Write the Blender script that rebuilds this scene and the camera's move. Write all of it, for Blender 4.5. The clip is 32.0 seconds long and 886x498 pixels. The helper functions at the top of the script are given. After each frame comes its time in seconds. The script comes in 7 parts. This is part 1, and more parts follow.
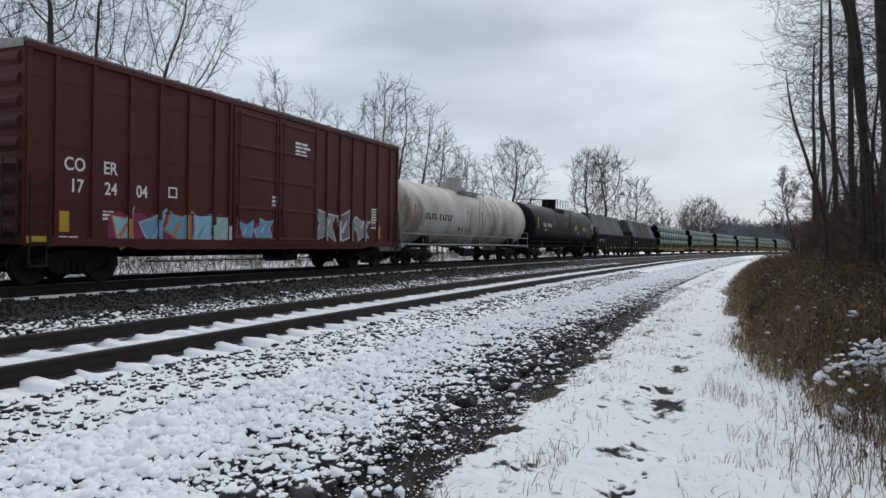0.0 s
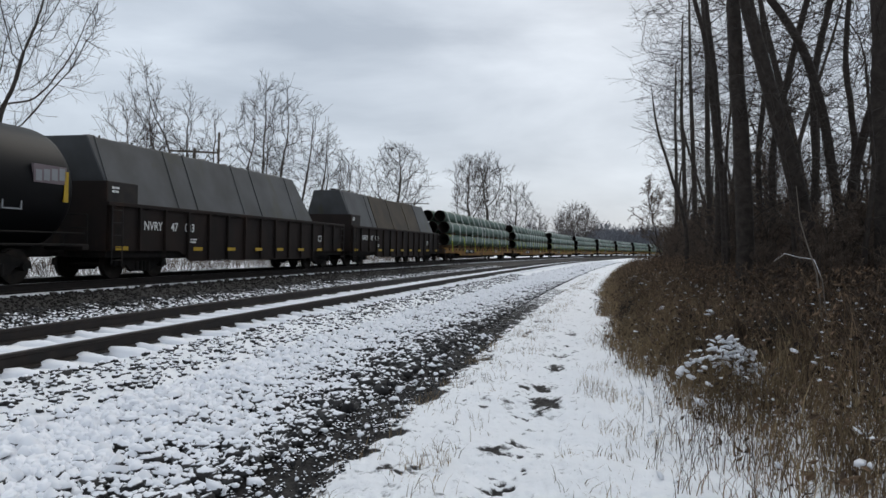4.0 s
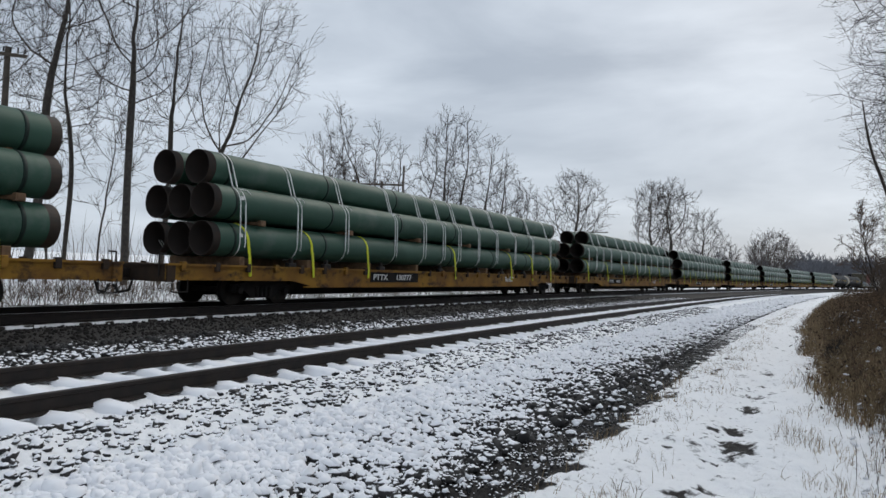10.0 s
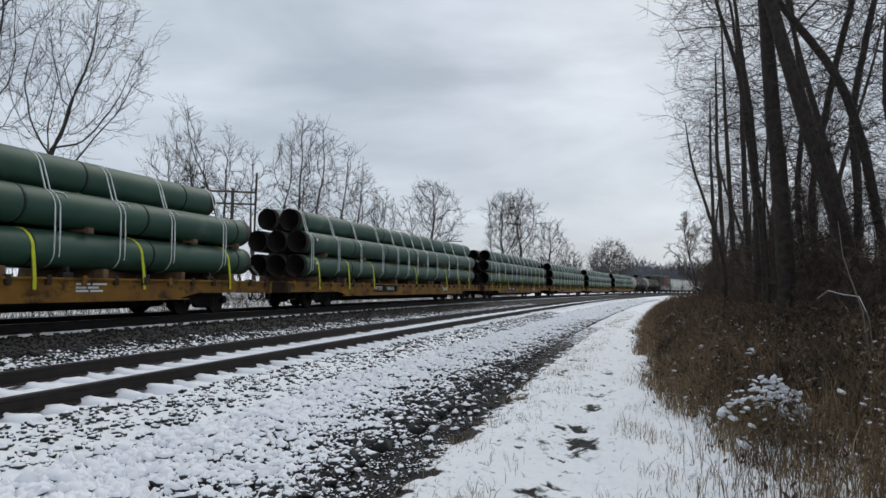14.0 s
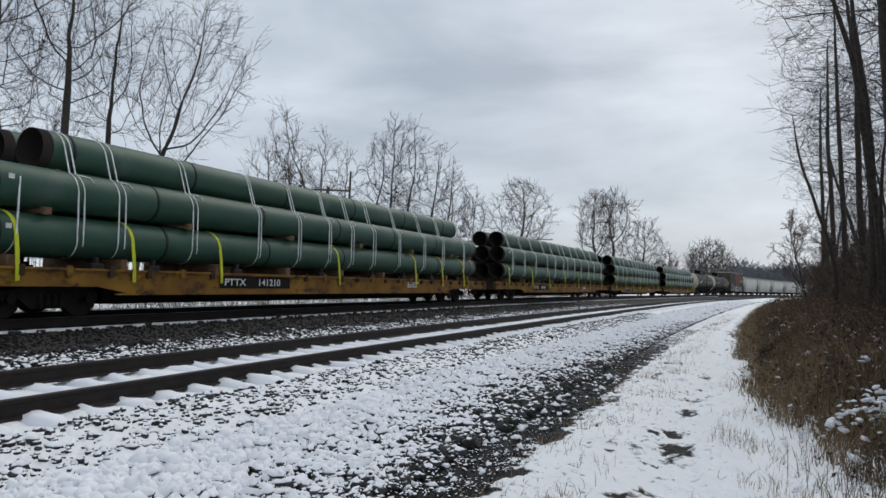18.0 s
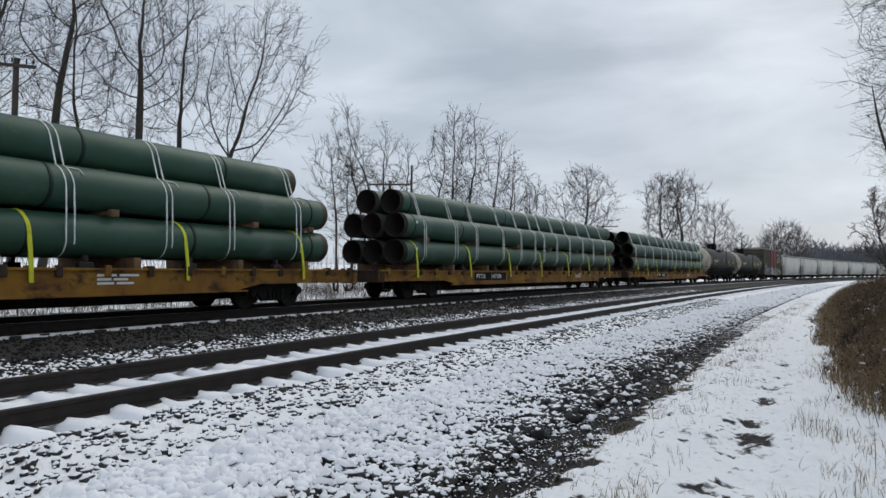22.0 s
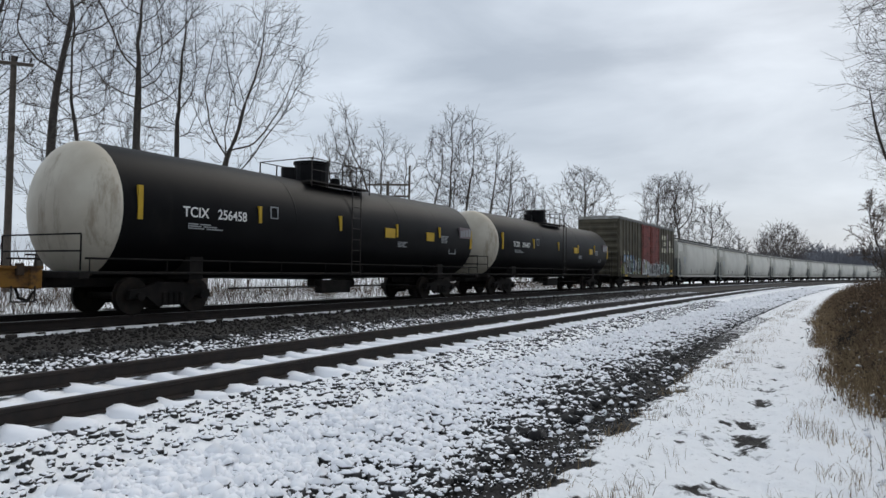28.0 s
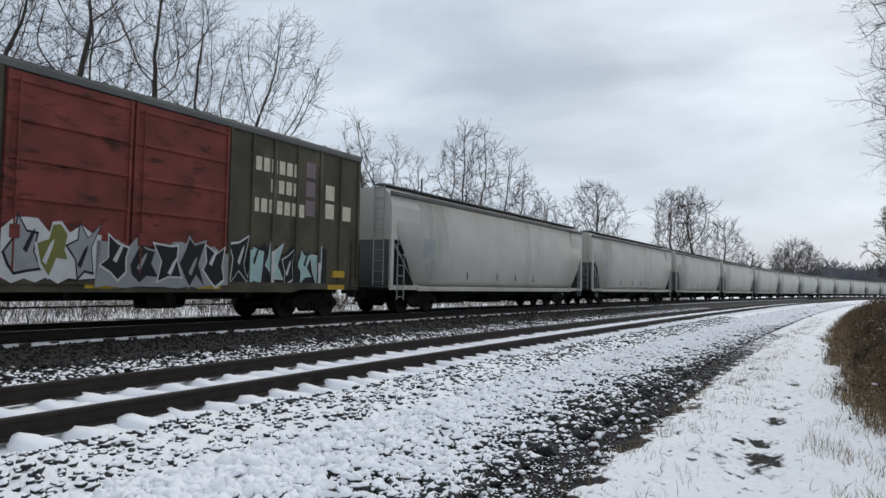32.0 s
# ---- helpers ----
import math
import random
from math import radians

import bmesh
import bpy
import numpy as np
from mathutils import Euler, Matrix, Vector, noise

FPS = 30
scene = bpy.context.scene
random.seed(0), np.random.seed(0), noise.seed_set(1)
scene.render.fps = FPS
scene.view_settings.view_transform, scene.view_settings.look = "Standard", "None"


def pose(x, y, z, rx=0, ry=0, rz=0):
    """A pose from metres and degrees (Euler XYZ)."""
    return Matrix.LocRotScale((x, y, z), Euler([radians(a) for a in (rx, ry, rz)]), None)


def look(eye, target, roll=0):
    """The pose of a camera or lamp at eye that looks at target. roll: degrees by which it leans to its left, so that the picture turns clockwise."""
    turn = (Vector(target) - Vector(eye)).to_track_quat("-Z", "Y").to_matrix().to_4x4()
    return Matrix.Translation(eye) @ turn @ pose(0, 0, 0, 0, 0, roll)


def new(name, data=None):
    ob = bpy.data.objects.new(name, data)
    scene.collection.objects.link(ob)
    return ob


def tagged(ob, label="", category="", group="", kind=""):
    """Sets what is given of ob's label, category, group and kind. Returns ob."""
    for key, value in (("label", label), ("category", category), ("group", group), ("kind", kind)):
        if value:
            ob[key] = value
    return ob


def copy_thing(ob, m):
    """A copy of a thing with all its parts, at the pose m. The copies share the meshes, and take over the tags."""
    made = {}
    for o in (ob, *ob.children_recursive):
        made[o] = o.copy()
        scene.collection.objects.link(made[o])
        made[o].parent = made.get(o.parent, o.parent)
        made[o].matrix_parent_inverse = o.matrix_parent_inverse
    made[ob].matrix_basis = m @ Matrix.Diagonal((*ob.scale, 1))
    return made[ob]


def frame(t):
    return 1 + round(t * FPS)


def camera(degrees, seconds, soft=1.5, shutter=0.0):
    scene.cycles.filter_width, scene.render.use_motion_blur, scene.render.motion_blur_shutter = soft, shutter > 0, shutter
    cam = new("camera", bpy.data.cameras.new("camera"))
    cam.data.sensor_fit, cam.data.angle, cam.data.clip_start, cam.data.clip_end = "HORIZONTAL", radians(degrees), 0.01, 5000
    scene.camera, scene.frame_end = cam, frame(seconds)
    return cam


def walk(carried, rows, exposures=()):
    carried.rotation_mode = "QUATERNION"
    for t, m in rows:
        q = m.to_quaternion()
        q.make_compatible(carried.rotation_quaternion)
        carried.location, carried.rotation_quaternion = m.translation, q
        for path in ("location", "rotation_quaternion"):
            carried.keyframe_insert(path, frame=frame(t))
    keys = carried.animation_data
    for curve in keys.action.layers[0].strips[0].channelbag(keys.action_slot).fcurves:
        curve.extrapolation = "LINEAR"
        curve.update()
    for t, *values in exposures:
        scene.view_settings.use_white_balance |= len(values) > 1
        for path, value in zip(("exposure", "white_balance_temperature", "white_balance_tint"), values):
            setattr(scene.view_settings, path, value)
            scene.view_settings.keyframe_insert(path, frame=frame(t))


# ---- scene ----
cam = camera(65.27, 32.0)
EYE = 1.367
# seconds, turn about x, y and z in degrees; the camera stands on the path
ROWS = [
    (0, 89.209, -1.564, 0.000),
    (0.5, 88.812, -1.501, 1.008),
    (1, 88.682, -1.018, -0.555),
    (1.5, 88.816, -0.250, -1.842),
    (2, 89.228, -0.352, -3.809),
    (2.5, 89.505, -0.591, -7.163),
    (3, 89.564, -1.265, -7.996),
    (3.5, 89.553, -2.054, -9.266),
    (5.5, 91.613, -0.477, -9.961),
    (6, 92.068, -0.124, -9.727),
    (6.5, 92.453, -0.362, -9.062),
    (7, 92.496, -1.272, -1.966),
    (7.5, 92.243, -1.603, -1.152),
    (8, 92.208, -1.661, -1.947),
    (8.5, 92.277, -1.500, -1.312),
    (9, 92.301, -1.597, -0.209),
    (9.5, 92.104, -1.785, 2.765),
    (10, 91.667, -2.311, 4.996),
    (10.5, 91.110, -2.919, 4.166),
    (11, 90.756, -2.833, 2.478),
    (11.5, 90.800, -2.130, -1.195),
    (12, 91.272, -1.570, -4.559),
    (12.5, 91.748, -1.147, -4.778),
    (13, 92.149, -1.018, -5.891),
    (13.5, 92.465, -1.254, -7.094),
    (14, 92.810, -1.594, -6.814),
    (14.5, 92.862, -1.841, -1.639),
    (15, 92.815, -1.922, 0.492),
    (15.5, 92.747, -2.034, 1.799),
    (17.5, 92.377, -2.460, 2.201),
    (18, 92.378, -2.360, 0.586),
    (18.5, 92.420, -2.197, 0.238),
    (19, 92.160, -1.864, -0.190),
    (19.5, 91.959, -1.349, -0.812),
    (20, 91.826, -0.757, -1.261),
    (20.5, 91.918, -0.389, -1.215),
    (21, 91.911, -0.603, 0.742),
    (21.5, 91.729, -0.605, 4.594),
    (22, 91.513, -0.849, 5.863),
    (22.5, 91.407, -0.997, 3.332),
    (23, 91.638, -0.666, 0.940),
    (23.5, 91.993, -0.499, 0.285),
    (24, 92.238, -0.327, -0.002),
    (24.5, 92.400, -0.264, 0.197),
    (25, 92.458, -0.295, 0.815),
    (25.5, 92.462, -0.472, 1.754),
    (26, 92.310, -0.710, 3.235),
    (26.5, 92.152, -0.548, 4.878),
    (28.5, 91.495, -1.137, 5.656),
    (29, 91.622, -0.972, 4.389),
    (29.5, 91.830, -1.055, 3.748),
    (30, 92.138, -1.224, 3.251),
    (30.5, 92.470, -0.981, 2.944),
    (31, 92.715, -1.004, 2.937),
    (31.5, 92.769, -1.053, 4.438),
    (32, 92.629, -1.650, 6.571),
]
walk(cam, [(t, pose(0, 0, EYE, rx, ry, rz)) for t, rx, ry, rz in ROWS], exposures=[(0, 0.06), (3, 0.05), (9, -0.02), (20, -0.03), (26, 0.02), (32, 0.12)])

# ---- light ----
world = bpy.data.worlds.new("overcast_sky")
scene.world = world
world.use_nodes = True
wn = world.node_tree.nodes
wl = world.node_tree.links
wn.clear()
w_out = wn.new("ShaderNodeOutputWorld")
w_bg = wn.new("ShaderNodeBackground")
w_sky = wn.new("ShaderNodeTexSky")
w_sky.sky_type, w_sky.sun_disc = "NISHITA", False
w_sky.sun_elevation, w_sky.sun_rotation = radians(28), radians(25)
w_co = wn.new("ShaderNodeTexCoord")
w_map = wn.new("ShaderNodeMapping")
w_map.inputs["Scale"].default_value = (1.0, 1.0, 3.4)
w_map.inputs["Location"].default_value = (0.9, 0.4, 1.3)
w_no = wn.new("ShaderNodeTexNoise")
w_no.inputs["Scale"].default_value, w_no.inputs["Detail"].default_value, w_no.inputs["Roughness"].default_value = 2.3, 6.0, 0.52
w_no.inputs["Distortion"].default_value = 0.3
w_rp = wn.new("ShaderNodeValToRGB")
w_rp.color_ramp.elements[0].position, w_rp.color_ramp.elements[0].color = 0.33, (0.468, 0.535, 0.628, 1)
w_rp.color_ramp.elements[1].position, w_rp.color_ramp.elements[1].color = 0.70, (0.82, 0.90, 1.0, 1)
w_mul = wn.new("ShaderNodeMix")
w_mul.data_type, w_mul.blend_type = "RGBA", "MULTIPLY"
w_mul.inputs[0].default_value = 1.0
w_mul.inputs[7].default_value = (0.1, 0.1, 0.1, 1)
w_mix = wn.new("ShaderNodeMix")
w_mix.data_type = "RGBA"
w_mix.inputs[0].default_value = 0.93
wl.new(w_co.outputs["Generated"], w_map.inputs["Vector"])
wl.new(w_map.outputs["Vector"], w_no.inputs["Vector"])
wl.new(w_no.outputs["Fac"], w_rp.inputs["Fac"])
wl.new(w_sky.outputs["Color"], w_mul.inputs[6])
wl.new(w_mul.outputs[2], w_mix.inputs[6])
wl.new(w_rp.outputs["Color"], w_mix.inputs[7])
wl.new(w_mix.outputs[2], w_bg.inputs["Color"])
w_bg.inputs["Strength"].default_value = 0.93
wl.new(w_bg.outputs["Background"], w_out.inputs["Surface"])
sun_data = bpy.data.lights.new("sun", "SUN")
sun_data.energy, sun_data.angle, sun_data.color = 0.95, radians(40), (1.0, 0.93, 0.82)
sun = new("sun", sun_data)
sun.matrix_world = look((0, 0, 60), (-25, -50, 0))

# ---- materials ----


def mat(name, color, rough=0.6, metal=0.0, color2=None, scale=3.0, amount=0.5, bump=0.0, bump_scale=40.0, stain=None, stain_scale=0.8, stain_at=0.55, streak=1.0, spec=0.22):
    """A surface with a grain, broad stains and a fine relief; streak stretches the stains upright."""
    m = bpy.data.materials.new(name)
    m.use_nodes = True
    nt = m.node_tree
    nd, ln = nt.nodes, nt.links
    b = nd["Principled BSDF"]
    b.inputs["Roughness"].default_value = rough
    b.inputs["Metallic"].default_value = metal
    b.inputs["Specular IOR Level"].default_value = spec
    co = nd.new("ShaderNodeTexCoord")
    n1 = nd.new("ShaderNodeTexNoise")
    n1.inputs["Scale"].default_value, n1.inputs["Detail"].default_value = scale, 6.0
    ln.new(co.outputs["Object"], n1.inputs["Vector"])
    mx = nd.new("ShaderNodeMix")
    mx.data_type = "RGBA"
    c2 = color2 or tuple(c * 0.7 for c in color)
    mx.inputs[6].default_value, mx.inputs[7].default_value = (*color, 1), (*c2, 1)
    r1 = nd.new("ShaderNodeMapRange")
    r1.inputs["From Min"].default_value, r1.inputs["From Max"].default_value, r1.inputs["To Max"].default_value = 0.35, 0.7, amount * 1.6
    ln.new(n1.outputs["Fac"], r1.inputs["Value"])
    ln.new(r1.outputs["Result"], mx.inputs[0])
    last = mx.outputs[2]
    if stain:
        mp = nd.new("ShaderNodeMapping")
        mp.inputs["Scale"].default_value = (1, 1, 1 / streak)
        ln.new(co.outputs["Object"], mp.inputs["Vector"])
        n2 = nd.new("ShaderNodeTexNoise")
        n2.inputs["Scale"].default_value, n2.inputs["Detail"].default_value, n2.inputs["Roughness"].default_value = stain_scale, 8.0, 0.65
        ln.new(mp.outputs["Vector"], n2.inputs["Vector"])
        r2 = nd.new("ShaderNodeMapRange")
        r2.inputs["From Min"].default_value, r2.inputs["From Max"].default_value = stain_at, stain_at + 0.13
        ln.new(n2.outputs["Fac"], r2.inputs["Value"])
        m2 = nd.new("ShaderNodeMix")
        m2.data_type = "RGBA"
        m2.inputs[7].default_value = (*stain, 1)
        ln.new(r2.outputs["Result"], m2.inputs[0])
        ln.new(last, m2.inputs[6])
        last = m2.outputs[2]
    ln.new(last, b.inputs["Base Color"])
    if bump:
        n3 = nd.new("ShaderNodeTexNoise")
        n3.inputs["Scale"].default_value, n3.inputs["Detail"].default_value = bump_scale, 5.0
        ln.new(co.outputs["Object"], n3.inputs["Vector"])
        bp = nd.new("ShaderNodeBump")
        bp.inputs["Strength"].default_value, bp.inputs["Distance"].default_value = bump, 0.02
        ln.new(n3.outputs["Fac"], bp.inputs["Height"])
        ln.new(bp.outputs["Normal"], b.inputs["Normal"])
    return m


def snowy(name, color, color2, snow_at=0.55, rough=0.9, scale=14.0, snow=(0.88, 0.89, 0.92), attr=None):
    """Dark matter whose upward faces carry snow; attr names a vertex value that adds to the cover."""
    m = bpy.data.materials.new(name)
    m.use_nodes = True
    nd, ln = m.node_tree.nodes, m.node_tree.links
    b = nd["Principled BSDF"]
    b.inputs["Roughness"].default_value = rough
    b.inputs["Specular IOR Level"].default_value = 0.2
    geo = nd.new("ShaderNodeNewGeometry")
    sep = nd.new("ShaderNodeSeparateXYZ")
    ln.new(geo.outputs["Normal"], sep.inputs["Vector"])
    co = nd.new("ShaderNodeTexCoord")
    n1 = nd.new("ShaderNodeTexNoise")
    n1.inputs["Scale"].default_value, n1.inputs["Detail"].default_value = scale, 5.0
    ln.new(co.outputs["Object"], n1.inputs["Vector"])
    mc = nd.new("ShaderNodeMix")
    mc.data_type = "RGBA"
    mc.inputs[6].default_value, mc.inputs[7].default_value = (*color, 1), (*color2, 1)
    ln.new(geo.outputs["Random Per Island"], mc.inputs[0])
    ad = nd.new("ShaderNodeMath")
    ad.operation = "MULTIPLY_ADD"
    ad.inputs[1].default_value = 0.5
    ln.new(n1.outputs["Fac"], ad.inputs[0])
    ln.new(sep.outputs["Z"], ad.inputs[2])
    last = ad.outputs[0]
    if attr:
        at = nd.new("ShaderNodeAttribute")
        at.attribute_name = attr
        a2 = nd.new("ShaderNodeMath")
        a2.operation = "ADD"
        ln.new(last, a2.inputs[0])
        ln.new(at.outputs["Fac"], a2.inputs[1])
        last = a2.outputs[0]
    rg = nd.new("ShaderNodeMapRange")
    rg.inputs["From Min"].default_value, rg.inputs["From Max"].default_value = snow_at + 0.2, snow_at + 0.34
    ln.new(last, rg.inputs["Value"])
    ms = nd.new("ShaderNodeMix")
    ms.data_type = "RGBA"
    ms.inputs[7].default_value = (*snow, 1)
    ln.new(rg.outputs["Result"], ms.inputs[0])
    ln.new(mc.outputs[2], ms.inputs[6])
    ln.new(ms.outputs[2], b.inputs["Base Color"])
    return m


M_RAIL = mat("rail_steel", (0.022, 0.019, 0.018), 0.6, 0.2, (0.034, 0.026, 0.022), 6, 0.6)
M_SHINE = mat("worn_rail_head", (0.32, 0.32, 0.33), 0.35, 0.9, (0.2, 0.19, 0.18), 4, 0.5)
M_TIE = snowy("snowy_tie", (0.035, 0.03, 0.027), (0.05, 0.042, 0.035), 0.16, scale=7.0)
M_TIE_DARK = mat("oily_tie", (0.03, 0.027, 0.025), 0.8, 0, (0.05, 0.042, 0.035), 8, 0.6, 0.4)
M_STONE = snowy("snowy_stone", (0.022, 0.022, 0.023), (0.075, 0.072, 0.07), 0.42, attr="cover", scale=22.0)
M_STONE_BARE = mat("bare_ballast", (0.012, 0.011, 0.0105), 0.9, 0, (0.026, 0.023, 0.021), 12, 0.6, 0.3)
M_UNDER = mat("under_iron", (0.007, 0.0065, 0.0062), 0.8, 0.1, (0.02, 0.016, 0.014), 3, 0.7, 0.2)
M_WHEEL = mat("wheel_steel", (0.014, 0.0125, 0.012), 0.65, 0.2, (0.032, 0.024, 0.018), 5, 0.6)
M_TREAD = mat("wheel_tread", (0.3, 0.29, 0.28), 0.4, 0.8)
M_PIPE = mat("green_pipe_coating", (0.024, 0.067, 0.044), 0.5, 0, (0.034, 0.085, 0.058), 0.9, 0.8, 0.12, 60, (0.07, 0.11, 0.088), 0.8, 0.58, 1.0, 0.35)
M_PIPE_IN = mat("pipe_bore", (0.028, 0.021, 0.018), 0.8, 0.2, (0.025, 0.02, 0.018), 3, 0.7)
M_PIPE_END = mat("bare_pipe_end", (0.032, 0.028, 0.025), 0.6, 0.3, (0.05, 0.034, 0.026), 6, 0.6)
M_SEAM = mat("black_weld_sleeve", (0.010, 0.022, 0.018), 0.5)
M_STRAP = mat("white_strap", (0.85, 0.86, 0.85), 0.6, 0, (0.5, 0.5, 0.48), 9, 0.5)
M_YSTRAP = mat("yellow_strap", (0.62, 0.66, 0.03), 0.55, 0, (0.5, 0.5, 0.05), 9, 0.5)
M_DECK = mat("flatcar_yellow", (0.30, 0.155, 0.022), 0.65, 0, (0.19, 0.09, 0.02), 1.2, 0.8, 0.15, 30, (0.05, 0.028, 0.016), 1.6, 0.52, 0.7)
M_DECK_DARK = mat("flatcar_deck_dirt", (0.035, 0.025, 0.019), 0.8, 0, (0.06, 0.038, 0.024), 2, 0.7, 0.3)
M_LUMBER = mat("dunnage_timber", (0.2, 0.12, 0.07), 0.8, 0, (0.12, 0.075, 0.045), 6, 0.7, 0.3)
M_BOX_RED = mat("boxcar_red_brown", (0.082, 0.018, 0.015), 0.55, 0, (0.065, 0.016, 0.014), 1.0, 0.6, 0.12, 25, (0.045, 0.014, 0.012), 0.9, 0.56, 4.0)
M_OLIVE = mat("boxcar_olive_grey", (0.088, 0.078, 0.054), 0.65, 0, (0.056, 0.049, 0.036), 1.2, 0.8, 0.12, 25, (0.13, 0.115, 0.085), 1.1, 0.57, 4.0)
# dark level stains, with the shadows of the door ribs painted in among them
M_DOOR_RED = mat("faded_red_door", (0.19, 0.046, 0.038), 0.65, 0, (0.125, 0.033, 0.027), 1.5, 0.8, 0.12, 25, (0.045, 0.016, 0.013), 1.4, 0.54, 0.35)
M_ROOF = mat("galvanised_roof", (0.12, 0.122, 0.12), 0.5, 0.3, (0.1, 0.1, 0.1), 1.5, 0.7, 0.1)
M_GREY_TANK = mat("dirty_white_tank", (0.50, 0.485, 0.45), 0.5, 0, (0.36, 0.34, 0.30), 0.8, 0.8, 0.06, 30, (0.21, 0.165, 0.12), 0.6, 0.52, 2.6)
M_BLACK_TANK = mat("black_tank_paint", (0.0032, 0.0032, 0.004), 0.46, 0, (0.006, 0.006, 0.0065), 1.0, 0.6, 0.05, 30, (0.012, 0.011, 0.0105), 0.6, 0.64, 3.0, 0.09)
M_CREAM = mat("cream_tank_end", (0.60, 0.56, 0.47), 0.5, 0, (0.45, 0.40, 0.32), 1.0, 0.6, 0.06, 30, (0.22, 0.165, 0.11), 1.0, 0.56, 4.0)
M_HOPPER = mat("pale_grey_hopper", (0.55, 0.54, 0.49), 0.5, 0, (0.47, 0.46, 0.41), 0.6, 0.7, 0.06, 30, (0.34, 0.325, 0.28), 0.7, 0.58, 6.0)
M_HOPPER_END = mat("hopper_end_grey", (0.36, 0.38, 0.375), 0.55, 0, (0.27, 0.28, 0.275), 0.8, 0.7, 0.06)
M_DARK = mat("shadow_iron", (0.022, 0.02, 0.02), 0.7, 0.1, (0.04, 0.033, 0.028), 3, 0.6)
M_COIL = mat("rusty_gondola", (0.013, 0.0095, 0.0085), 0.75, 0, (0.022, 0.014, 0.011), 1.2, 0.7, 0.2, 25, (0.038, 0.021, 0.013), 1.1, 0.6, 3.0)
M_HOOD = mat("weathered_coil_hood", (0.075, 0.078, 0.082), 0.55, 0.1, (0.05, 0.051, 0.052), 0.9, 0.7, 0.08, 25, (0.055, 0.055, 0.036), 0.5, 0.55, 2.0)
M_HOOD_OLIVE = mat("mossy_coil_hood", (0.058, 0.044, 0.027), 0.65, 0.0, (0.034, 0.026, 0.018), 0.9, 0.8, 0.08, 25, (0.065, 0.060, 0.05), 0.5, 0.58, 2.0)
M_PALE_ROOF = mat("pale_roof_end", (0.38, 0.38, 0.37), 0.6, 0.1, (0.22, 0.21, 0.19), 2.5, 0.8)
M_YEL = mat("safety_yellow", (0.50, 0.32, 0.03), 0.5, 0, (0.4, 0.26, 0.03), 4, 0.5)
M_WHITE = mat("white_lettering", (0.75, 0.75, 0.73), 0.6, 0, (0.6, 0.6, 0.58), 8, 0.5)
M_PALE = mat("pale_lettering", (0.60, 0.58, 0.45), 0.6, 0, (0.45, 0.43, 0.33), 8, 0.5)
M_BARK = mat("grey_bark", (0.050, 0.043, 0.038), 0.9, 0, (0.085, 0.075, 0.066), 9, 0.7, 0.5, 35)
M_BARK_DARK = mat("dark_bark", (0.030, 0.024, 0.021), 0.9, 0, (0.055, 0.045, 0.038), 9, 0.7, 0.5, 35)
M_TWIG = mat("bare_twigs", (0.036, 0.030, 0.026), 0.9, 0, (0.06, 0.05, 0.043), 2, 0.6)
# paler copy of the twigs, with distance haze put into the colour
M_TWIG_HAZE = mat("haze_paled_twigs", (0.085, 0.075, 0.07), 0.9, 0, (0.12, 0.105, 0.1), 1, 0.6)
M_POLE = mat("weathered_pole", (0.09, 0.075, 0.062), 0.85, 0, (0.06, 0.05, 0.042), 6, 0.6, 0.3)
M_SHRUB = mat("shrub_twigs", (0.075, 0.055, 0.043), 0.9, 0, (0.13, 0.098, 0.076), 2, 0.6)

# ---- the line of the track ----
ARC_S = np.arange(-460.0, 860.0, 0.5)
_k = np.where(ARC_S < -60, 0.0, np.interp(ARC_S, [11, 54, 120], [0.001528, 0.000397, 0.001075]))
_i0 = int(np.argmin(abs(ARC_S)))
_az = np.cumsum(_k) * 0.5
_az = _az - _az[_i0] + radians(21.9906)
_tx, _ty = np.cumsum(np.sin(_az)) * 0.5, np.cumsum(np.cos(_az)) * 0.5
_nx, _ny = -np.cos(_az), np.sin(_az)
_tx = _tx - _tx[_i0] + _nx[_i0] * 6.5353
_ty = _ty - _ty[_i0] + _ny[_i0] * 6.5353
OC = 7.882      # middle of the far track, from the near rail
FAR_Z = 0.156   # its rail heads
_fx, _fy = _tx + _nx * OC, _ty + _ny * OC
_fa = np.concatenate([[0], np.cumsum(np.hypot(np.diff(_fx), np.diff(_fy)))])
_fa -= _fa[_i0]


def grade(s):
    return np.interp(s, [0, 60, 120, 260], [0.0, 0.0, -0.097, 0.171])


def on_line(s, off):
    """A place beside the near rail: s metres along, off metres to the far side."""
    x, y = np.interp(s, ARC_S, _tx), np.interp(s, ARC_S, _ty)
    nx, ny = np.interp(s, ARC_S, _nx), np.interp(s, ARC_S, _ny)
    return x + nx * off, y + ny * off


def heading(s):
    return np.interp(s, ARC_S, _az)


def line_place(x, y):
    """The inverse: along and beside, for arrays of x and y."""
    x, y = np.atleast_1d(x).astype(float), np.atleast_1d(y).astype(float)
    px, py, pa = _tx[::8], _ty[::8], ARC_S[::8]
    s, lat = np.zeros_like(x), np.zeros_like(x)
    for a in range(0, len(x), 20000):
        b = slice(a, a + 20000)
        i = np.argmin((x[b, None] - px) ** 2 + (y[b, None] - py) ** 2, axis=1)
        dx, dy = x[b] - px[i], y[b] - py[i]
        s[b] = pa[i] + dx * np.sin(_az[::8][i]) + dy * np.cos(_az[::8][i])
        lat[b] = dx * _nx[::8][i] + dy * _ny[::8][i]
    return s, lat


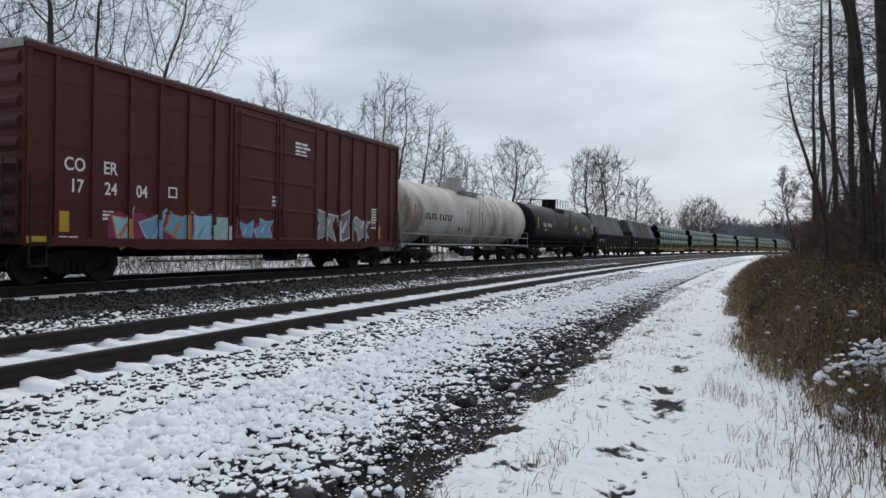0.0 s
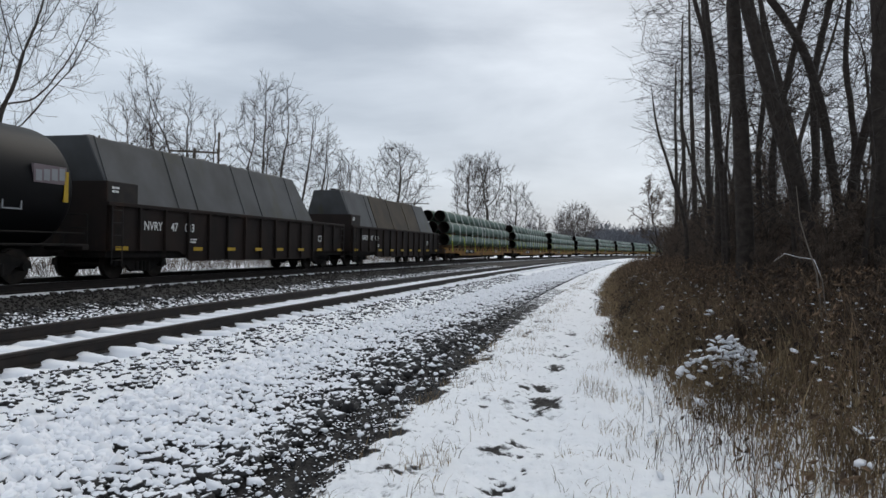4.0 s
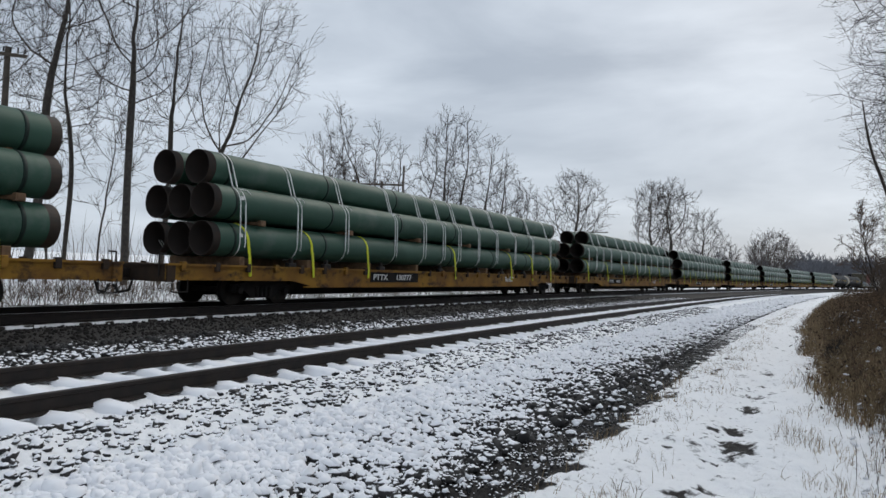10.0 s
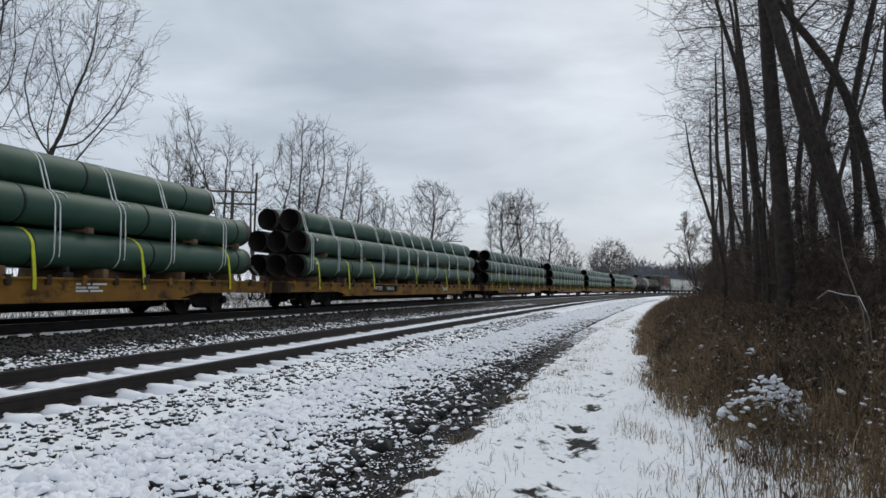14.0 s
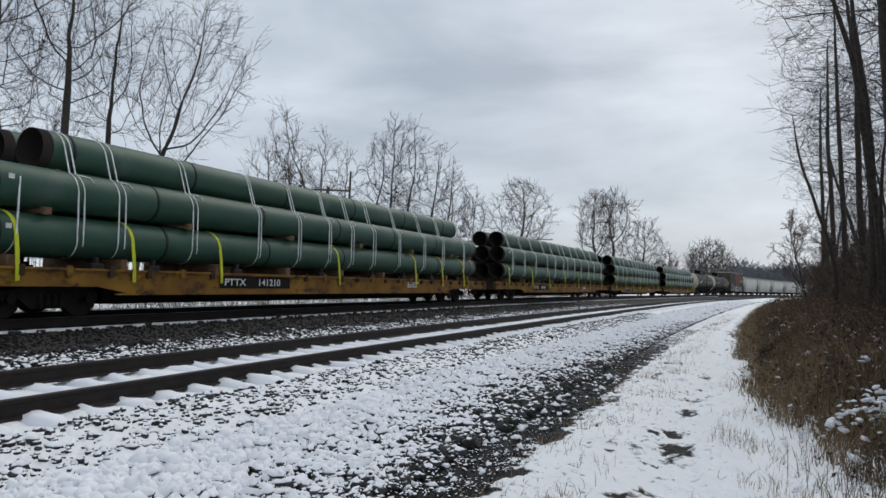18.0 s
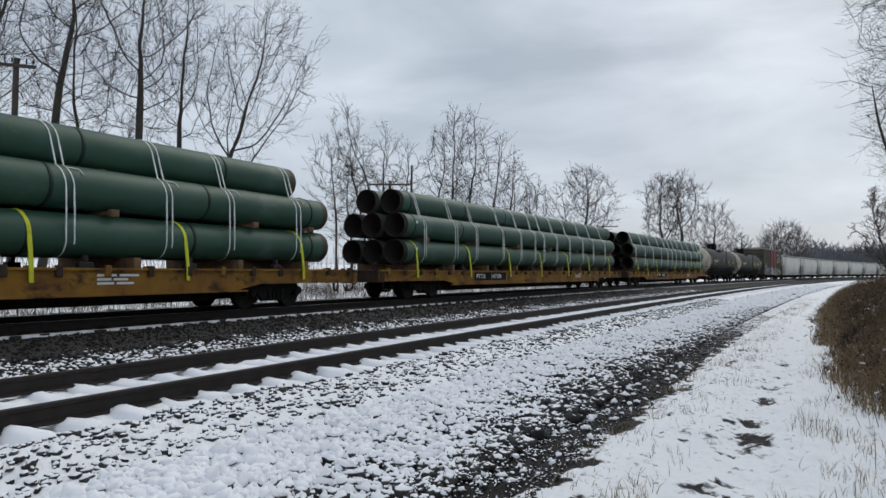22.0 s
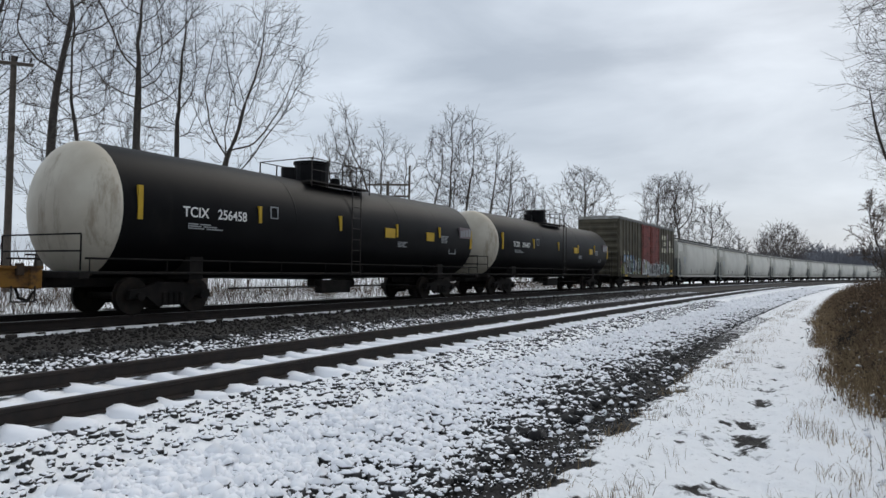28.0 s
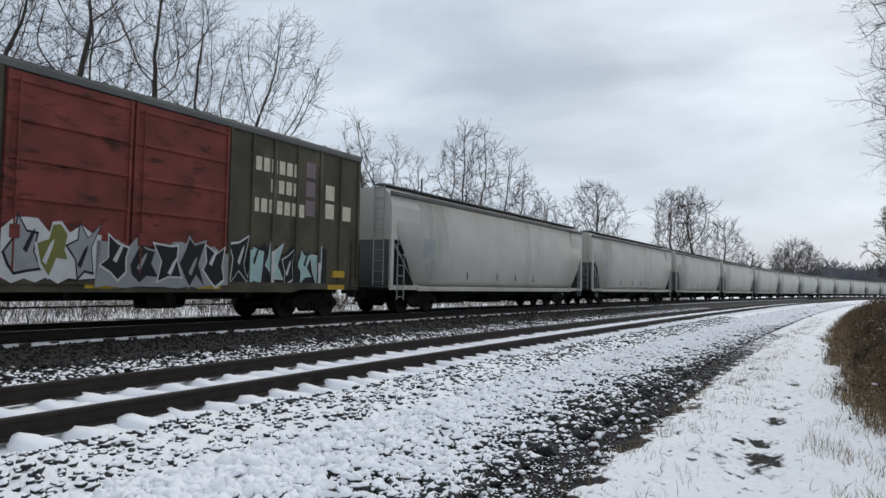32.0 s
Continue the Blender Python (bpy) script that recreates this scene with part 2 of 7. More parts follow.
def car_pose(s):
    """The pose of a car whose middle is s metres along the far track."""
    x, y = np.interp(s, _fa, _fx), np.interp(s, _fa, _fy)
    a = np.interp(s, _fa, _az)
    return pose(x, y, FAR_Z + float(grade(s)), -0.6, 0, 90 - math.degrees(a))


# ---- mesh helpers ----


def link(name, bm, material, parent=None, label="", smooth=False):
    me = bpy.data.meshes.new(name)
    bm.to_mesh(me)
    bm.free()
    me.materials.append(material)
    if smooth:
        me.shade_smooth()
    ob = new(name, me)
    if parent is not None:
        ob.parent = parent
    if label:
        tagged(ob, label)
    return ob


def part(name, bm, material, parent, label="", smooth=False):
    return link(name, bm, material, parent, label, smooth)


def raw(name, verts, faces, material, parent=None, label="", smooth=False):
    me = bpy.data.meshes.new(name)
    me.from_pydata(verts, [], faces)
    me.materials.append(material)
    if smooth:
        me.shade_smooth()
    ob = new(name, me)
    if parent is not None:
        ob.parent = parent
    if label:
        tagged(ob, label)
    return ob


def box(bm, x0, x1, y0, y1, z0, z1, bev=0.0):
    r = bmesh.ops.create_cube(bm, size=1.0)
    for v in r["verts"]:
        v.co = Vector(((x0 + x1) / 2 + v.co.x * (x1 - x0), (y0 + y1) / 2 + v.co.y * (y1 - y0), (z0 + z1) / 2 + v.co.z * (z1 - z0)))
    if bev:
        es = list({e for v in r["verts"] for e in v.link_edges})
        bmesh.ops.bevel(bm, geom=es, offset=bev, segments=1, affect="EDGES")
    return bm


def rod(bm, a, b, r, seg=8, caps=True, r2=None):
    a, b = Vector(a), Vector(b)
    d = b - a
    m = Matrix.Translation((a + b) / 2) @ d.to_track_quat("Z", "Y").to_matrix().to_4x4()
    bmesh.ops.create_cone(bm, cap_ends=caps, segments=seg, radius1=r, radius2=r if r2 is None else r2, depth=d.length, matrix=m)
    return bm


def lathe(bm, profile, seg=24, closed=False):
    """Rings round the x axis: profile of (x, radius, z of the axis)."""
    rings = []
    for x, r, zc in profile:
        rings.append([bm.verts.new((x, r * math.sin(2 * math.pi * k / seg), zc + r * math.cos(2 * math.pi * k / seg))) for k in range(seg)])
    for a, b in zip(rings, rings[1:]):
        for k in range(seg):
            bm.faces.new((a[k], b[k], b[(k + 1) % seg], a[(k + 1) % seg]))
    return rings


def prism(bm, outline, x0, x1):
    """An outline in y, z drawn out along x."""
    a = [bm.verts.new((x0, y, z)) for y, z in outline]
    b = [bm.verts.new((x1, y, z)) for y, z in outline]
    n = len(outline)
    for i in range(n):
        bm.faces.new((a[i], a[(i + 1) % n], b[(i + 1) % n], b[i]))
    bm.faces.new(a[::-1])
    bm.faces.new(b)
    bmesh.ops.recalc_face_normals(bm, faces=bm.faces)
    return bm


def panel(bm, pts, y0, y1):
    """An outline in x, z with thickness along y."""
    a = [bm.verts.new((x, y0, z)) for x, z in pts]
    b = [bm.verts.new((x, y1, z)) for x, z in pts]
    n = len(pts)
    for i in range(n):
        bm.faces.new((a[i], a[(i + 1) % n], b[(i + 1) % n], b[i]))
    bm.faces.new(a[::-1])
    bm.faces.new(b)
    bmesh.ops.recalc_face_normals(bm, faces=bm.faces)
    return bm


def words(text, x, z, size, parent, material, y=-1.5, name="lettering", squeeze=1.0, space=1.0):
    """Painted writing on the near side of a car, read from the camera's side."""
    cu = bpy.data.curves.new(name, "FONT")
    cu.body, cu.size, cu.extrude, cu.offset, cu.space_character = text, size, 0.002, size * 0.014, space
    tmp = bpy.data.objects.new(name, cu)
    scene.collection.objects.link(tmp)
    dg = bpy.context.evaluated_depsgraph_get()
    me = bpy.data.meshes.new_from_object(tmp.evaluated_get(dg))
    bpy.data.objects.remove(tmp)
    me.materials.clear()
    me.materials.append(material)
    ob = new(name, me)
    ob.parent = parent
    ob.matrix_basis = pose(x, y, z, 90) @ Matrix.Diagonal((squeeze, 1, 1, 1))
    return ob


# ---- ground ----
LATS = [-400, -60, -14, -9, -7.2, -5, -4.6, -3.4, -0.9, -0.5, -0.07, 0.12, 1.42, 1.62, 2.1, 2.8, 4.4, 5.2, 6.0, 9.7, 10.7, 12, 16, 40, 200, 900]
HTS = [1.5, 0.5, 0.2, -0.08, -0.25, -0.27, -0.33, -0.31, -0.225, -0.235, -0.235, -0.225, -0.225, -0.22, -0.20, -0.28, -0.26, -0.20, -0.10, -0.07, -0.12, -0.05, 0.12, 0.5, 1.2, 3.0]
# low cover on the stony bank: bare gravel, and painted shade between stones
SNOWS = {-400: 0.8, -14: 0.55, -8: 0.75, -7.2: 0.72, -6.4: 0.68, -5.0: 0.66, -4.78: 0.64, -4.6: 0.05, -3.7: 0.05, -3.3: 0.16, -3.0: 0.32, -2.6: 0.52, -2.2: 0.72, -1.7: 0.86, -0.7: 0.97, 2.2: 0.9, 2.5: 0.42, 3.4: 0.34, 4.1: 0.12, 4.6: 0.02, 10.6: 0.02, 11.6: 0.35, 12.5: 0.8, 14: 0.95, 900: 1.0}


def ground_z(s, lat):
    return np.interp(lat, LATS, HTS) + grade(s)


def lumps(x, y, size, seed=0.0):
    """Cheap smooth noise for arrays, about -1 to 1."""
    out = np.zeros_like(x)
    rs = np.random.RandomState(int(seed) + 11)
    for k in range(7):
        a = rs.uniform(0, 2 * math.pi)
        f = rs.uniform(0.6, 1.9) * 2 * math.pi / size
        out += np.sin((x * math.cos(a) + y * math.sin(a)) * f + rs.uniform(0, 6.3) + 1.3 * np.sin((x * math.sin(a) - y * math.cos(a)) * f * 0.7 + k))
    return out / 3.6


def build_ground():
    az = np.concatenate([np.arange(-46, 46.01, 0.22), np.arange(50, 312, 4)])
    rad = [0.35]
    while rad[-1] < 4200:
        rad.append(rad[-1] * (1.016 if rad[-1] > 15 else 1.0075 if rad[-1] > 3.6 else 1.03) + 0.003)
    rad = np.array(rad)
    A, R = np.meshgrid(np.radians(az), rad)
    x, y = (R * np.sin(A)).ravel(), (R * np.cos(A)).ravel()
    s, lat = line_place(x, y)
    z = ground_z(s, lat)
    near = np.clip(1 - R.ravel() / 60, 0, 1)
    path = np.clip(1 - abs(lat + 6.1) / 1.5, 0, 1)
    calm = 1 - np.clip((lat - 4.6) * 2, 0, 1) * np.clip((10.6 - lat) * 2, 0, 1)
    z += calm * near * (0.018 * lumps(x, y, 0.5, 1) + 0.03 * lumps(x, y, 2.2, 2) * (1 + path))
    z += near * 0.011 * (lumps(x, y, 0.15, 14) + 0.8 * lumps(x, y, 0.33, 15)) * (lat < -4.75)
    bank = np.clip((lat + 2.5) / 0.8, 0, 1) * np.clip((-0.45 - lat) / 0.25, 0, 1)
    z += near * bank * (0.024 + 0.019 * lumps(x, y, 0.22, 16) + 0.010 * lumps(x, y, 0.12, 17))
    between = np.clip((lat - 0.0) * 8, 0, 1) * np.clip((1.6 - lat) * 8, 0, 1)
    z += near * between * 0.012 * lumps(x, y, 0.4, 18)
    z -= 0.06 * np.exp(-((lat + 5.95) / 0.25) ** 2) * near
    z += np.clip(R.ravel() / 60 - 1, 0, 3) * 0.12 * lumps(x, y, 60, 3) * (lat > 12)
    n, m = len(az), len(rad)
    idx = np.arange(n * m).reshape(m, n)
    q = np.stack([idx[:-1, :-1], idx[:-1, 1:], idx[1:, 1:], idx[1:, :-1]], -1).reshape(-1, 4)
    q2 = np.stack([idx[:-1, -1], idx[:-1, 0], idx[1:, 0], idx[1:, -1]], -1)
    faces = np.concatenate([q, q2])[:, ::-1]
    me = bpy.data.meshes.new("ground")
    verts = np.stack([x, y, z], 1)
    centre = [(0.0, 0.0, float(z[:n].mean()))]
    allv = verts.tolist() + centre
    cap = [(int(idx[0, i]), int(idx[0, (i + 1) % n]), n * m) for i in range(n)]
    me.from_pydata(allv, [], faces.tolist() + [c[::-1] for c in cap])
    me.shade_smooth()
    ks = sorted(SNOWS)
    cover = np.interp(lat + 0.16 * lumps(x, y, 0.6, 4) + 0.12 * lumps(x, y, 1.7, 5), ks, [SNOWS[k] for k in ks])
    cover = cover + 0.55 * np.clip((s - 11) / 14, 0, 1) * np.clip((lat + 5.0) * 4, 0, 1) * np.clip((-2.5 - lat) * 2, 0, 1)
    cover = cover + 0.6 * np.clip((-2.3 - s) * 2, 0, 1) * (lat > -4.2) * (lat < -0.5)
    # worn wheel marks and trodden spots of the path
    rut = np.exp(-((lat + 5.9 + 0.08 * lumps(x, y, 3, 8)) / 0.27) ** 2) * np.clip((0.7 * lumps(x, y, 1.3, 6) + 0.6 * lumps(x, y, 0.4, 7) + 0.5 * lumps(x, y, 0.16, 71) - 0.45) * 1.3, 0, 1)
    side = np.exp(-((lat + 5.05 + 0.2 * lumps(x, y, 2, 22)) / 0.35) ** 2) * np.clip((lumps(x, y, 0.7, 23) + 0.8 * lumps(x, y, 0.2, 24) - 0.75) * 2.0, 0, 1)
    dip = np.clip(rut + 0.8 * side, 0, 1) * np.clip(1 - R.ravel() / 70, 0, 1)
    cover = cover - 0.5 * dip
    # trodden patches where earth shows through
    rough = 1 + 0.5 * lumps(x, y, 0.22, 72) + 0.35 * lumps(x, y, 0.5, 73)
    for s1, l1, long, wide in ((5.65, -5.76, 0.14, 0.08), (6.1, -5.9, 0.12, 0.08), (7.45, -6.02, 0.3, 0.15), (8.5, -5.88, 0.2, 0.08), (10.0, -5.95, 0.3, 0.09), (11.1, -5.98, 0.25, 0.07), (14.2, -5.95, 0.35, 0.08)):
        cover = cover - 0.5 * np.clip(np.exp(-((s - s1) / long) ** 2 - ((lat - l1) / wide) ** 2) * rough, 0, 1)
    # the snow of the path lies thicker than the gravel beside it
    thick = np.where(lat < -3.9, 0.035 * np.clip((cover - 0.2) / 0.3, 0, 1), 0.035) * near * (lat < -3.0)
    me.vertices.foreach_set("co", np.append(np.stack([x, y, z + thick - 0.035 * near * (lat < -3.0)], 1).ravel(), centre[0]))
    at = me.attributes.new("cover", "FLOAT", "POINT")
    at.data.foreach_set("value", np.append(cover, 1.0).astype(np.float32))
    me.materials.append(M_GROUND)
    return tagged(new("ground", me), "snow-covered ground with a dark gravel strip beside the path", "ground", kind="structure")


def ground_material():
    m = bpy.data.materials.new("snow_over_gravel")
    m.use_nodes = True
    nd, ln = m.node_tree.nodes, m.node_tree.links
    b = nd["Principled BSDF"]
    b.inputs["Roughness"].default_value = 0.85
    b.inputs["Specular IOR Level"].default_value = 0.25
    co = nd.new("ShaderNodeTexCoord")
    at = nd.new("ShaderNodeAttribute")
    at.attribute_name = "cover"
    n1 = nd.new("ShaderNodeTexNoise")
    n1.inputs["Scale"].default_value, n1.inputs["Detail"].default_value, n1.inputs["Roughness"].default_value = 9.0, 8.0, 0.65
    n2 = nd.new("ShaderNodeTexVoronoi")
    n2.inputs["Scale"].default_value = 45.0
    for k in (n1, n2):
        ln.new(co.outputs["Object"], k.inputs["Vector"])
    ad = nd.new("ShaderNodeMath")
    ad.operation = "ADD"
    ln.new(at.outputs["Fac"], ad.inputs[0])
    ln.new(n1.outputs["Fac"], ad.inputs[1])
    rg = nd.new("ShaderNodeMapRange")
    rg.inputs["From Min"].default_value, rg.inputs["From Max"].default_value = 0.93, 1.08
    ln.new(ad.outputs[0], rg.inputs["Value"])
    dirt = nd.new("ShaderNodeValToRGB")
    dirt.color_ramp.elements[0].color, dirt.color_ramp.elements[1].color = (0.018, 0.0165, 0.016, 1), (0.05, 0.046, 0.043, 1)
    ln.new(n2.outputs["Color"], dirt.inputs["Fac"])
    n3 = nd.new("ShaderNodeTexNoise")
    n3.inputs["Scale"].default_value, n3.inputs["Detail"].default_value = 1.3, 4.0
    ln.new(co.outputs["Object"], n3.inputs["Vector"])
    sn = nd.new("ShaderNodeValToRGB")
    sn.color_ramp.elements[0].color, sn.color_ramp.elements[1].color = (0.88, 0.89, 0.91, 1), (0.95, 0.955, 0.965, 1)
    ln.new(n3.outputs["Fac"], sn.inputs["Fac"])
    mx = nd.new("ShaderNodeMix")
    mx.data_type = "RGBA"
    ln.new(rg.outputs["Result"], mx.inputs[0])
    ln.new(dirt.outputs["Color"], mx.inputs[6])
    ln.new(sn.outputs["Color"], mx.inputs[7])
    ln.new(mx.outputs[2], b.inputs["Base Color"])
    bp = nd.new("ShaderNodeBump")
    bp.inputs["Strength"].default_value, bp.inputs["Distance"].default_value = 0.8, 0.05
    ln.new(n1.outputs["Fac"], bp.inputs["Height"])
    ln.new(bp.outputs["Normal"], b.inputs["Normal"])
    return m


M_GROUND = ground_material()
build_ground()


# ---- tracks ----
RAIL_OUT = [(-0.075, -0.172), (0.075, -0.172), (0.075, -0.160), (0.010, -0.145), (0.010, -0.045), (0.036, -0.035), (0.036, -0.005), (0.028, 0.0), (-0.028, 0.0), (-0.036, -0.005), (-0.036, -0.035), (-0.010, -0.045), (-0.010, -0.145), (-0.075, -0.160)]


def rail(off, zh, parent, head):
    ss = np.concatenate([np.arange(-60, 80, 1.0), np.arange(80, 420.1, 5.0)])
    verts, faces, k = [], [], len(RAIL_OUT)
    for s in ss:
        for o, h in RAIL_OUT:
            h = h * 1.2
            x, y = on_line(s, off - o)
            verts.append((x, y, zh + h + float(grade(s))))
    for i in range(len(ss) - 1):
        for j in range(k):
            a, b = i * k + j, i * k + (j + 1) % k
            faces.append((a, b, b + k, a + k))
    ob = raw("rail", verts, faces, M_RAIL, parent)
    if head:
        ob.data.materials.append(M_SHINE)
        for p in ob.data.polygons:
            if p.index % k == 7:
                p.material_index = 1
    return ob


def ties(off, zt, parent, material, s0, s1, step=0.56, seed=1, half=0.115, bev=0.02, slip=0.05):
    rnd = random.Random(seed)
    kinds = []
    for q in range(6):
        bm = bmesh.new()
        if material is M_TIE:
            # snow lies unevenly on the timber
            u, w = np.linspace(-1.3, 1.3, 23), np.array([-1.15, -0.9, -0.45, 0.0, 0.45, 0.9, 1.15])
            hump = np.array([-0.14, -0.035, 0.0, 0.012, 0.0, -0.03, -0.14])
            grid = []
            for a in u:
                e = max(0.0, abs(a) - 1.2) / 0.1
                grid.append([bm.verts.new((a + rnd.uniform(-0.02, 0.02), half * b + 0.03 * math.sin(a * 7 + q * 2 + b), h - 0.05 * e * e + rnd.uniform(-0.012, 0.012) + 0.012 * math.sin(a * 9 + q))) for b, h in zip(w, hump)])
            for i in range(22):
                for j in range(6):
                    bm.faces.new((grid[i][j], grid[i + 1][j], grid[i + 1][j + 1], grid[i][j + 1]))
            for g in (grid[0], grid[-1]):
                low = [bm.verts.new((v.co.x + (0.02 if v.co.x > 0 else -0.02), v.co.y, -0.15)) for v in g]
                for j in range(6):
                    bm.faces.new((g[j], g[j + 1], low[j + 1], low[j]))
            bmesh.ops.recalc_face_normals(bm, faces=bm.faces)
            for fc in bm.faces:
                fc.smooth = True
        else:
            box(bm, -1.3, 1.3, -half, half, -0.16, 0.0, bev)
        me = bpy.data.meshes.new("tie")
        bm.to_mesh(me)
        bm.free()
        me.materials.append(material)
        kinds.append(me)
    s = s0
    while s < s1:
        ob = new("tie", rnd.choice(kinds))
        ob.parent = parent
        x, y = on_line(s, off + rnd.uniform(-slip, slip))
        ob.matrix_basis = pose(x, y, zt + float(grade(s)) + rnd.uniform(-0.012, 0.012), rnd.uniform(-2, 2), rnd.uniform(-0.6, 0.6), 180 - math.degrees(heading(s)) + rnd.uniform(-1.5, 1.5))
        s += step


near_track = tagged(new("track_near"), "disused railway track with rusty rails and snow-covered ties", "railway track", kind="structure")
far_track = tagged(new("track_far"), "railway track in dark ballast under the passing train", "railway track", kind="structure")
rail(0.0, 0.0, near_track, False)
rail(1.545, 0.03, near_track, False)
rail(OC - 0.755, FAR_Z, far_track, True)
rail(OC + 0.755, FAR_Z + 0.016, far_track, True)
ties(0.77, -0.172, near_track, M_TIE, -4, 110, half=0.135, bev=0.045, slip=0.12)
ties(OC, FAR_Z - 0.2, far_track, M_TIE_DARK, -8, 60)

# ---- the train ----
SPEED = 11.72   # metres a second, towards smaller s


def wheelset_mesh():
    bm = bmesh.new()
    for sy in (-1, 1):
        prof = [(-0.07, 0.30), (-0.07, 0.42), (0.04, 0.42), (0.045, 0.445), (0.07, 0.44), (0.07, 0.30)]
        rings = []
        for o, r in prof:
            rings.append([bm.verts.new((r * math.cos(2 * math.pi * k / 20), sy * (0.76 - o), 0.42 + r * math.sin(2 * math.pi * k / 20))) for k in range(20)])
        for a, b in zip(rings, rings[1:]):
            for k in range(20):
                bm.faces.new((a[k], a[(k + 1) % 20], b[(k + 1) % 20], b[k]))
        for side, o in ((0, 0.045), (-1, -0.045)):
            c = bm.verts.new((0, sy * (0.76 + (0.03 if side == 0 else -0.03)), 0.42))
            for k in range(20):
                bm.faces.new((rings[side][k], rings[side][(k + 1) % 20], c))
    rod(bm, (0, -0.95, 0.42), (0, 0.95, 0.42), 0.075, 10)
    bmesh.ops.recalc_face_normals(bm, faces=bm.faces)
    me = bpy.data.meshes.new("wheelset")
    bm.to_mesh(me)
    bm.free()
    me.materials.append(M_WHEEL)
    return me


def side_frame_mesh():
    bm = bmesh.new()
    panel(bm, [(-1.15, 0.36), (-1.12, 0.56), (-0.78, 0.60), (-0.40, 0.74), (0.40, 0.74), (0.78, 0.60), (1.12, 0.56), (1.15, 0.36), (0.70, 0.42), (0.42, 0.20), (-0.42, 0.20), (-0.70, 0.42)], -0.07, 0.07)
    for x in (-0.24, -0.08, 0.08, 0.24):
        rod(bm, (x, -0.09, 0.24), (x, -0.09, 0.50), 0.06, 8)
    for x in (-0.89, 0.89):
        rod(bm, (x, -0.15, 0.42), (x, 0.0, 0.42), 0.10, 10)
    me = bpy.data.meshes.new("side_frame")
    bm.to_mesh(me)
    bm.free()
    me.materials.append(M_UNDER)
    return me


ME_WHEELSET, ME_SIDE = wheelset_mesh(), side_frame_mesh()


def truck(car, x):
    bm = bmesh.new()
    box(bm, x - 0.2, x + 0.2, -1.05, 1.05, 0.45, 0.72, 0.03)
    t = part("truck", bm, M_UNDER, car)
    for dx in (-0.89, 0.89):
        w = new("wheelset", ME_WHEELSET)
        w.parent = t
        w.matrix_basis = pose(x + dx, 0, 0)
    for sy in (-1, 1):
        f = new("side_frame", ME_SIDE)
        f.parent = t
        f.matrix_basis = pose(x, sy * 1.0, 0, 0, 0, 0 if sy < 0 else 180)
    return t


def coupler(car, x, d):
    bm = bmesh.new()
    box(bm, min(x, x + d * 0.55), max(x, x + d * 0.55), -0.09, 0.09, 0.72, 0.94, 0.02)
    box(bm, x + d * 0.5 - 0.14, x + d * 0.5 + 0.14, -0.16, 0.16, 0.68, 0.98, 0.04)
    part("coupler", bm, M_UNDER, car)


def ladder(car, x, y, z0, z1, w=0.42, step=0.36, material=None, name="ladder", along=True, r=0.014):
    bm = bmesh.new()
    for d in (0, w):
        a = (x + d, y, z0) if along else (x, y + d, z0)
        b = (x + d, y, z1) if along else (x, y + d, z1)
        rod(bm, a, b, r * 1.4, 6)
    z = z0 + 0.1
    while z < z1:
        rod(bm, (x, y, z), (x + w, y, z) if along else (x, y + w, z), r, 5)
        z += step
    part(name, bm, material or M_DARK, car)


def bars(car, x, z, w, h, rows, material, y, name="small_print"):
    """Small print too fine to read, as plain bars."""
    bm = bmesh.new()
    rnd = random.Random(int(x * 100 + z * 10))
    for i in range(rows):
        zz = z - i * h * 1.7
        ww = w * rnd.uniform(0.6, 1.0)
        box(bm, x, x + ww * 0.45, y - 0.003, y, zz, zz + h)
        box(bm, x + ww * 0.52, x + ww, y - 0.003, y, zz, zz + h)
    part(name, bm, material, car)


# -- pipe flatcar --
D = 0.905


def strap_curve(bm, pts, w, x, t=0.012, lean=0.0):
    """A band through points in y, z at x, of width w along x."""
    n = len(pts)
    a = [bm.verts.new((x - w / 2 + lean * i / n, y, z)) for i, (y, z) in enumerate(pts)]
    b = [bm.verts.new((x + w / 2 + lean * i / n, y, z)) for i, (y, z) in enumerate(pts)]
    c = [bm.verts.new((x - w / 2 + lean * i / n, y * 0.99 + 0.012, z - t)) for i, (y, z) in enumerate(pts)]
    e = [bm.verts.new((x + w / 2 + lean * i / n, y * 0.99 + 0.012, z - t)) for i, (y, z) in enumerate(pts)]
    for i in range(n - 1):
        bm.faces.new((a[i], a[i + 1], b[i + 1], b[i]))
        bm.faces.new((c[i], e[i], e[i + 1], c[i + 1]))
        bm.faces.new((a[i], c[i], c[i + 1], a[i + 1]))
        bm.faces.new((b[i], b[i + 1], e[i + 1], e[i]))


Z_LOW, Z_MID, Z_TOP = 1.75, 2.73, 3.63
PIPE_ROWS = [(-0.93, Z_LOW), (0.0, Z_LOW), (0.93, Z_LOW), (-0.93, Z_MID), (0.0, Z_MID), (0.93, Z_MID), (-0.50, Z_TOP), (0.43, Z_TOP)]
LOAD0, LOAD1 = -12.9, 12.85


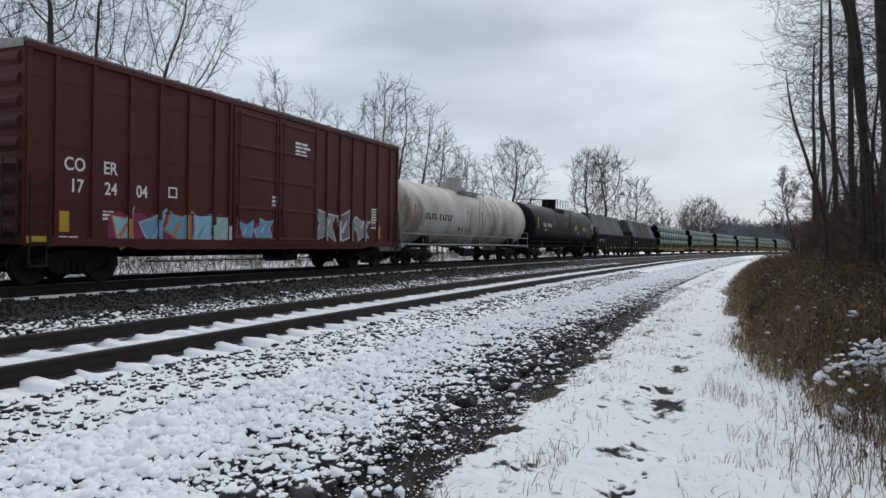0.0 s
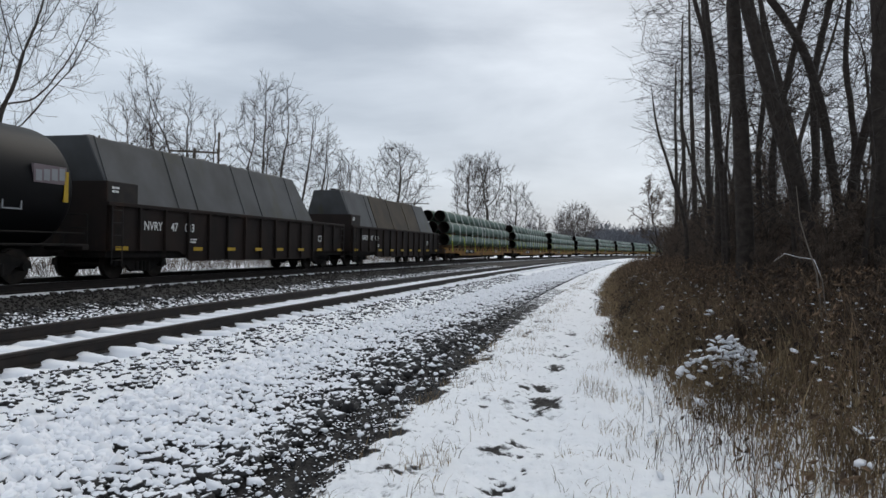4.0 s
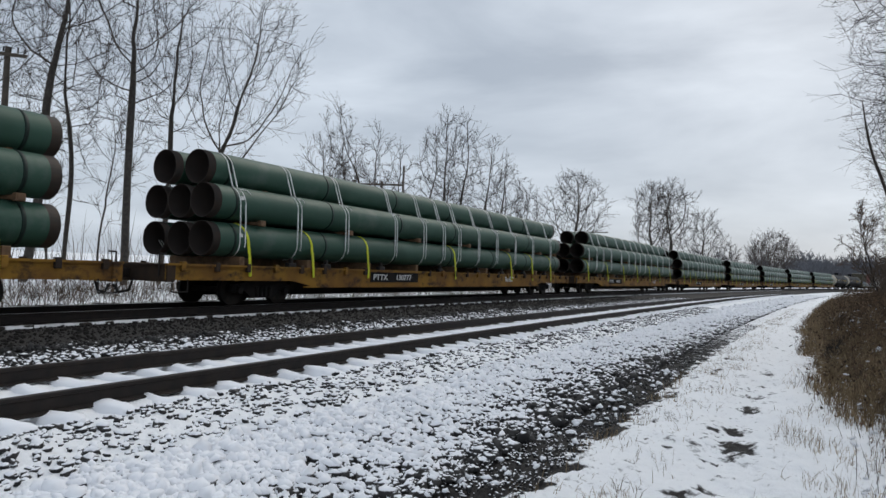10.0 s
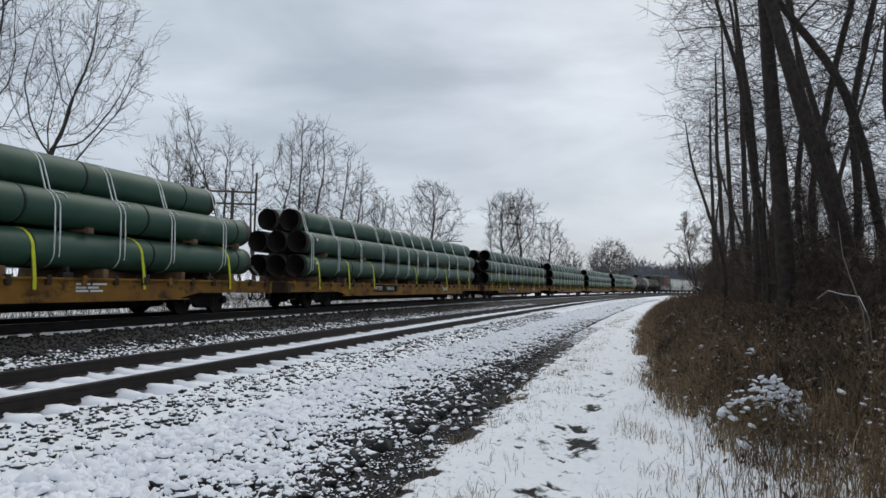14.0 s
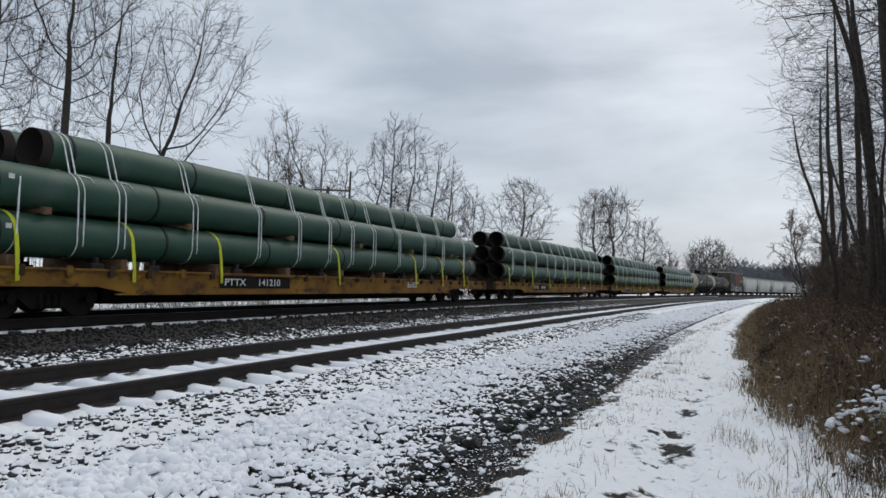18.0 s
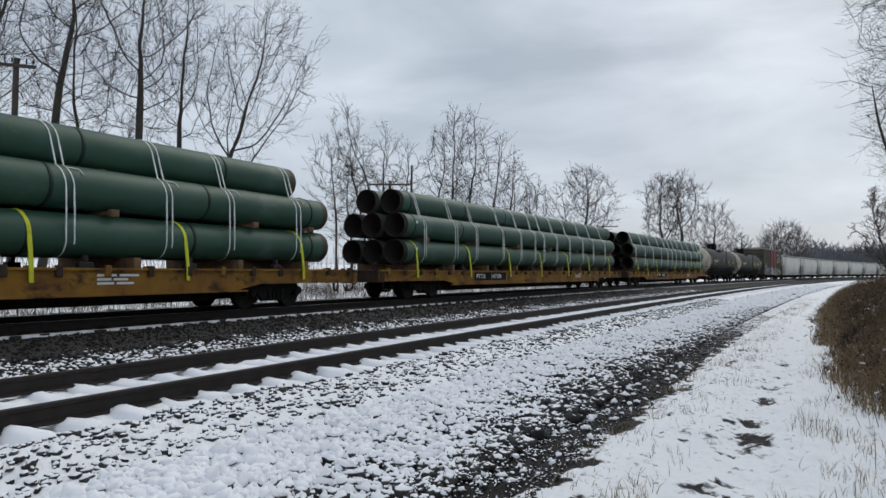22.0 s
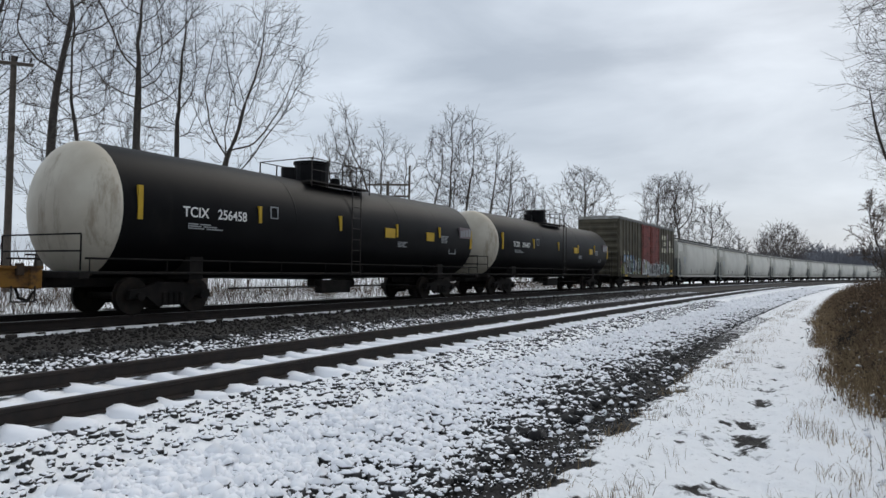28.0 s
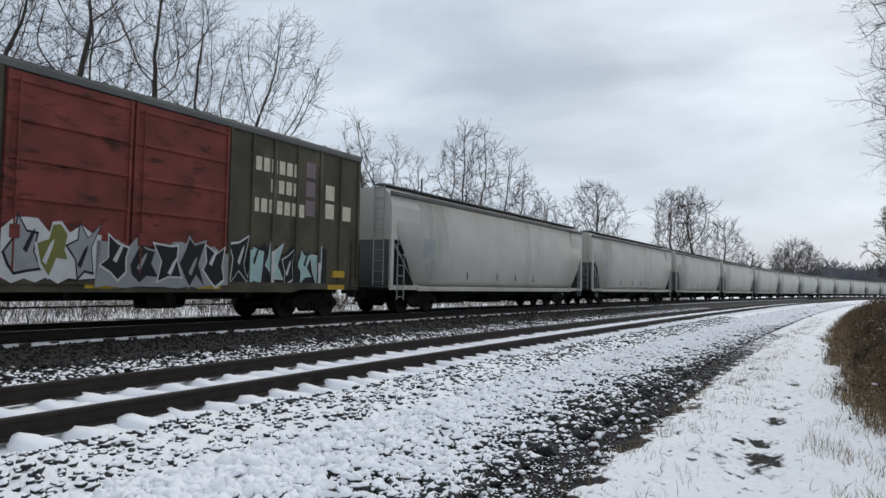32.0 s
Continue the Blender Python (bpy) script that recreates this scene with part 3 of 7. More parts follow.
def pipe_meshes(length):
    r = D / 2
    bm = bmesh.new()
    seg = 32
    out = lathe(bm, [(0.24, r, 0), (length - 0.24, r, 0)], seg)
    body = bpy.data.meshes.new("pipe")
    # bare steel ends with a bore 2.2 m deep
    rings = lathe(bm, [(2.2, r - 0.03, 0), (0.0, r - 0.016, 0), (0.0, r - 0.004, 0), (0.24, r - 0.004, 0), (0.24, r, 0)], seg)
    ends = lathe(bm, [(length - 0.24, r, 0), (length - 0.24, r - 0.004, 0), (length, r - 0.004, 0), (length, r - 0.016, 0), (length - 2.2, r - 0.03, 0)], seg)
    bm.faces.ensure_lookup_table()
    for f in bm.faces:
        f.smooth = True
        c = f.calc_center_median()
        rr = math.hypot(c.y, c.z)
        f.material_index = 0
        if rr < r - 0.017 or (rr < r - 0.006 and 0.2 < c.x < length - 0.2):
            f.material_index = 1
        elif c.x < 0.165 or c.x > length - 0.245:
            f.material_index = 2
    # near-black disc closes the bore, standing in for the shade further inside
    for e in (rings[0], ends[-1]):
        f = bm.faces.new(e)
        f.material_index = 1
    bm.to_mesh(body)
    bm.free()
    for m in (M_PIPE, M_PIPE_IN, M_PIPE_END):
        body.materials.append(m)
    return body


ME_PIPE, ME_PIPE_SHORT, ME_PIPE_MEDIUM = (pipe_meshes(n) for n in (LOAD1 - LOAD0, 22.2, 23.9))


def sleeve_mesh():
    bm = bmesh.new()
    lathe(bm, [(-0.045, D / 2, 0), (-0.045, D / 2 + 0.006, 0), (0.045, D / 2 + 0.006, 0), (0.045, D / 2, 0)], 32)
    me = bpy.data.meshes.new("weld_sleeve")
    bm.to_mesh(me)
    bm.free()
    me.materials.append(M_SEAM)
    me.shade_smooth()
    return me


ME_SLEEVE = sleeve_mesh()


def arc(cy, cz, r, a0, a1, n=9):
    return [(cy + r * math.cos(math.radians(a0 + (a1 - a0) * i / n)), cz + r * math.sin(math.radians(a0 + (a1 - a0) * i / n))) for i in range(n + 1)]


NUMBERS = ["146848", "130777", "142182", "141616", "141210", "147053", "147104", "140367"]


# places of the white bands on each load, and how far its top pipes lie back
BANDS = [
    (-11.8, -9.5, -7.4, -5.0, -2.95, -1.0, 0.2, 1.85, 4.0, 6.4, 8.4, 10.65),
    (-11.95, -9.75, -7.45, -4.55, -2.55, -1.0, 0.35, 2.2, 4.1, 6.3, 8.6, 11.2),
    (-10.25, -8.8, -6.95, -4.5, -2.5, -0.7, 0.8, 2.5, 4.5, 6.6, 8.65, 11.2),
    (-12.4, -10.0, -7.6, -5.0, -2.9, -1.3, 0.25, 1.95, 3.85, 6.3, 8.3, 11.3),
    (-10.4, -9.35, -7.05, -4.5, -2.5, -0.8, 0.65, 2.25, 4.3, 6.65, 8.65, 11.2),
    (-11.45, -9.25, -7.0, -4.55, -2.65, -0.65, 0.55, 2.5, 4.5, 6.9, 8.85, 11.4),
    (-11.4, -9.0, -7.2, -4.6, -2.55, -0.85, 0.35, 2.2, 4.2, 6.45, 8.4, 10.8),
    (-12.2, -9.65, -7.25, -4.6, -2.45, -0.85, 0.6, 2.5, 4.5, 6.9, 9.6, 11.4)]
TOP_BACK = (0.2, 0.2, 1.95, 0.1, 1.8, 0.75, 0.35, 0.15)


def flatcar(k):
    """An 89-foot flatcar with eight pipes; origin on the rails at its middle, x to the rear."""
    rnd = random.Random(40 + k)
    car = new("pipe_flatcar")
    E = 14.3
    wide = k in (1, 3, 4, 7)
    n0 = -5.9 if wide else -7.3
    bm = bmesh.new()
    box(bm, -E, E, -1.3, 1.3, 0.92, 1.06, 0.02)
    part("deck", bm, M_DECK_DARK, car, "dirty steel deck")
    for sy in (-1, 1):
        bm = bmesh.new()
        panel(bm, [(-E, 1.06), (-E, 0.68), (-9.9, 0.68), (-8.9, 0.50), (8.9, 0.50), (9.9, 0.68), (E, 0.68), (E, 1.06)], sy * 1.38, sy * 1.33)
        box(bm, -E, E, min(sy * 1.33, sy * 1.44), max(sy * 1.33, sy * 1.44), 1.03, 1.08)
        box(bm, -9.4, 9.4, min(sy * 1.33, sy * 1.43), max(sy * 1.33, sy * 1.43), 0.49, 0.53)
        sill = part("side_sill", bm, M_DECK, car, "rusty yellow side sill")
        for i in range(27):
            x = -E + 0.45 + i * (2 * E - 0.9) / 26
            if sy < 0 and n0 - 0.3 < x < n0 + 3.2:
                continue
            bm = bmesh.new()
            box(bm, x - 0.07, x + 0.07, sy * 1.41 - 0.05, sy * 1.41 + 0.05, 0.90, 1.13, 0.012)
            part("stake_pocket", bm, M_DECK_DARK if i % 3 else M_DECK, sill)
    bm = bmesh.new()
    box(bm, -9.0, 9.0, -0.45, 0.45, 0.24, 0.92, 0.02)
    part("centre_sill", bm, M_UNDER, car)
    for x in (-7.8, -5.2, -2.6, 0.0, 2.6, 5.2, 7.8):
        bm = bmesh.new()
        panel(bm, [(x - 0.05, 0.92), (x - 0.05, 0.5), (x + 0.05, 0.5), (x + 0.05, 0.92)], -1.32, 1.32)
        part("cross_bearer", bm, M_UNDER, car)
    bm = bmesh.new()
    rod(bm, (-6.5, -1.15, 0.45), (6.5, -1.15, 0.45), 0.03, 6)
    part("brake_rod", bm, M_UNDER, car)
    bm = bmesh.new()
    rod(bm, (1.0, -0.95, 0.55), (2.1, -0.95, 0.55), 0.17, 12)
    part("brake_reservoir", bm, M_UNDER, car)
    for d, x in ((-1, -E), (1, E)):
        bm = bmesh.new()
        box(bm, min(x, x - d * 0.25), max(x, x - d * 0.25), -1.42, 1.42, 0.64, 1.07, 0.02)
        part("end_sill", bm, M_DECK_DARK if d < 0 else M_DECK, car)
        coupler(car, x, d)
        bm = bmesh.new()
        rod(bm, (x + d * 0.02, -1.15, 0.75), (x + d * 0.02, -1.15, 1.3), 0.018, 6)
        rod(bm, (x + d * 0.02, -1.15, 1.3), (x - d * 0.18, -1.15, 1.3), 0.018, 6)
        part("uncoupling_lever", bm, M_DARK, car)
        bm = bmesh.new()
        sag = [(x + d * 0.1, -0.35, 0.7), (x + d * 0.2, -0.35, 0.42), (x + d * 0.42, -0.3, 0.36), (x + d * 0.56, -0.25, 0.55)]
        for a, b in zip(sag, sag[1:]):
            rod(bm, a, b, 0.03, 6)
        part("air_hose", bm, M_UNDER, car)
        bm = bmesh.new()
        for e in (0.15, 0.6):
            rod(bm, (x - d * e, -1.42, 0.7), (x - d * e, -1.42, 0.4), 0.016, 6)
        rod(bm, (x - d * 0.15, -1.42, 0.4), (x - d * 0.6, -1.42, 0.4), 0.016, 6)
        part("sill_step", bm, M_DARK, car)
    for x in (-10.8, 10.8):
        truck(car, x)
    for x in (-11.9, -9.2, -6.1, -3.0, 0.1, 3.1, 6.1, 9.2, 11.8):
        bm = bmesh.new()
        box(bm, x - 0.09, x + 0.09, -1.36, 1.36, 1.06, Z_LOW - D / 2 + 0.01, 0.012)
        part("bunk", bm, M_LUMBER, car, "rough timber bunk")
    for x in (-11.2, -7.2, -2.9, 1.3, 5.5, 9.7, 12.0):
        bm = bmesh.new()
        box(bm, x - 0.07, x + 0.07, -1.40, 1.40, Z_LOW + D / 2 - 0.005, Z_MID - D / 2 + 0.005)
        for y in (-1.33, -0.47, 0.47, 1.33):
            box(bm, x - 0.1, x + 0.1, y - 0.06, y + 0.06, Z_LOW + D / 2 - 0.04, Z_MID - D / 2 + 0.04, 0.01)
        part("spacer", bm, M_LUMBER, car)
        bm = bmesh.new()
        box(bm, max(x, LOAD0 + 2.2) - 0.06, max(x, LOAD0 + 2.2) + 0.06, -0.96, 0.9, Z_MID + D / 2 - 0.03, Z_TOP - D / 2 + 0.03)
        part("spacer", bm, M_LUMBER, car)
    # chocks and winches that stand on the deck under the pipes
    for x in (-9.9, -8.3, -5.3, -1.1, 2.3, 4.9, 7.6, 10.6):
        for sy in (-1, 1):
            bm = bmesh.new()
            box(bm, x - 0.16, x + 0.16, sy * 1.27 - 0.09, sy * 1.27 + 0.09, 1.06, 1.2, 0.02)
            box(bm, x - 0.05, x + 0.05, sy * 1.27 - 0.06, sy * 1.27 + 0.06, 1.2, 1.33, 0.015)
            part("stop_block", bm, M_DARK if sy < 0 else M_UNDER, car)
    # the pipes, in joints of about twelve metres with welds between
    welds = (0.75, 4.7, 8.7, 12.85, 16.9, 20.9, 25.0)
    for i, (y, z) in enumerate(PIPE_ROWS):
        dx = rnd.uniform(-0.1, 0.1) + (TOP_BACK[k] + (0.0 if y < 0 else -0.25) if z > 3.2 else 0.0)
        if k in (2, 4) and z < 3.2 and y > 0.5:
            dx -= 0.35
        short = z > 3.2 and k in (2, 4, 5)
        p = new("pipe", (ME_PIPE_MEDIUM if k == 5 else ME_PIPE_SHORT) if short else ME_PIPE)
        p.parent = car
        p.matrix_basis = pose(LOAD0 + dx, y, z, rnd.uniform(0, 360))
        if y < -0.4 or z > 3.2:
            slip = rnd.uniform(-0.35, 0.35)
            for x in welds:
                if short and x > 21.4:
                    continue
                w = new("weld_sleeve", ME_SLEEVE)
                w.parent = p
                w.matrix_basis = pose(x + (slip if 1 < x < 24 else 0), 0, 0)
    # white bands over all rows, in pairs, with hanging tails
    r = D / 2 + 0.012
    around = [(-0.93 + 0.1, Z_LOW - r), *arc(-0.93, Z_LOW, r, 262, 182, 7), (-0.93 - r - 0.01, Z_LOW + 0.45), *arc(-0.93, Z_MID, r, 184, 118, 6), *arc(-0.50, Z_TOP, r, 168, 90, 7), *arc(0.43, Z_TOP, r, 90, 12, 7), *arc(0.93, Z_MID, r, 62, 0, 5), (0.93 + r, Z_LOW), (0.93, Z_LOW - r)]
    for x in BANDS[k]:
        bm = bmesh.new()
        lean = rnd.uniform(-0.45, -0.15)
        gap = 0.10 + rnd.uniform(-0.02, 0.05)
        strap_curve(bm, around, 0.026, x, lean=lean)
        strap_curve(bm, around[6:], 0.026, x + gap, lean=lean + rnd.uniform(-0.06, 0.04))
        rod(bm, (x + 0.02, -0.93 - r * 0.62, Z_MID + r * 0.80), (x + 0.26, -0.93 - r * 0.66, Z_MID + r * 0.76), 0.012, 5)
        rod(bm, (x + 0.26, -0.93 - r * 0.66, Z_MID + r * 0.76), (x + 0.30, -0.93 - r * 0.86, Z_MID + r * 0.52), 0.010, 5)
        part("white_strap", bm, M_STRAP, car)
    if k in (2, 4):
        bm = bmesh.new()
        strap_curve(bm, around[:13], 0.03, LOAD0 + 1.0, lean=0.1)
        part("white_strap", bm, M_STRAP, car)
    low = [(-1.452, 0.80), (-1.456, 1.04), (-1.43, 1.4), *arc(-0.93, Z_LOW, r, 186, 100, 8), (-0.85, Z_LOW + r - 0.02)]
    for x in ((-11.7, -9.0, -6.15, -0.1, 5.85, 8.6, 11.2) if wide else (-11.9, -7.75, -3.95, -0.05, 3.8, 7.5, 11.6)):
        bm = bmesh.new()
        x += rnd.uniform(-0.1, 0.1)
        strap_curve(bm, low, 0.085, x, lean=rnd.uniform(-0.3, -0.1))
        part("yellow_strap", bm, M_YSTRAP, car)
    bm = bmesh.new()
    box(bm, n0 - 0.15, n0 + 2.95, -1.394, -1.384, 0.66, 1.0)
    plate = part("number_panel", bm, M_UNDER, car)
    words("PTTX", n0, 0.74, 0.27, plate, M_WHITE, -1.40, squeeze=1.35)
    words(NUMBERS[k], n0 + 1.4, 0.74, 0.27, plate, M_WHITE, -1.40, squeeze=1.3)
    bars(car, 5.1, 0.9, 1.2, 0.05, 3, M_WHITE, -1.392)
    bm = bmesh.new()
    for y, z in ((-0.93 - r * 0.98, Z_MID + 0.12), (-0.93 - r * 0.98, Z_LOW + 0.12)):
        box(bm, LOAD0 + 0.85, LOAD0 + 0.97, y, y + 0.02, z - 0.05, z + 0.05)
    part("paper_tag", bm, M_WHITE, car)
    return tagged(car, "rusty yellow flatcar loaded with strapped green steel pipes", "railway flatcar", "cars of the freight train")


# -- boxcar --
def boxcar(kind):
    """kind red: ribbed red-brown car; kind olive: olive car with red double doors."""
    red = kind == "red"
    car = new("boxcar")
    L, W, Z0, Z1 = (8.1 if red else 8.25), 1.44, 0.86, (4.92 if red else 4.97)
    side = M_BOX_RED if red else M_OLIVE
    for sy in (-1, 1):
        bm = bmesh.new()
        box(bm, -L, L, sy * W - 0.02, sy * W + 0.02, Z0, Z1, 0.01)
        part("side_wall", bm, side, car)
        # outside posts
        xs = []
        if red:
            xs = [-8.02, -7.4, -6.5, -5.5, -4.6, -3.64, -2.69, -2.08, 2.17, 2.8, 3.65, 4.5, 5.45, 6.4, 7.4, 8.02]
        else:
            xs = [-8.17, -7.3, -6.58, -5.79, -4.99, -4.28, -3.55, -2.66, 2.87, 3.63, 4.41, 5.34, 6.33, 7.29, 8.17]
        for x in xs:
            bm = bmesh.new()
            box(bm, x - 0.055, x + 0.055, min(sy * W, sy * (W + 0.075)), max(sy * W, sy * (W + 0.075)), Z0 + 0.12, Z1 - 0.08, 0.012)
            part("post", bm, side, car)
        bm = bmesh.new()
        box(bm, -L, L, min(sy * W, sy * (W + 0.09)), max(sy * W, sy * (W + 0.09)), Z1 - 0.12, Z1 + 0.03, 0.015)
        part("top_chord", bm, side if red else M_ROOF, car)
        bm = bmesh.new()
        panel(bm, [(-L, Z0 + 0.16), (-L, Z0 - 0.02), (-5.6, Z0 - 0.02), (-5.2, Z0 - 0.1), (5.2, Z0 - 0.1), (5.6, Z0 - 0.02), (L, Z0 - 0.02), (L, Z0 + 0.16)], sy * (W + 0.0), sy * (W + 0.085))
        part("side_sill", bm, side, car)
        if red:
            for z in (1.66, 2.95, 4.3):
                bm = bmesh.new()
                for a, b in zip(xs, xs[1:]):
                    box(bm, a + 0.06, b - 0.06, min(sy * W, sy * (W + 0.03)), max(sy * W, sy * (W + 0.03)), z - 0.025, z + 0.025)
                part("belt_rib", bm, side, car)
        d0, d1 = (-2.0, 2.1) if red else (-2.55, 2.75)
        leaves = ((d0, 0.0), (0.05, d1)) if red else ((d0, 0.05), (0.10, d1))
        for a, b in leaves:
            bm = bmesh.new()
            box(bm, a, b, min(sy * (W + 0.025), sy * (W + 0.07)), max(sy * (W + 0.025), sy * (W + 0.07)), Z0 + 0.12, Z1 - 0.14, 0.012)
            door = part("door", bm, side if red else M_DOOR_RED, car, "" if red else "faded red sliding door")
            bm = bmesh.new()
            n = 5 if red else 6
            for i in range(n):
                z = Z0 + 0.2 + (Z1 - Z0 - 0.5) * i / (n - 1)
                box(bm, a + 0.05, b - 0.05, min(sy * (W + 0.06), sy * (W + 0.10)), max(sy * (W + 0.06), sy * (W + 0.10)), z - 0.035, z + 0.035, 0.01)
            for x in (a + 0.04, b - 0.04):
                box(bm, x - 0.035, x + 0.035, min(sy * (W + 0.06), sy * (W + 0.105)), max(sy * (W + 0.06), sy * (W + 0.105)), Z0 + 0.12, Z1 - 0.14)
            part("door_rib", bm, side if red else M_DOOR_RED, door)
            bm = bmesh.new()
            rod(bm, (a + 0.22, sy * (W + 0.12), Z0 + 0.3), (a + 0.22, sy * (W + 0.12), Z1 - 0.25), 0.02, 6)
            box(bm, a + 0.14, a + 0.32, min(sy * (W + 0.09), sy * (W + 0.15)), max(sy * (W + 0.09), sy * (W + 0.15)), 1.75, 2.0, 0.01)
            part("lock_rod", bm, side if red else M_DOOR_RED, door)
        bm = bmesh.new()
        box(bm, d0 - 0.1, d1 + (3.6 if red else 0.1), min(sy * W, sy * (W + 0.12)), max(sy * W, sy * (W + 0.12)), Z0 + 0.06, Z0 + 0.12)
        part("door_track", bm, side, car)
    for d in (-1, 1):
        bm = bmesh.new()
        box(bm, min(d * L, d * (L - 0.05)), max(d * L, d * (L - 0.05)), -W, W, Z0, Z1 + 0.1, 0.01)
        part("end_wall", bm, side, car)
        bm = bmesh.new()
        box(bm, min(d * (L + 0.005), d * (L + 0.04)), max(d * (L + 0.005), d * (L + 0.04)), -W, W, Z1 - 0.1, Z1 + 0.09, 0.01)
        part("end_cap", bm, M_PALE_ROOF, car, "pale worn roof end")
        bm = bmesh.new()
        n = 9
        for i in range(n):
            z = Z0 + 0.3 + (Z1 - Z0 - 0.6) * i / (n - 1)
            r = [bm.verts.new((d * (L + dx), y, z + dz)) for y in (-W + 0.12, W - 0.12) for dx, dz in ((0, -0.15), (0.07, -0.04), (0.07, 0.04), (0, 0.15))]
            for j in range(3):
                bm.faces.new((r[j], r[j + 1], r[j + 5], r[j + 4]))
            bm.faces.new(r[:4])
            bm.faces.new(r[4:][::-1])
        bmesh.ops.recalc_face_normals(bm, faces=bm.faces)
        part("end_corrugation", bm, side, car)
        coupler(car, d * L, d)
        truck(car, d * 6.6)
        ladder(car, d * (L + 0.1), -W + 0.05, Z0, 2.6, 0.42, 0.38, M_DARK, along=False)
        ladder(car, d * L - (0.5 if d > 0 else -0.08), -W - 0.12, Z0 - 0.05, 2.3, 0.42, 0.38, M_DARK)
        bm = bmesh.new()
        for x in (d * (L - 0.12), d * (L - 0.5)):
            rod(bm, (x, -W - 0.03, Z0), (x, -W - 0.03, 0.42), 0.018, 6)
        rod(bm, (d * (L - 0.12), -W - 0.03, 0.42), (d * (L - 0.5), -W - 0.03, 0.42), 0.018, 6)
        part("sill_step", bm, M_DARK, car)
    bm = bmesh.new()
    prism(bm, [(-W - 0.06, Z1), (-W - 0.06, Z1 + 0.07), (0, Z1 + 0.15), (W + 0.06, Z1 + 0.07), (W + 0.06, Z1)], -L - 0.02, L + 0.02)
    roof = part("roof", bm, M_ROOF, car, "galvanised ribbed roof")
    bm = bmesh.new()
    for i in range(14):
        x = -L + 0.6 + i * (2 * L - 1.2) / 13
        prism(bm, [(-W - 0.05, Z1 + 0.05), (-W - 0.05, Z1 + 0.10), (0, Z1 + 0.18), (W + 0.05, Z1 + 0.10), (W + 0.05, Z1 + 0.05)], x - 0.04, x + 0.04)
    part("roof_rib", bm, M_ROOF, roof)
    bm = bmesh.new()
    box(bm, -L + 0.3, L - 0.3, -0.3, 0.3, 0.55, 0.86, 0.02)
    for x in (-3.6, -1.2, 1.2, 3.6):
        box(bm, x - 0.08, x + 0.08, -W, W, 0.62, 0.86)
    part("centre_sill", bm, M_UNDER, car)
    bm = bmesh.new()
    rod(bm, (2.4, 0.7, 0.5), (3.3, 0.7, 0.5), 0.2, 12)
    box(bm, 0.9, 1.7, -1.1, -0.6, 0.38, 0.75, 0.03)
    rod(bm, (-4.6, -1.0, 0.45), (4.6, -1.0, 0.45), 0.02, 5)
    part("brake_gear", bm, M_UNDER, car)
    return car, W


# graffiti: wild interlocking shards that spell nothing, each an outline behind a fill
def shard(rnd):
    n = rnd.randint(7, 10)
    out = []
    for i in range(n):
        a = 2 * math.pi * (i + rnd.uniform(-0.3, 0.3)) / n
        r = rnd.uniform(0.82, 1.15) if i % 2 else rnd.uniform(0.38, 0.8)
        c, d = math.cos(a), math.sin(a)
        k = r / max(abs(c), abs(d))
        out.append((0.5 + 0.5 * k * c, 0.5 + 0.5 * k * d))
    return out


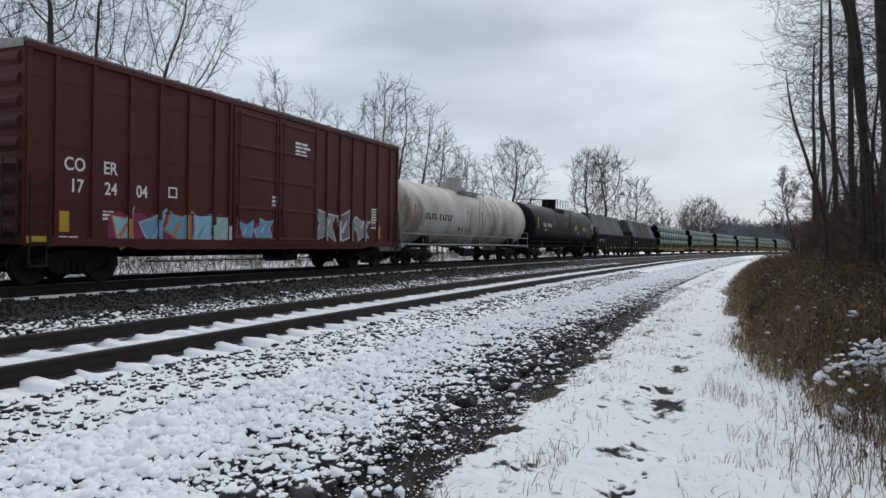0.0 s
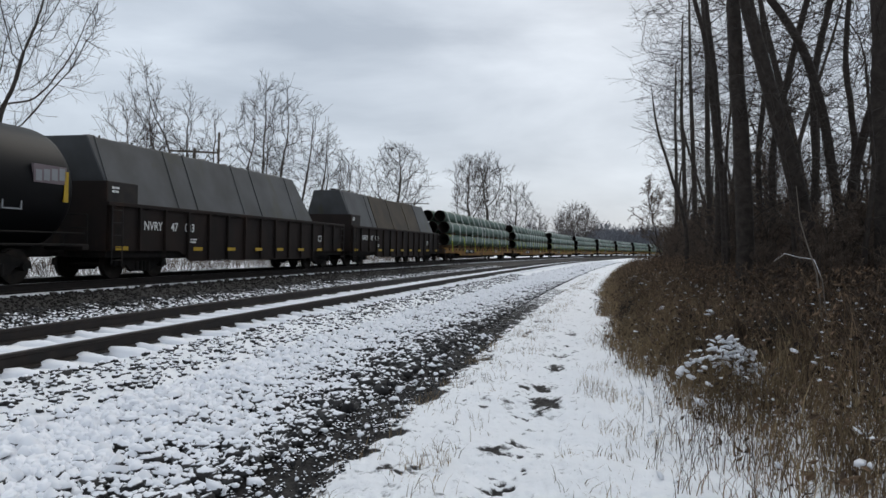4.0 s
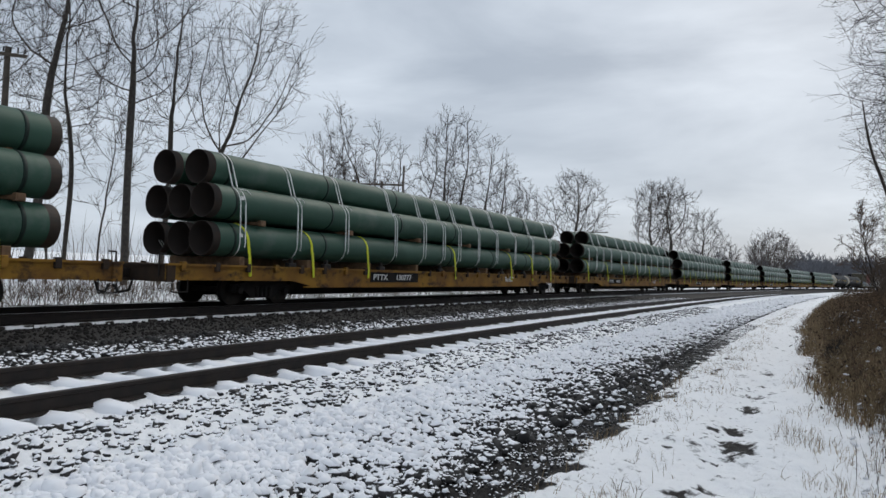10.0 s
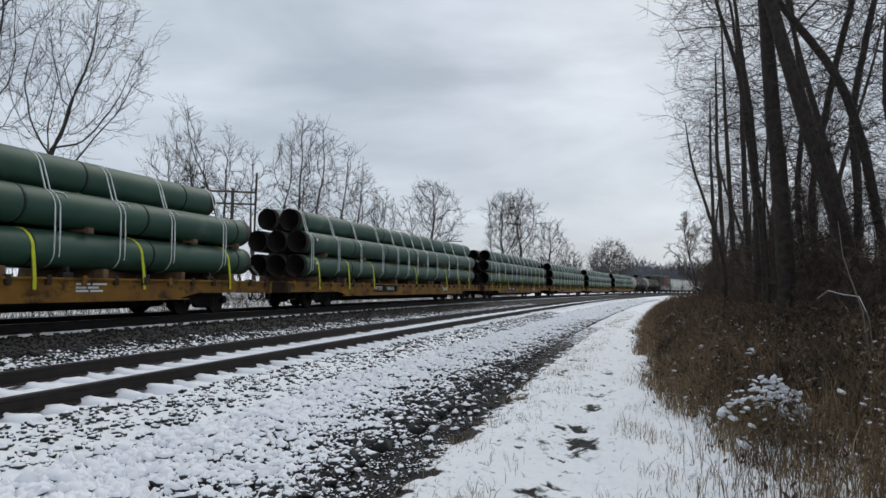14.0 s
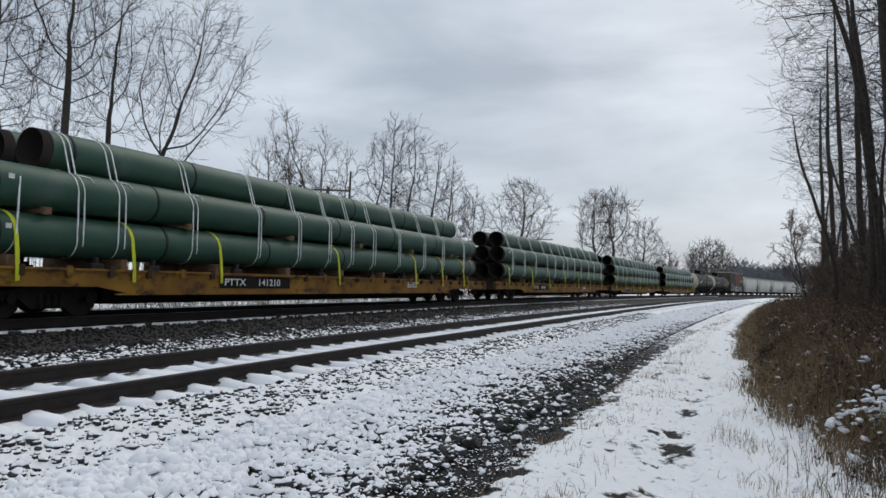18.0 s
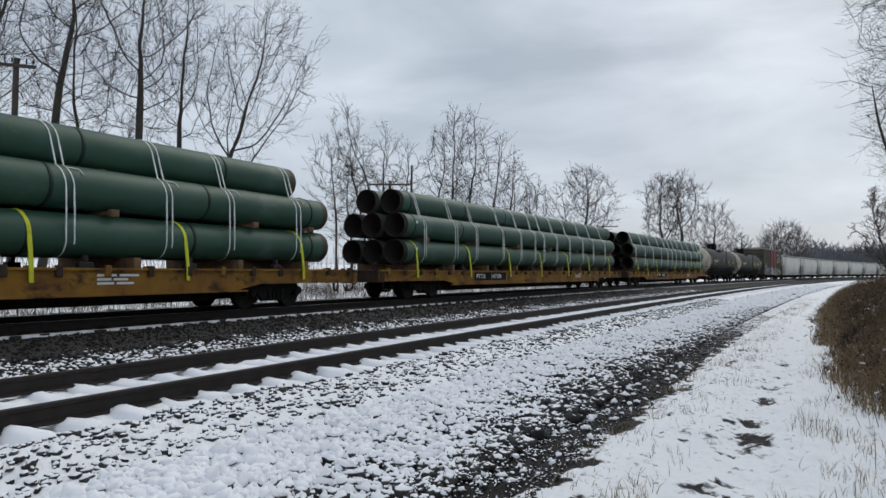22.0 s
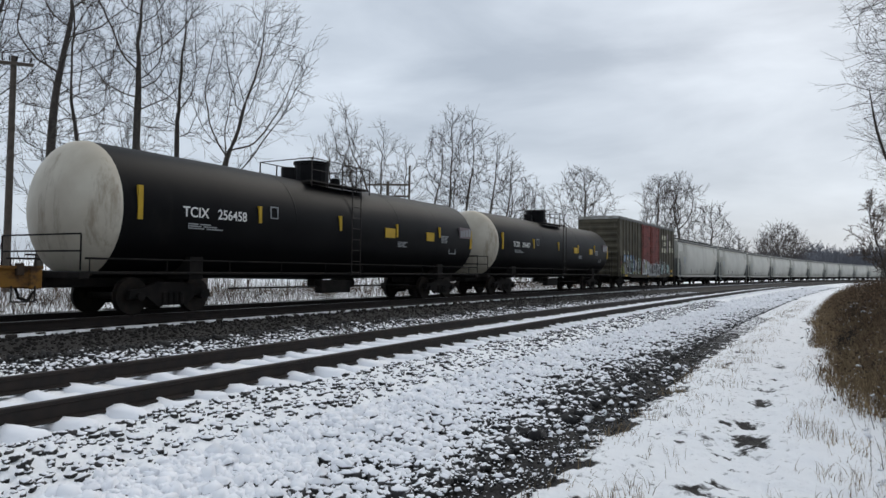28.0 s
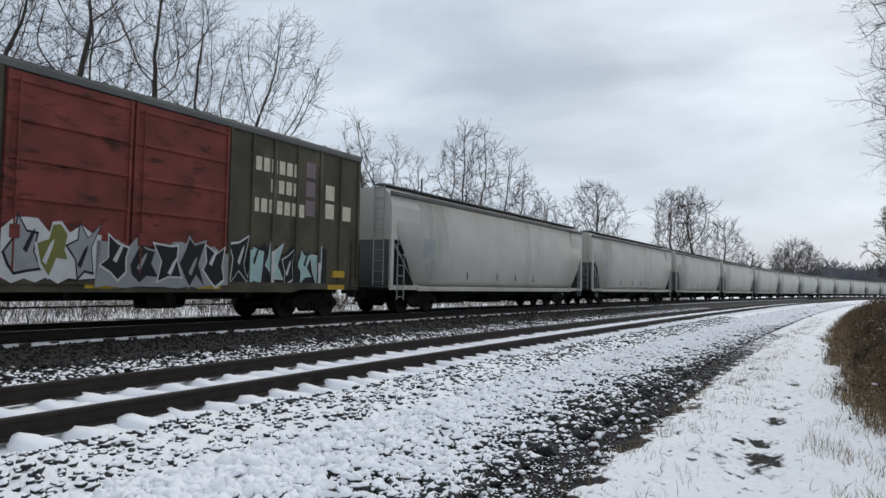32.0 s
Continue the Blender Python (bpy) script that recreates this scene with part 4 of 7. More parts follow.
def graffiti(car, x0, x1, z0, z1, palette, seed, y, n=7, name="graffiti", back=None, posts=(), wall_y=None):
    """Letters sprayed on the side; where posts stand proud of it, their faces are sprayed too."""
    rnd = random.Random(seed)
    w = (x1 - x0) / n
    h = z1 - z0
    if back:
        bm = bmesh.new()
        k = n * 3
        pts = [(x0 - 0.1 + (x1 - x0 + 0.2) * i / k, z0 + rnd.uniform(-0.02, 0.08) * h) for i in range(k + 1)] + [(x1 + 0.1 - (x1 - x0 + 0.2) * i / k, z0 + h * rnd.uniform(0.7, 1.0)) for i in range(k + 1)]
        panel(bm, pts, y - 0.0012, y)
        part("paint_cloud", bm, back, car)
    for i in range(n):
        fill, edge = palette[i % len(palette)]
        g = shard(rnd)
        ox, oz = x0 + i * w, z0 + 0.1 * h
        sx, sz = w * 1.02, h * rnd.uniform(0.78, 0.9)
        lean = rnd.uniform(-0.12, 0.16)
        q = [(a + lean * (b - 0.5) + rnd.uniform(-0.03, 0.03), b + rnd.uniform(-0.03, 0.03)) for a, b in g]
        m = (sum(a for a, b in q) / len(q), sum(b for a, b in q) / len(q))
        big = [(m[0] + (a - m[0]) * 1.16, m[1] + (b - m[1]) * 1.14) for a, b in q]
        bm = bmesh.new()
        panel(bm, [(ox + a * sx, oz + b * sz) for a, b in big], y - 0.0040 - 0.0008 * (i % 3), y - 0.0020)
        ob = part(name, bm, edge, car)
        bm = bmesh.new()
        panel(bm, [(ox + a * sx, oz + b * sz) for a, b in q], y - 0.0075 - 0.0008 * (i % 3), y - 0.0045)
        part("paint_fill", bm, fill, ob)
        c = (ox + rnd.uniform(0.3, 0.7) * sx, oz + rnd.uniform(0.3, 0.7) * sz)
        bm = bmesh.new()
        panel(bm, [(c[0] + a * sx * 0.5, c[1] + b * sz * 0.5) for a, b in ((-0.35, -0.3), (-0.1, -0.42), (0.3, 0.25), (0.38, 0.5), (0.1, 0.3))], y - 0.0110 - 0.0008 * (i % 3), y - 0.0080)
        part("paint_streak", bm, edge, ob)
    for px in posts:
        if x0 < px < x1:
            bm = bmesh.new()
            z = z0 + 0.12
            i = min(int((px - x0) / w), n - 1)
            box(bm, px - 0.057, px + 0.057, wall_y - 0.004, wall_y, z, z0 + h * rnd.uniform(0.6, 0.9))
            part("sprayed_post_face", bm, palette[i % len(palette)][rnd.randint(0, 1)], car)


def paint(name, c):
    return mat(name, c, 0.5, 0, tuple(v * 0.8 for v in c), 4, 0.5)


P_BLUE, P_CYAN, P_WHITE, P_PINK = paint("blue_paint", (0.16, 0.33, 0.46)), paint("pale_blue_paint", (0.30, 0.50, 0.60)), paint("chalky_white_paint", (0.55, 0.56, 0.56)), paint("magenta_paint", (0.22, 0.04, 0.10))
P_BLACK, P_YGREEN, P_ORANGE, P_GREY = paint("black_paint", (0.018, 0.018, 0.02)), paint("yellow_green_paint", (0.30, 0.31, 0.06)), paint("orange_paint", (0.45, 0.20, 0.05)), paint("grey_paint", (0.28, 0.29, 0.30))
P_MAUVE, P_RUST = paint("mauve_paint", (0.19, 0.15, 0.16)), paint("rust_paint", (0.13, 0.05, 0.035))
P_MOSS = paint("moss_paint", (0.17, 0.17, 0.05))
P_NAVY, P_TEAL = paint("navy_paint", (0.03, 0.05, 0.12)), paint("mint_paint", (0.36, 0.52, 0.50))


def red_boxcar():
    car, W = boxcar("red")
    y = -W - 0.022
    for t, x, z in (("CO", -7.22, 2.46), ("ER", -6.24, 2.46), ("17", -7.08, 2.0), ("24", -6.2, 2.0), ("04", -5.32, 2.0)):
        words(t, x, z, 0.40, car, M_WHITE, y - 0.004, squeeze=0.86)
    bm = bmesh.new()
    for a, b, c, d in ((-4.32, -4.28, 2.05, 2.32), (-4.07, -4.03, 2.05, 2.32), (-4.28, -4.07, 2.28, 2.32), (-4.28, -4.07, 2.05, 2.09)):
        box(bm, a, b, y - 0.003, y, c, d)
    part("stencil", bm, M_WHITE, car)
    posts = [-5.5, -4.6, -3.64, -2.69, -2.08, 2.17, 2.8, 3.65, 4.5, 5.45]
    graffiti(car, -6.0, -2.75, 0.76, 1.78, [(P_CYAN, P_ORANGE), (P_BLUE, P_CYAN), (P_BLUE, P_ORANGE), (P_CYAN, P_BLUE)], 5, y - 0.002, 4, back=P_PINK, posts=posts, wall_y=-W - 0.076)
    graffiti(car, -2.7, -1.75, 0.76, 1.78, [(P_TEAL, P_WHITE)], 6, y - 0.002, 1, back=P_TEAL, posts=posts, wall_y=-W - 0.076)
    graffiti(car, -1.75, -0.3, 0.95, 1.7, [(P_BLUE, P_CYAN)], 7, y - 0.052, 2, back=P_PINK)
    graffiti(car, 2.2, 5.75, 0.92, 2.12, [(P_GREY, P_WHITE), (P_MAUVE, P_WHITE)], 8, y - 0.002, 3, posts=posts, wall_y=-W - 0.076)
    bars(car, 0.9, 4.1, 0.9, 0.07, 4, M_WHITE, y - 0.052)
    bars(car, -6.24, 1.6, 0.45, 0.05, 3, M_WHITE, y)
    bars(car, -7.34, 1.0, 0.5, 0.05, 2, M_WHITE, y)
    bars(car, 5.95, 2.25, 0.5, 0.06, 8, M_WHITE, y)
    bars(car, -0.25, 2.3, 0.3, 0.07, 3, M_WHITE, y - 0.052)
    bm = bmesh.new()
    box(bm, -7.31, -7.08, y - 0.004, y, 1.14, 1.58)
    part("reflective_strip", bm, M_YEL, car)
    bm = bmesh.new()
    box(bm, -8.08, -7.65, -W - 0.094, -W - 0.088, 0.90, 1.04)
    part("reflective_strip", bm, M_YEL, car)
    bm = bmesh.new()
    box(bm, 6.4, 6.65, y - 0.004, y, 1.15, 1.65)
    part("reflective_strip", bm, M_YEL, car)
    return tagged(car, "red-brown ribbed boxcar with white lettering and blue graffiti", "railway boxcar", "cars of the freight train")


def olive_boxcar():
    car, W = boxcar("olive")
    y = -W - 0.022
    # the owner's name, as plain letter-sized blocks in its colour
    for count, x, z in ((6, 3.72, 3.95), (4, 4.3, 3.42), (7, 3.66, 2.86)):
        for i in range(count):
            bm = bmesh.new()
            a = x + i * 0.295
            box(bm, a, a + 0.215, y - 0.0035, y, z, z + 0.36, 0.001)
            part("name_block", bm, M_PALE, car)
    words("SS", -7.2, 2.42, 0.34, car, M_PALE, y - 0.004, squeeze=0.9)
    words("W", -6.2, 2.42, 0.34, car, M_PALE, y - 0.004, squeeze=0.9)
    bm = bmesh.new()
    box(bm, -7.22, -4.6, y - 0.006, y - 0.002, 1.88, 2.38)
    part("blue_panel", bm, paint("worn_blue_panel", (0.10, 0.17, 0.27)), car)
    words("67", -7.2, 1.97, 0.42, car, M_WHITE, y - 0.01, squeeze=0.8)
    words("89", -6.45, 1.97, 0.42, car, M_WHITE, y - 0.01, squeeze=0.8)
    words("0", -5.65, 1.97, 0.42, car, M_WHITE, y - 0.01, squeeze=0.8)
    for x, z, m in ((6.78, 3.7, M_PALE), (6.78, 3.15, M_PALE), (7.6, 3.15, M_PALE), (5.9, 4.25, P_MAUVE), (5.9, 3.7, P_MAUVE), (5.9, 3.15, P_MAUVE)):
        bm = bmesh.new()
        box(bm, x - 0.2, x + 0.2, y - 0.004, y, z - 0.22, z + 0.22)
        part("painted_square", bm, m, car)
    posts = [-7.3, -6.58, -5.79, -4.99, -4.28, -3.55, -2.66, 2.87, 3.63, 4.41, 5.34, 6.33]
    py = -W - 0.076
    graffiti(car, -7.6, -6.4, 0.85, 1.8, [(P_YGREEN, P_GREY), (P_GREY, P_MAUVE)], 3, y - 0.012, 2, back=P_MOSS, posts=posts, wall_y=py)
    graffiti(car, -6.4, -2.7, 0.9, 2.35, [(P_BLACK, P_WHITE), (P_BLACK, P_TEAL), (P_NAVY, P_WHITE)], 12, y - 0.002, 5, back=P_MOSS, posts=posts, wall_y=py)
    graffiti(car, -2.45, -0.7, 0.95, 2.2, [(P_GREY, P_BLACK), (P_MOSS, P_WHITE)], 15, y - 0.098, 3, back=P_WHITE)
    graffiti(car, -0.6, 2.7, 0.85, 1.95, [(P_BLACK, P_WHITE), (P_BLACK, P_GREY)], 18, y - 0.098, 5, back=P_GREY)
    graffiti(car, 2.95, 6.6, 0.85, 2.1, [(P_BLACK, P_WHITE), (P_TEAL, P_BLACK), (P_TEAL, P_WHITE)], 21, y - 0.002, 6, back=P_BLACK, posts=posts, wall_y=py)
    for a, b in ((-7.0, -6.4), (-0.9, -0.1), (1.9, 2.6), (6.7, 7.5)):
        bm = bmesh.new()
        box(bm, a, b, -W - 0.094, -W - 0.088, 0.84, 0.98)
        part("reflective_strip", bm, M_YEL, car)
    bm = bmesh.new()
    box(bm, 6.95, 7.5, y - 0.06, y, 1.2, 1.4)
    part("reflective_strip", bm, M_YEL, car)
    bm = bmesh.new()
    box(bm, -8.05, -7.4, y - 0.004, y, 1.2, 1.42)
    part("notice", bm, M_PALE, car)
    bm = bmesh.new()
    box(bm, -8.1, -7.36, y - 0.002, y + 0.001, 1.45, 1.95)
    part("paint_patch", bm, P_RUST, car)
    return tagged(car, "olive-grey boxcar with faded red double doors and graffiti", "railway boxcar", "cars of the freight train")


# -- tank car --
def tank_car(kind, mark="", number=""):
    grey, cream = kind == "grey", kind == "cream"
    car = new("tank_car")
    L, r, zc = (8.6, 1.50, 2.40) if grey else (8.95, 1.55, 2.35)
    body = M_GREY_TANK if grey else M_BLACK_TANK
    bm = bmesh.new()
    prof = []
    for i in range(9):
        a = math.pi / 2 * i / 8
        prof.append((-L + 0.75 - 0.75 * math.cos(a), max(r * math.sin(a), 0.02), zc))
    if grey:
        prof += [(-3.0, r, zc - 0.03), (-1.0, r + 0.02, zc - 0.07), (-0.85, r + 0.05, zc - 0.08), (-0.1, r + 0.05, zc - 0.08), (0.0, r + 0.01, zc - 0.06), (3.0, r, zc - 0.03)]
    else:
        prof += [(-4.0, r, zc), (0.0, r, zc - 0.05), (4.0, r, zc)]
    prof += [(-p[0], p[1], p[2]) for p in prof[8::-1]]
    rg = lathe(bm, prof, 40)
    bm.faces.new(rg[0])
    bm.faces.new(rg[-1])
    bmesh.ops.recalc_face_normals(bm, faces=bm.faces)
    if cream:
        for f in bm.faces:
            if f.calc_center_median().x < -L + 0.74:
                f.material_index = 1
    tank = part("tank", bm, body, car, "", True)
    if cream:
        tank.data.materials.append(M_CREAM)
    bm = bmesh.new()
    for x in ((-4.6, -1.9, 1.9, 4.6) if grey else (-5.4, -2.7, 0.0, 2.7, 5.4)):
        lathe(bm, [(x - 0.03, r - 0.004, zc), (x, r + 0.004, zc), (x + 0.03, r - 0.004, zc)], 40)
    part("weld_ring", bm, body, car, "", True)
    # dome, platform and rails on top
    zt = zc + r
    bm = bmesh.new()
    rod(bm, (-0.25, 0, zt - 0.15), (-0.25, 0, zt + 0.55), 0.55 if not grey else 0.42, 20)
    rod(bm, (-0.25, 0, zt + 0.55), (-0.25, 0, zt + 0.63), 0.60 if not grey else 0.46, 20)
    part("dome", bm, body, car)
    for vx, vh, vr in ((0.95, 0.25, 0.18), (-1.35, 0.32, 0.24)):
        bm = bmesh.new()
        rod(bm, (vx, 0, zt - 0.1), (vx, 0, zt + vh), vr, 12)
        part("valve_bonnet", bm, body, car)
    bm = bmesh.new()
    for sy in (-1, 1):
        box(bm, -1.5, 1.5, sy * 0.85 - 0.22, sy * 0.85 + 0.22, zt - 0.16, zt - 0.12)
    plat = part("platform", bm, M_DARK if not grey else M_HOPPER_END, car)
    bm = bmesh.new()
    for sy in (-1, 1):
        for x in (-1.5, -0.75, 0.0, 0.75, 1.5):
            rod(bm, (x, sy * 1.05, zt - 0.3), (x, sy * 1.05, zt + 0.55), 0.024, 6)
        for z in (0.2, 0.55):
            rod(bm, (-1.5, sy * 1.05, zt + z), (1.5, sy * 1.05, zt + z), 0.016, 6)
    for x in (-1.5, 1.5):
        rod(bm, (x, -1.05, zt + 0.55), (x, 1.05, zt + 0.55), 0.016, 6)
    part("railing", bm, M_DARK if not grey else M_HOPPER_END, plat)
    for sy in (-1, 1):
        ladder(car, -0.25, sy * (r + 0.1), 0.9, zt - 0.1, 0.45, 0.34, M_DARK if not grey else M_HOPPER_END)
    # underframe
    for d in (-1, 1):
        bm = bmesh.new()
        box(bm, min(d * 5.0, d * (L + 0.15)), max(d * 5.0, d * (L + 0.15)), -0.3, 0.3, 0.62, 0.98, 0.02)
        box(bm, min(d * (L - 0.1), d * (L + 0.15)), max(d * (L - 0.1), d * (L + 0.15)), -1.45, 1.45, 0.82, 0.98, 0.02)
        part("stub_sill", bm, M_UNDER if not grey else M_HOPPER_END, car)
        bm = bmesh.new()
        panel(bm, [(d * 5.8, 0.8), (d * 5.8, 1.35), (d * 6.2, 1.35), (d * 6.2, 0.8)], -1.3, 1.3)
        part("saddle", bm, M_UNDER, car)
        bm = bmesh.new()
        rod(bm, (d * (L + 0.1), -1.42, 1.0), (d * (L + 0.1), -1.42, 1.75), 0.018, 6)
        rod(bm, (d * (L + 0.1), 1.42, 1.0), (d * (L + 0.1), 1.42, 1.75), 0.018, 6)
        rod(bm, (d * (L + 0.1), -1.42, 1.75), (d * (L + 0.1), 1.42, 1.75), 0.018, 6)
        rod(bm, (d * (L + 0.1), -1.42, 1.4), (d * (L + 0.1), 1.42, 1.4), 0.018, 6)
        part("end_handrail", bm, M_UNDER if not grey else M_HOPPER_END, car)
        coupler(car, d * (L + 0.12), d)
        truck(car, d * (6.1 if grey else 6.5))
    bm = bmesh.new()
    for sy in (-1, 1):
        rod(bm, (-L, sy * 1.42, 1.42 if grey else 1.25), (L, sy * 1.42, 1.42 if grey else 1.25), 0.022, 6)
        x = -L + 0.1
        while x < L:
            rod(bm, (x, sy * 1.42, 0.95), (x, sy * 1.42, 1.25), 0.014, 5)
            x += 1.9
        rod(bm, (-L, sy * 1.42, 0.95), (L, sy * 1.42, 0.95), 0.035, 6)
    part("side_handrail", bm, M_UNDER if not grey else M_HOPPER_END, car)
    bm = bmesh.new()
    rod(bm, (0, 0, zc - r - 0.3), (0, 0, zc - r + 0.1), 0.25, 12)
    rod(bm, (1.6, 0.5, 0.62), (2.6, 0.5, 0.62), 0.18, 12)
    rod(bm, (-4.5, -0.8, 0.55), (4.5, -0.8, 0.55), 0.025, 6)
    box(bm, -0.9, 0.6, -1.0, -0.7, 0.35, 0.75, 0.03)
    part("outlet_valve", bm, M_UNDER, car)
    if grey:
        for i, x in enumerate((-6.45, -6.15, -5.85, -5.55, -5.0, -4.7, -4.4, -4.1, -3.8)):
            bm = bmesh.new()
            box(bm, x, x + 0.07, -r - 0.01, -r + 0.02, 2.1, 2.38)
            box(bm, x + 0.08, x + 0.2, -r - 0.01, -r + 0.02, 2.1 if i % 2 else 2.31, 2.17 if i % 2 else 2.38)
            part("mark_bar", bm, M_DARK, car)
        for x in (-7.6, -1.7, 0.35):
            bm = bmesh.new()
            box(bm, x, x + 0.08, -r - 0.01, -r + 0.04, 2.1, 2.7)
            part("rust_streak", bm, paint("rust_streak", (0.28, 0.17, 0.11)), car)
        rnd = random.Random(31)
        for i in range(5):
            pts = [(-2.6 + i * 0.4 + rnd.uniform(0, 0.3), 1.62 + ((q * 0.6) % 1.0) * 0.4) for q in range(4)]
            bm = bmesh.new()
            for a, b in zip(pts, pts[1:]):
                rod(bm, (a[0], -r * 0.93, a[1]), (b[0], -r * 0.93, b[1]), 0.014, 4)
            part("spray_scrawl", bm, M_DARK, car)
        bars(car, 4.5, 2.6, 0.9, 0.07, 4, M_HOPPER_END, -r - 0.01)
    else:
        if not cream:
            for x0, seed in ((-3.3, 4), (0.55, 9)):
                rnd = random.Random(seed)
                for i in range(4):
                    pts = [(x0 + i * 0.5 + rnd.uniform(0, 0.36), 2.2 + ((q * 0.6) % 1.0) * 0.42) for q in range(4)]
                    bm = bmesh.new()
                    for a, b in zip(pts, pts[1:]):
                        rod(bm, (a[0], -r - 0.008, a[1]), (b[0], -r - 0.008, b[1]), 0.013, 4)
                    part("chalk_scrawl", bm, P_MAUVE, car, "faint grey chalk scrawl")
        for x, z, w, h in ((-3.75, 2.42, 0.3, 0.34), (6.35, 1.75, 0.55, 0.3)):
            bm = bmesh.new()
            for a, b, c, d in ((0, w, 0, 0.035), (0, w, h - 0.035, h), (0, 0.035, 0.035, h - 0.035), (w - 0.035, w, 0.035, h - 0.035)):
                yy = -math.sqrt(max(r * r - (z + h / 2 - zc) ** 2, 0.5)) - 0.012
                box(bm, x + a, x + b, yy, yy + 0.03, z + c, z + d)
            part("stencil", bm, P_GREY, car)
        bm = bmesh.new()
        box(bm, 7.15, 8.15, -r - 0.012, -r + 0.06, 2.42, 2.85)
        notice = part("notice", bm, P_MAUVE, car, "grey data panel")
        for q in range(4):
            bm = bmesh.new()
            box(bm, 7.2 + q * 0.24, 7.38 + q * 0.24, -r - 0.016, -r - 0.011, 2.46 + 0.02 * q, 2.72 + 0.03 * q)
            part("notice_line", bm, P_GREY, notice)
        bm = bmesh.new()
        box(bm, L - 0.86, L - 0.73, -r - 0.012, -r + 0.06, 2.0, 2.75)
        part("reflective_strip", bm, M_YEL, car)
        words(mark, -6.65, 2.28, 0.34, car, M_WHITE, -r - 0.012, squeeze=1.0)
        words(number, -5.6, 2.28, 0.34, car, M_WHITE, -r - 0.012, squeeze=0.95)
        bars(car, -6.5, 2.1, 1.1, 0.03, 3, P_GREY, -r - 0.012)
        bars(car, 2.5, 2.05, 0.7, 0.03, 4, P_GREY, -r - 0.012)
        bars(car, 5.6, 2.4, 0.7, 0.035, 5, P_GREY, -r - 0.012)
        for x, z, w, h, m in ((-4.2, 2.5, 0.1, 0.45, M_YEL), (-0.75, 2.5, 0.1, 0.45, M_YEL), (1.75, 2.35, 0.6, 0.32, M_YEL), (2.45, 2.45, 0.08, 0.45, M_YEL), (4.5, 2.35, 0.55, 0.32, M_YEL), (5.45, 2.55, 0.08, 0.4, M_YEL), (-7.85, 2.5, 0.12, 0.75, M_YEL)):
            bm = bmesh.new()
            box(bm, x, x + w, -r - 0.02, -r + 0.05, z - h / 2, z + h / 2)
            part("reflective_strip", bm, m, car)
    return tagged(car, "dirty white tank car with a walkway on top" if grey else ("black tank car with a cream end and yellow reflectors" if cream else "black tank car with white lettering and yellow reflectors"), "tank car", "cars of the freight train")


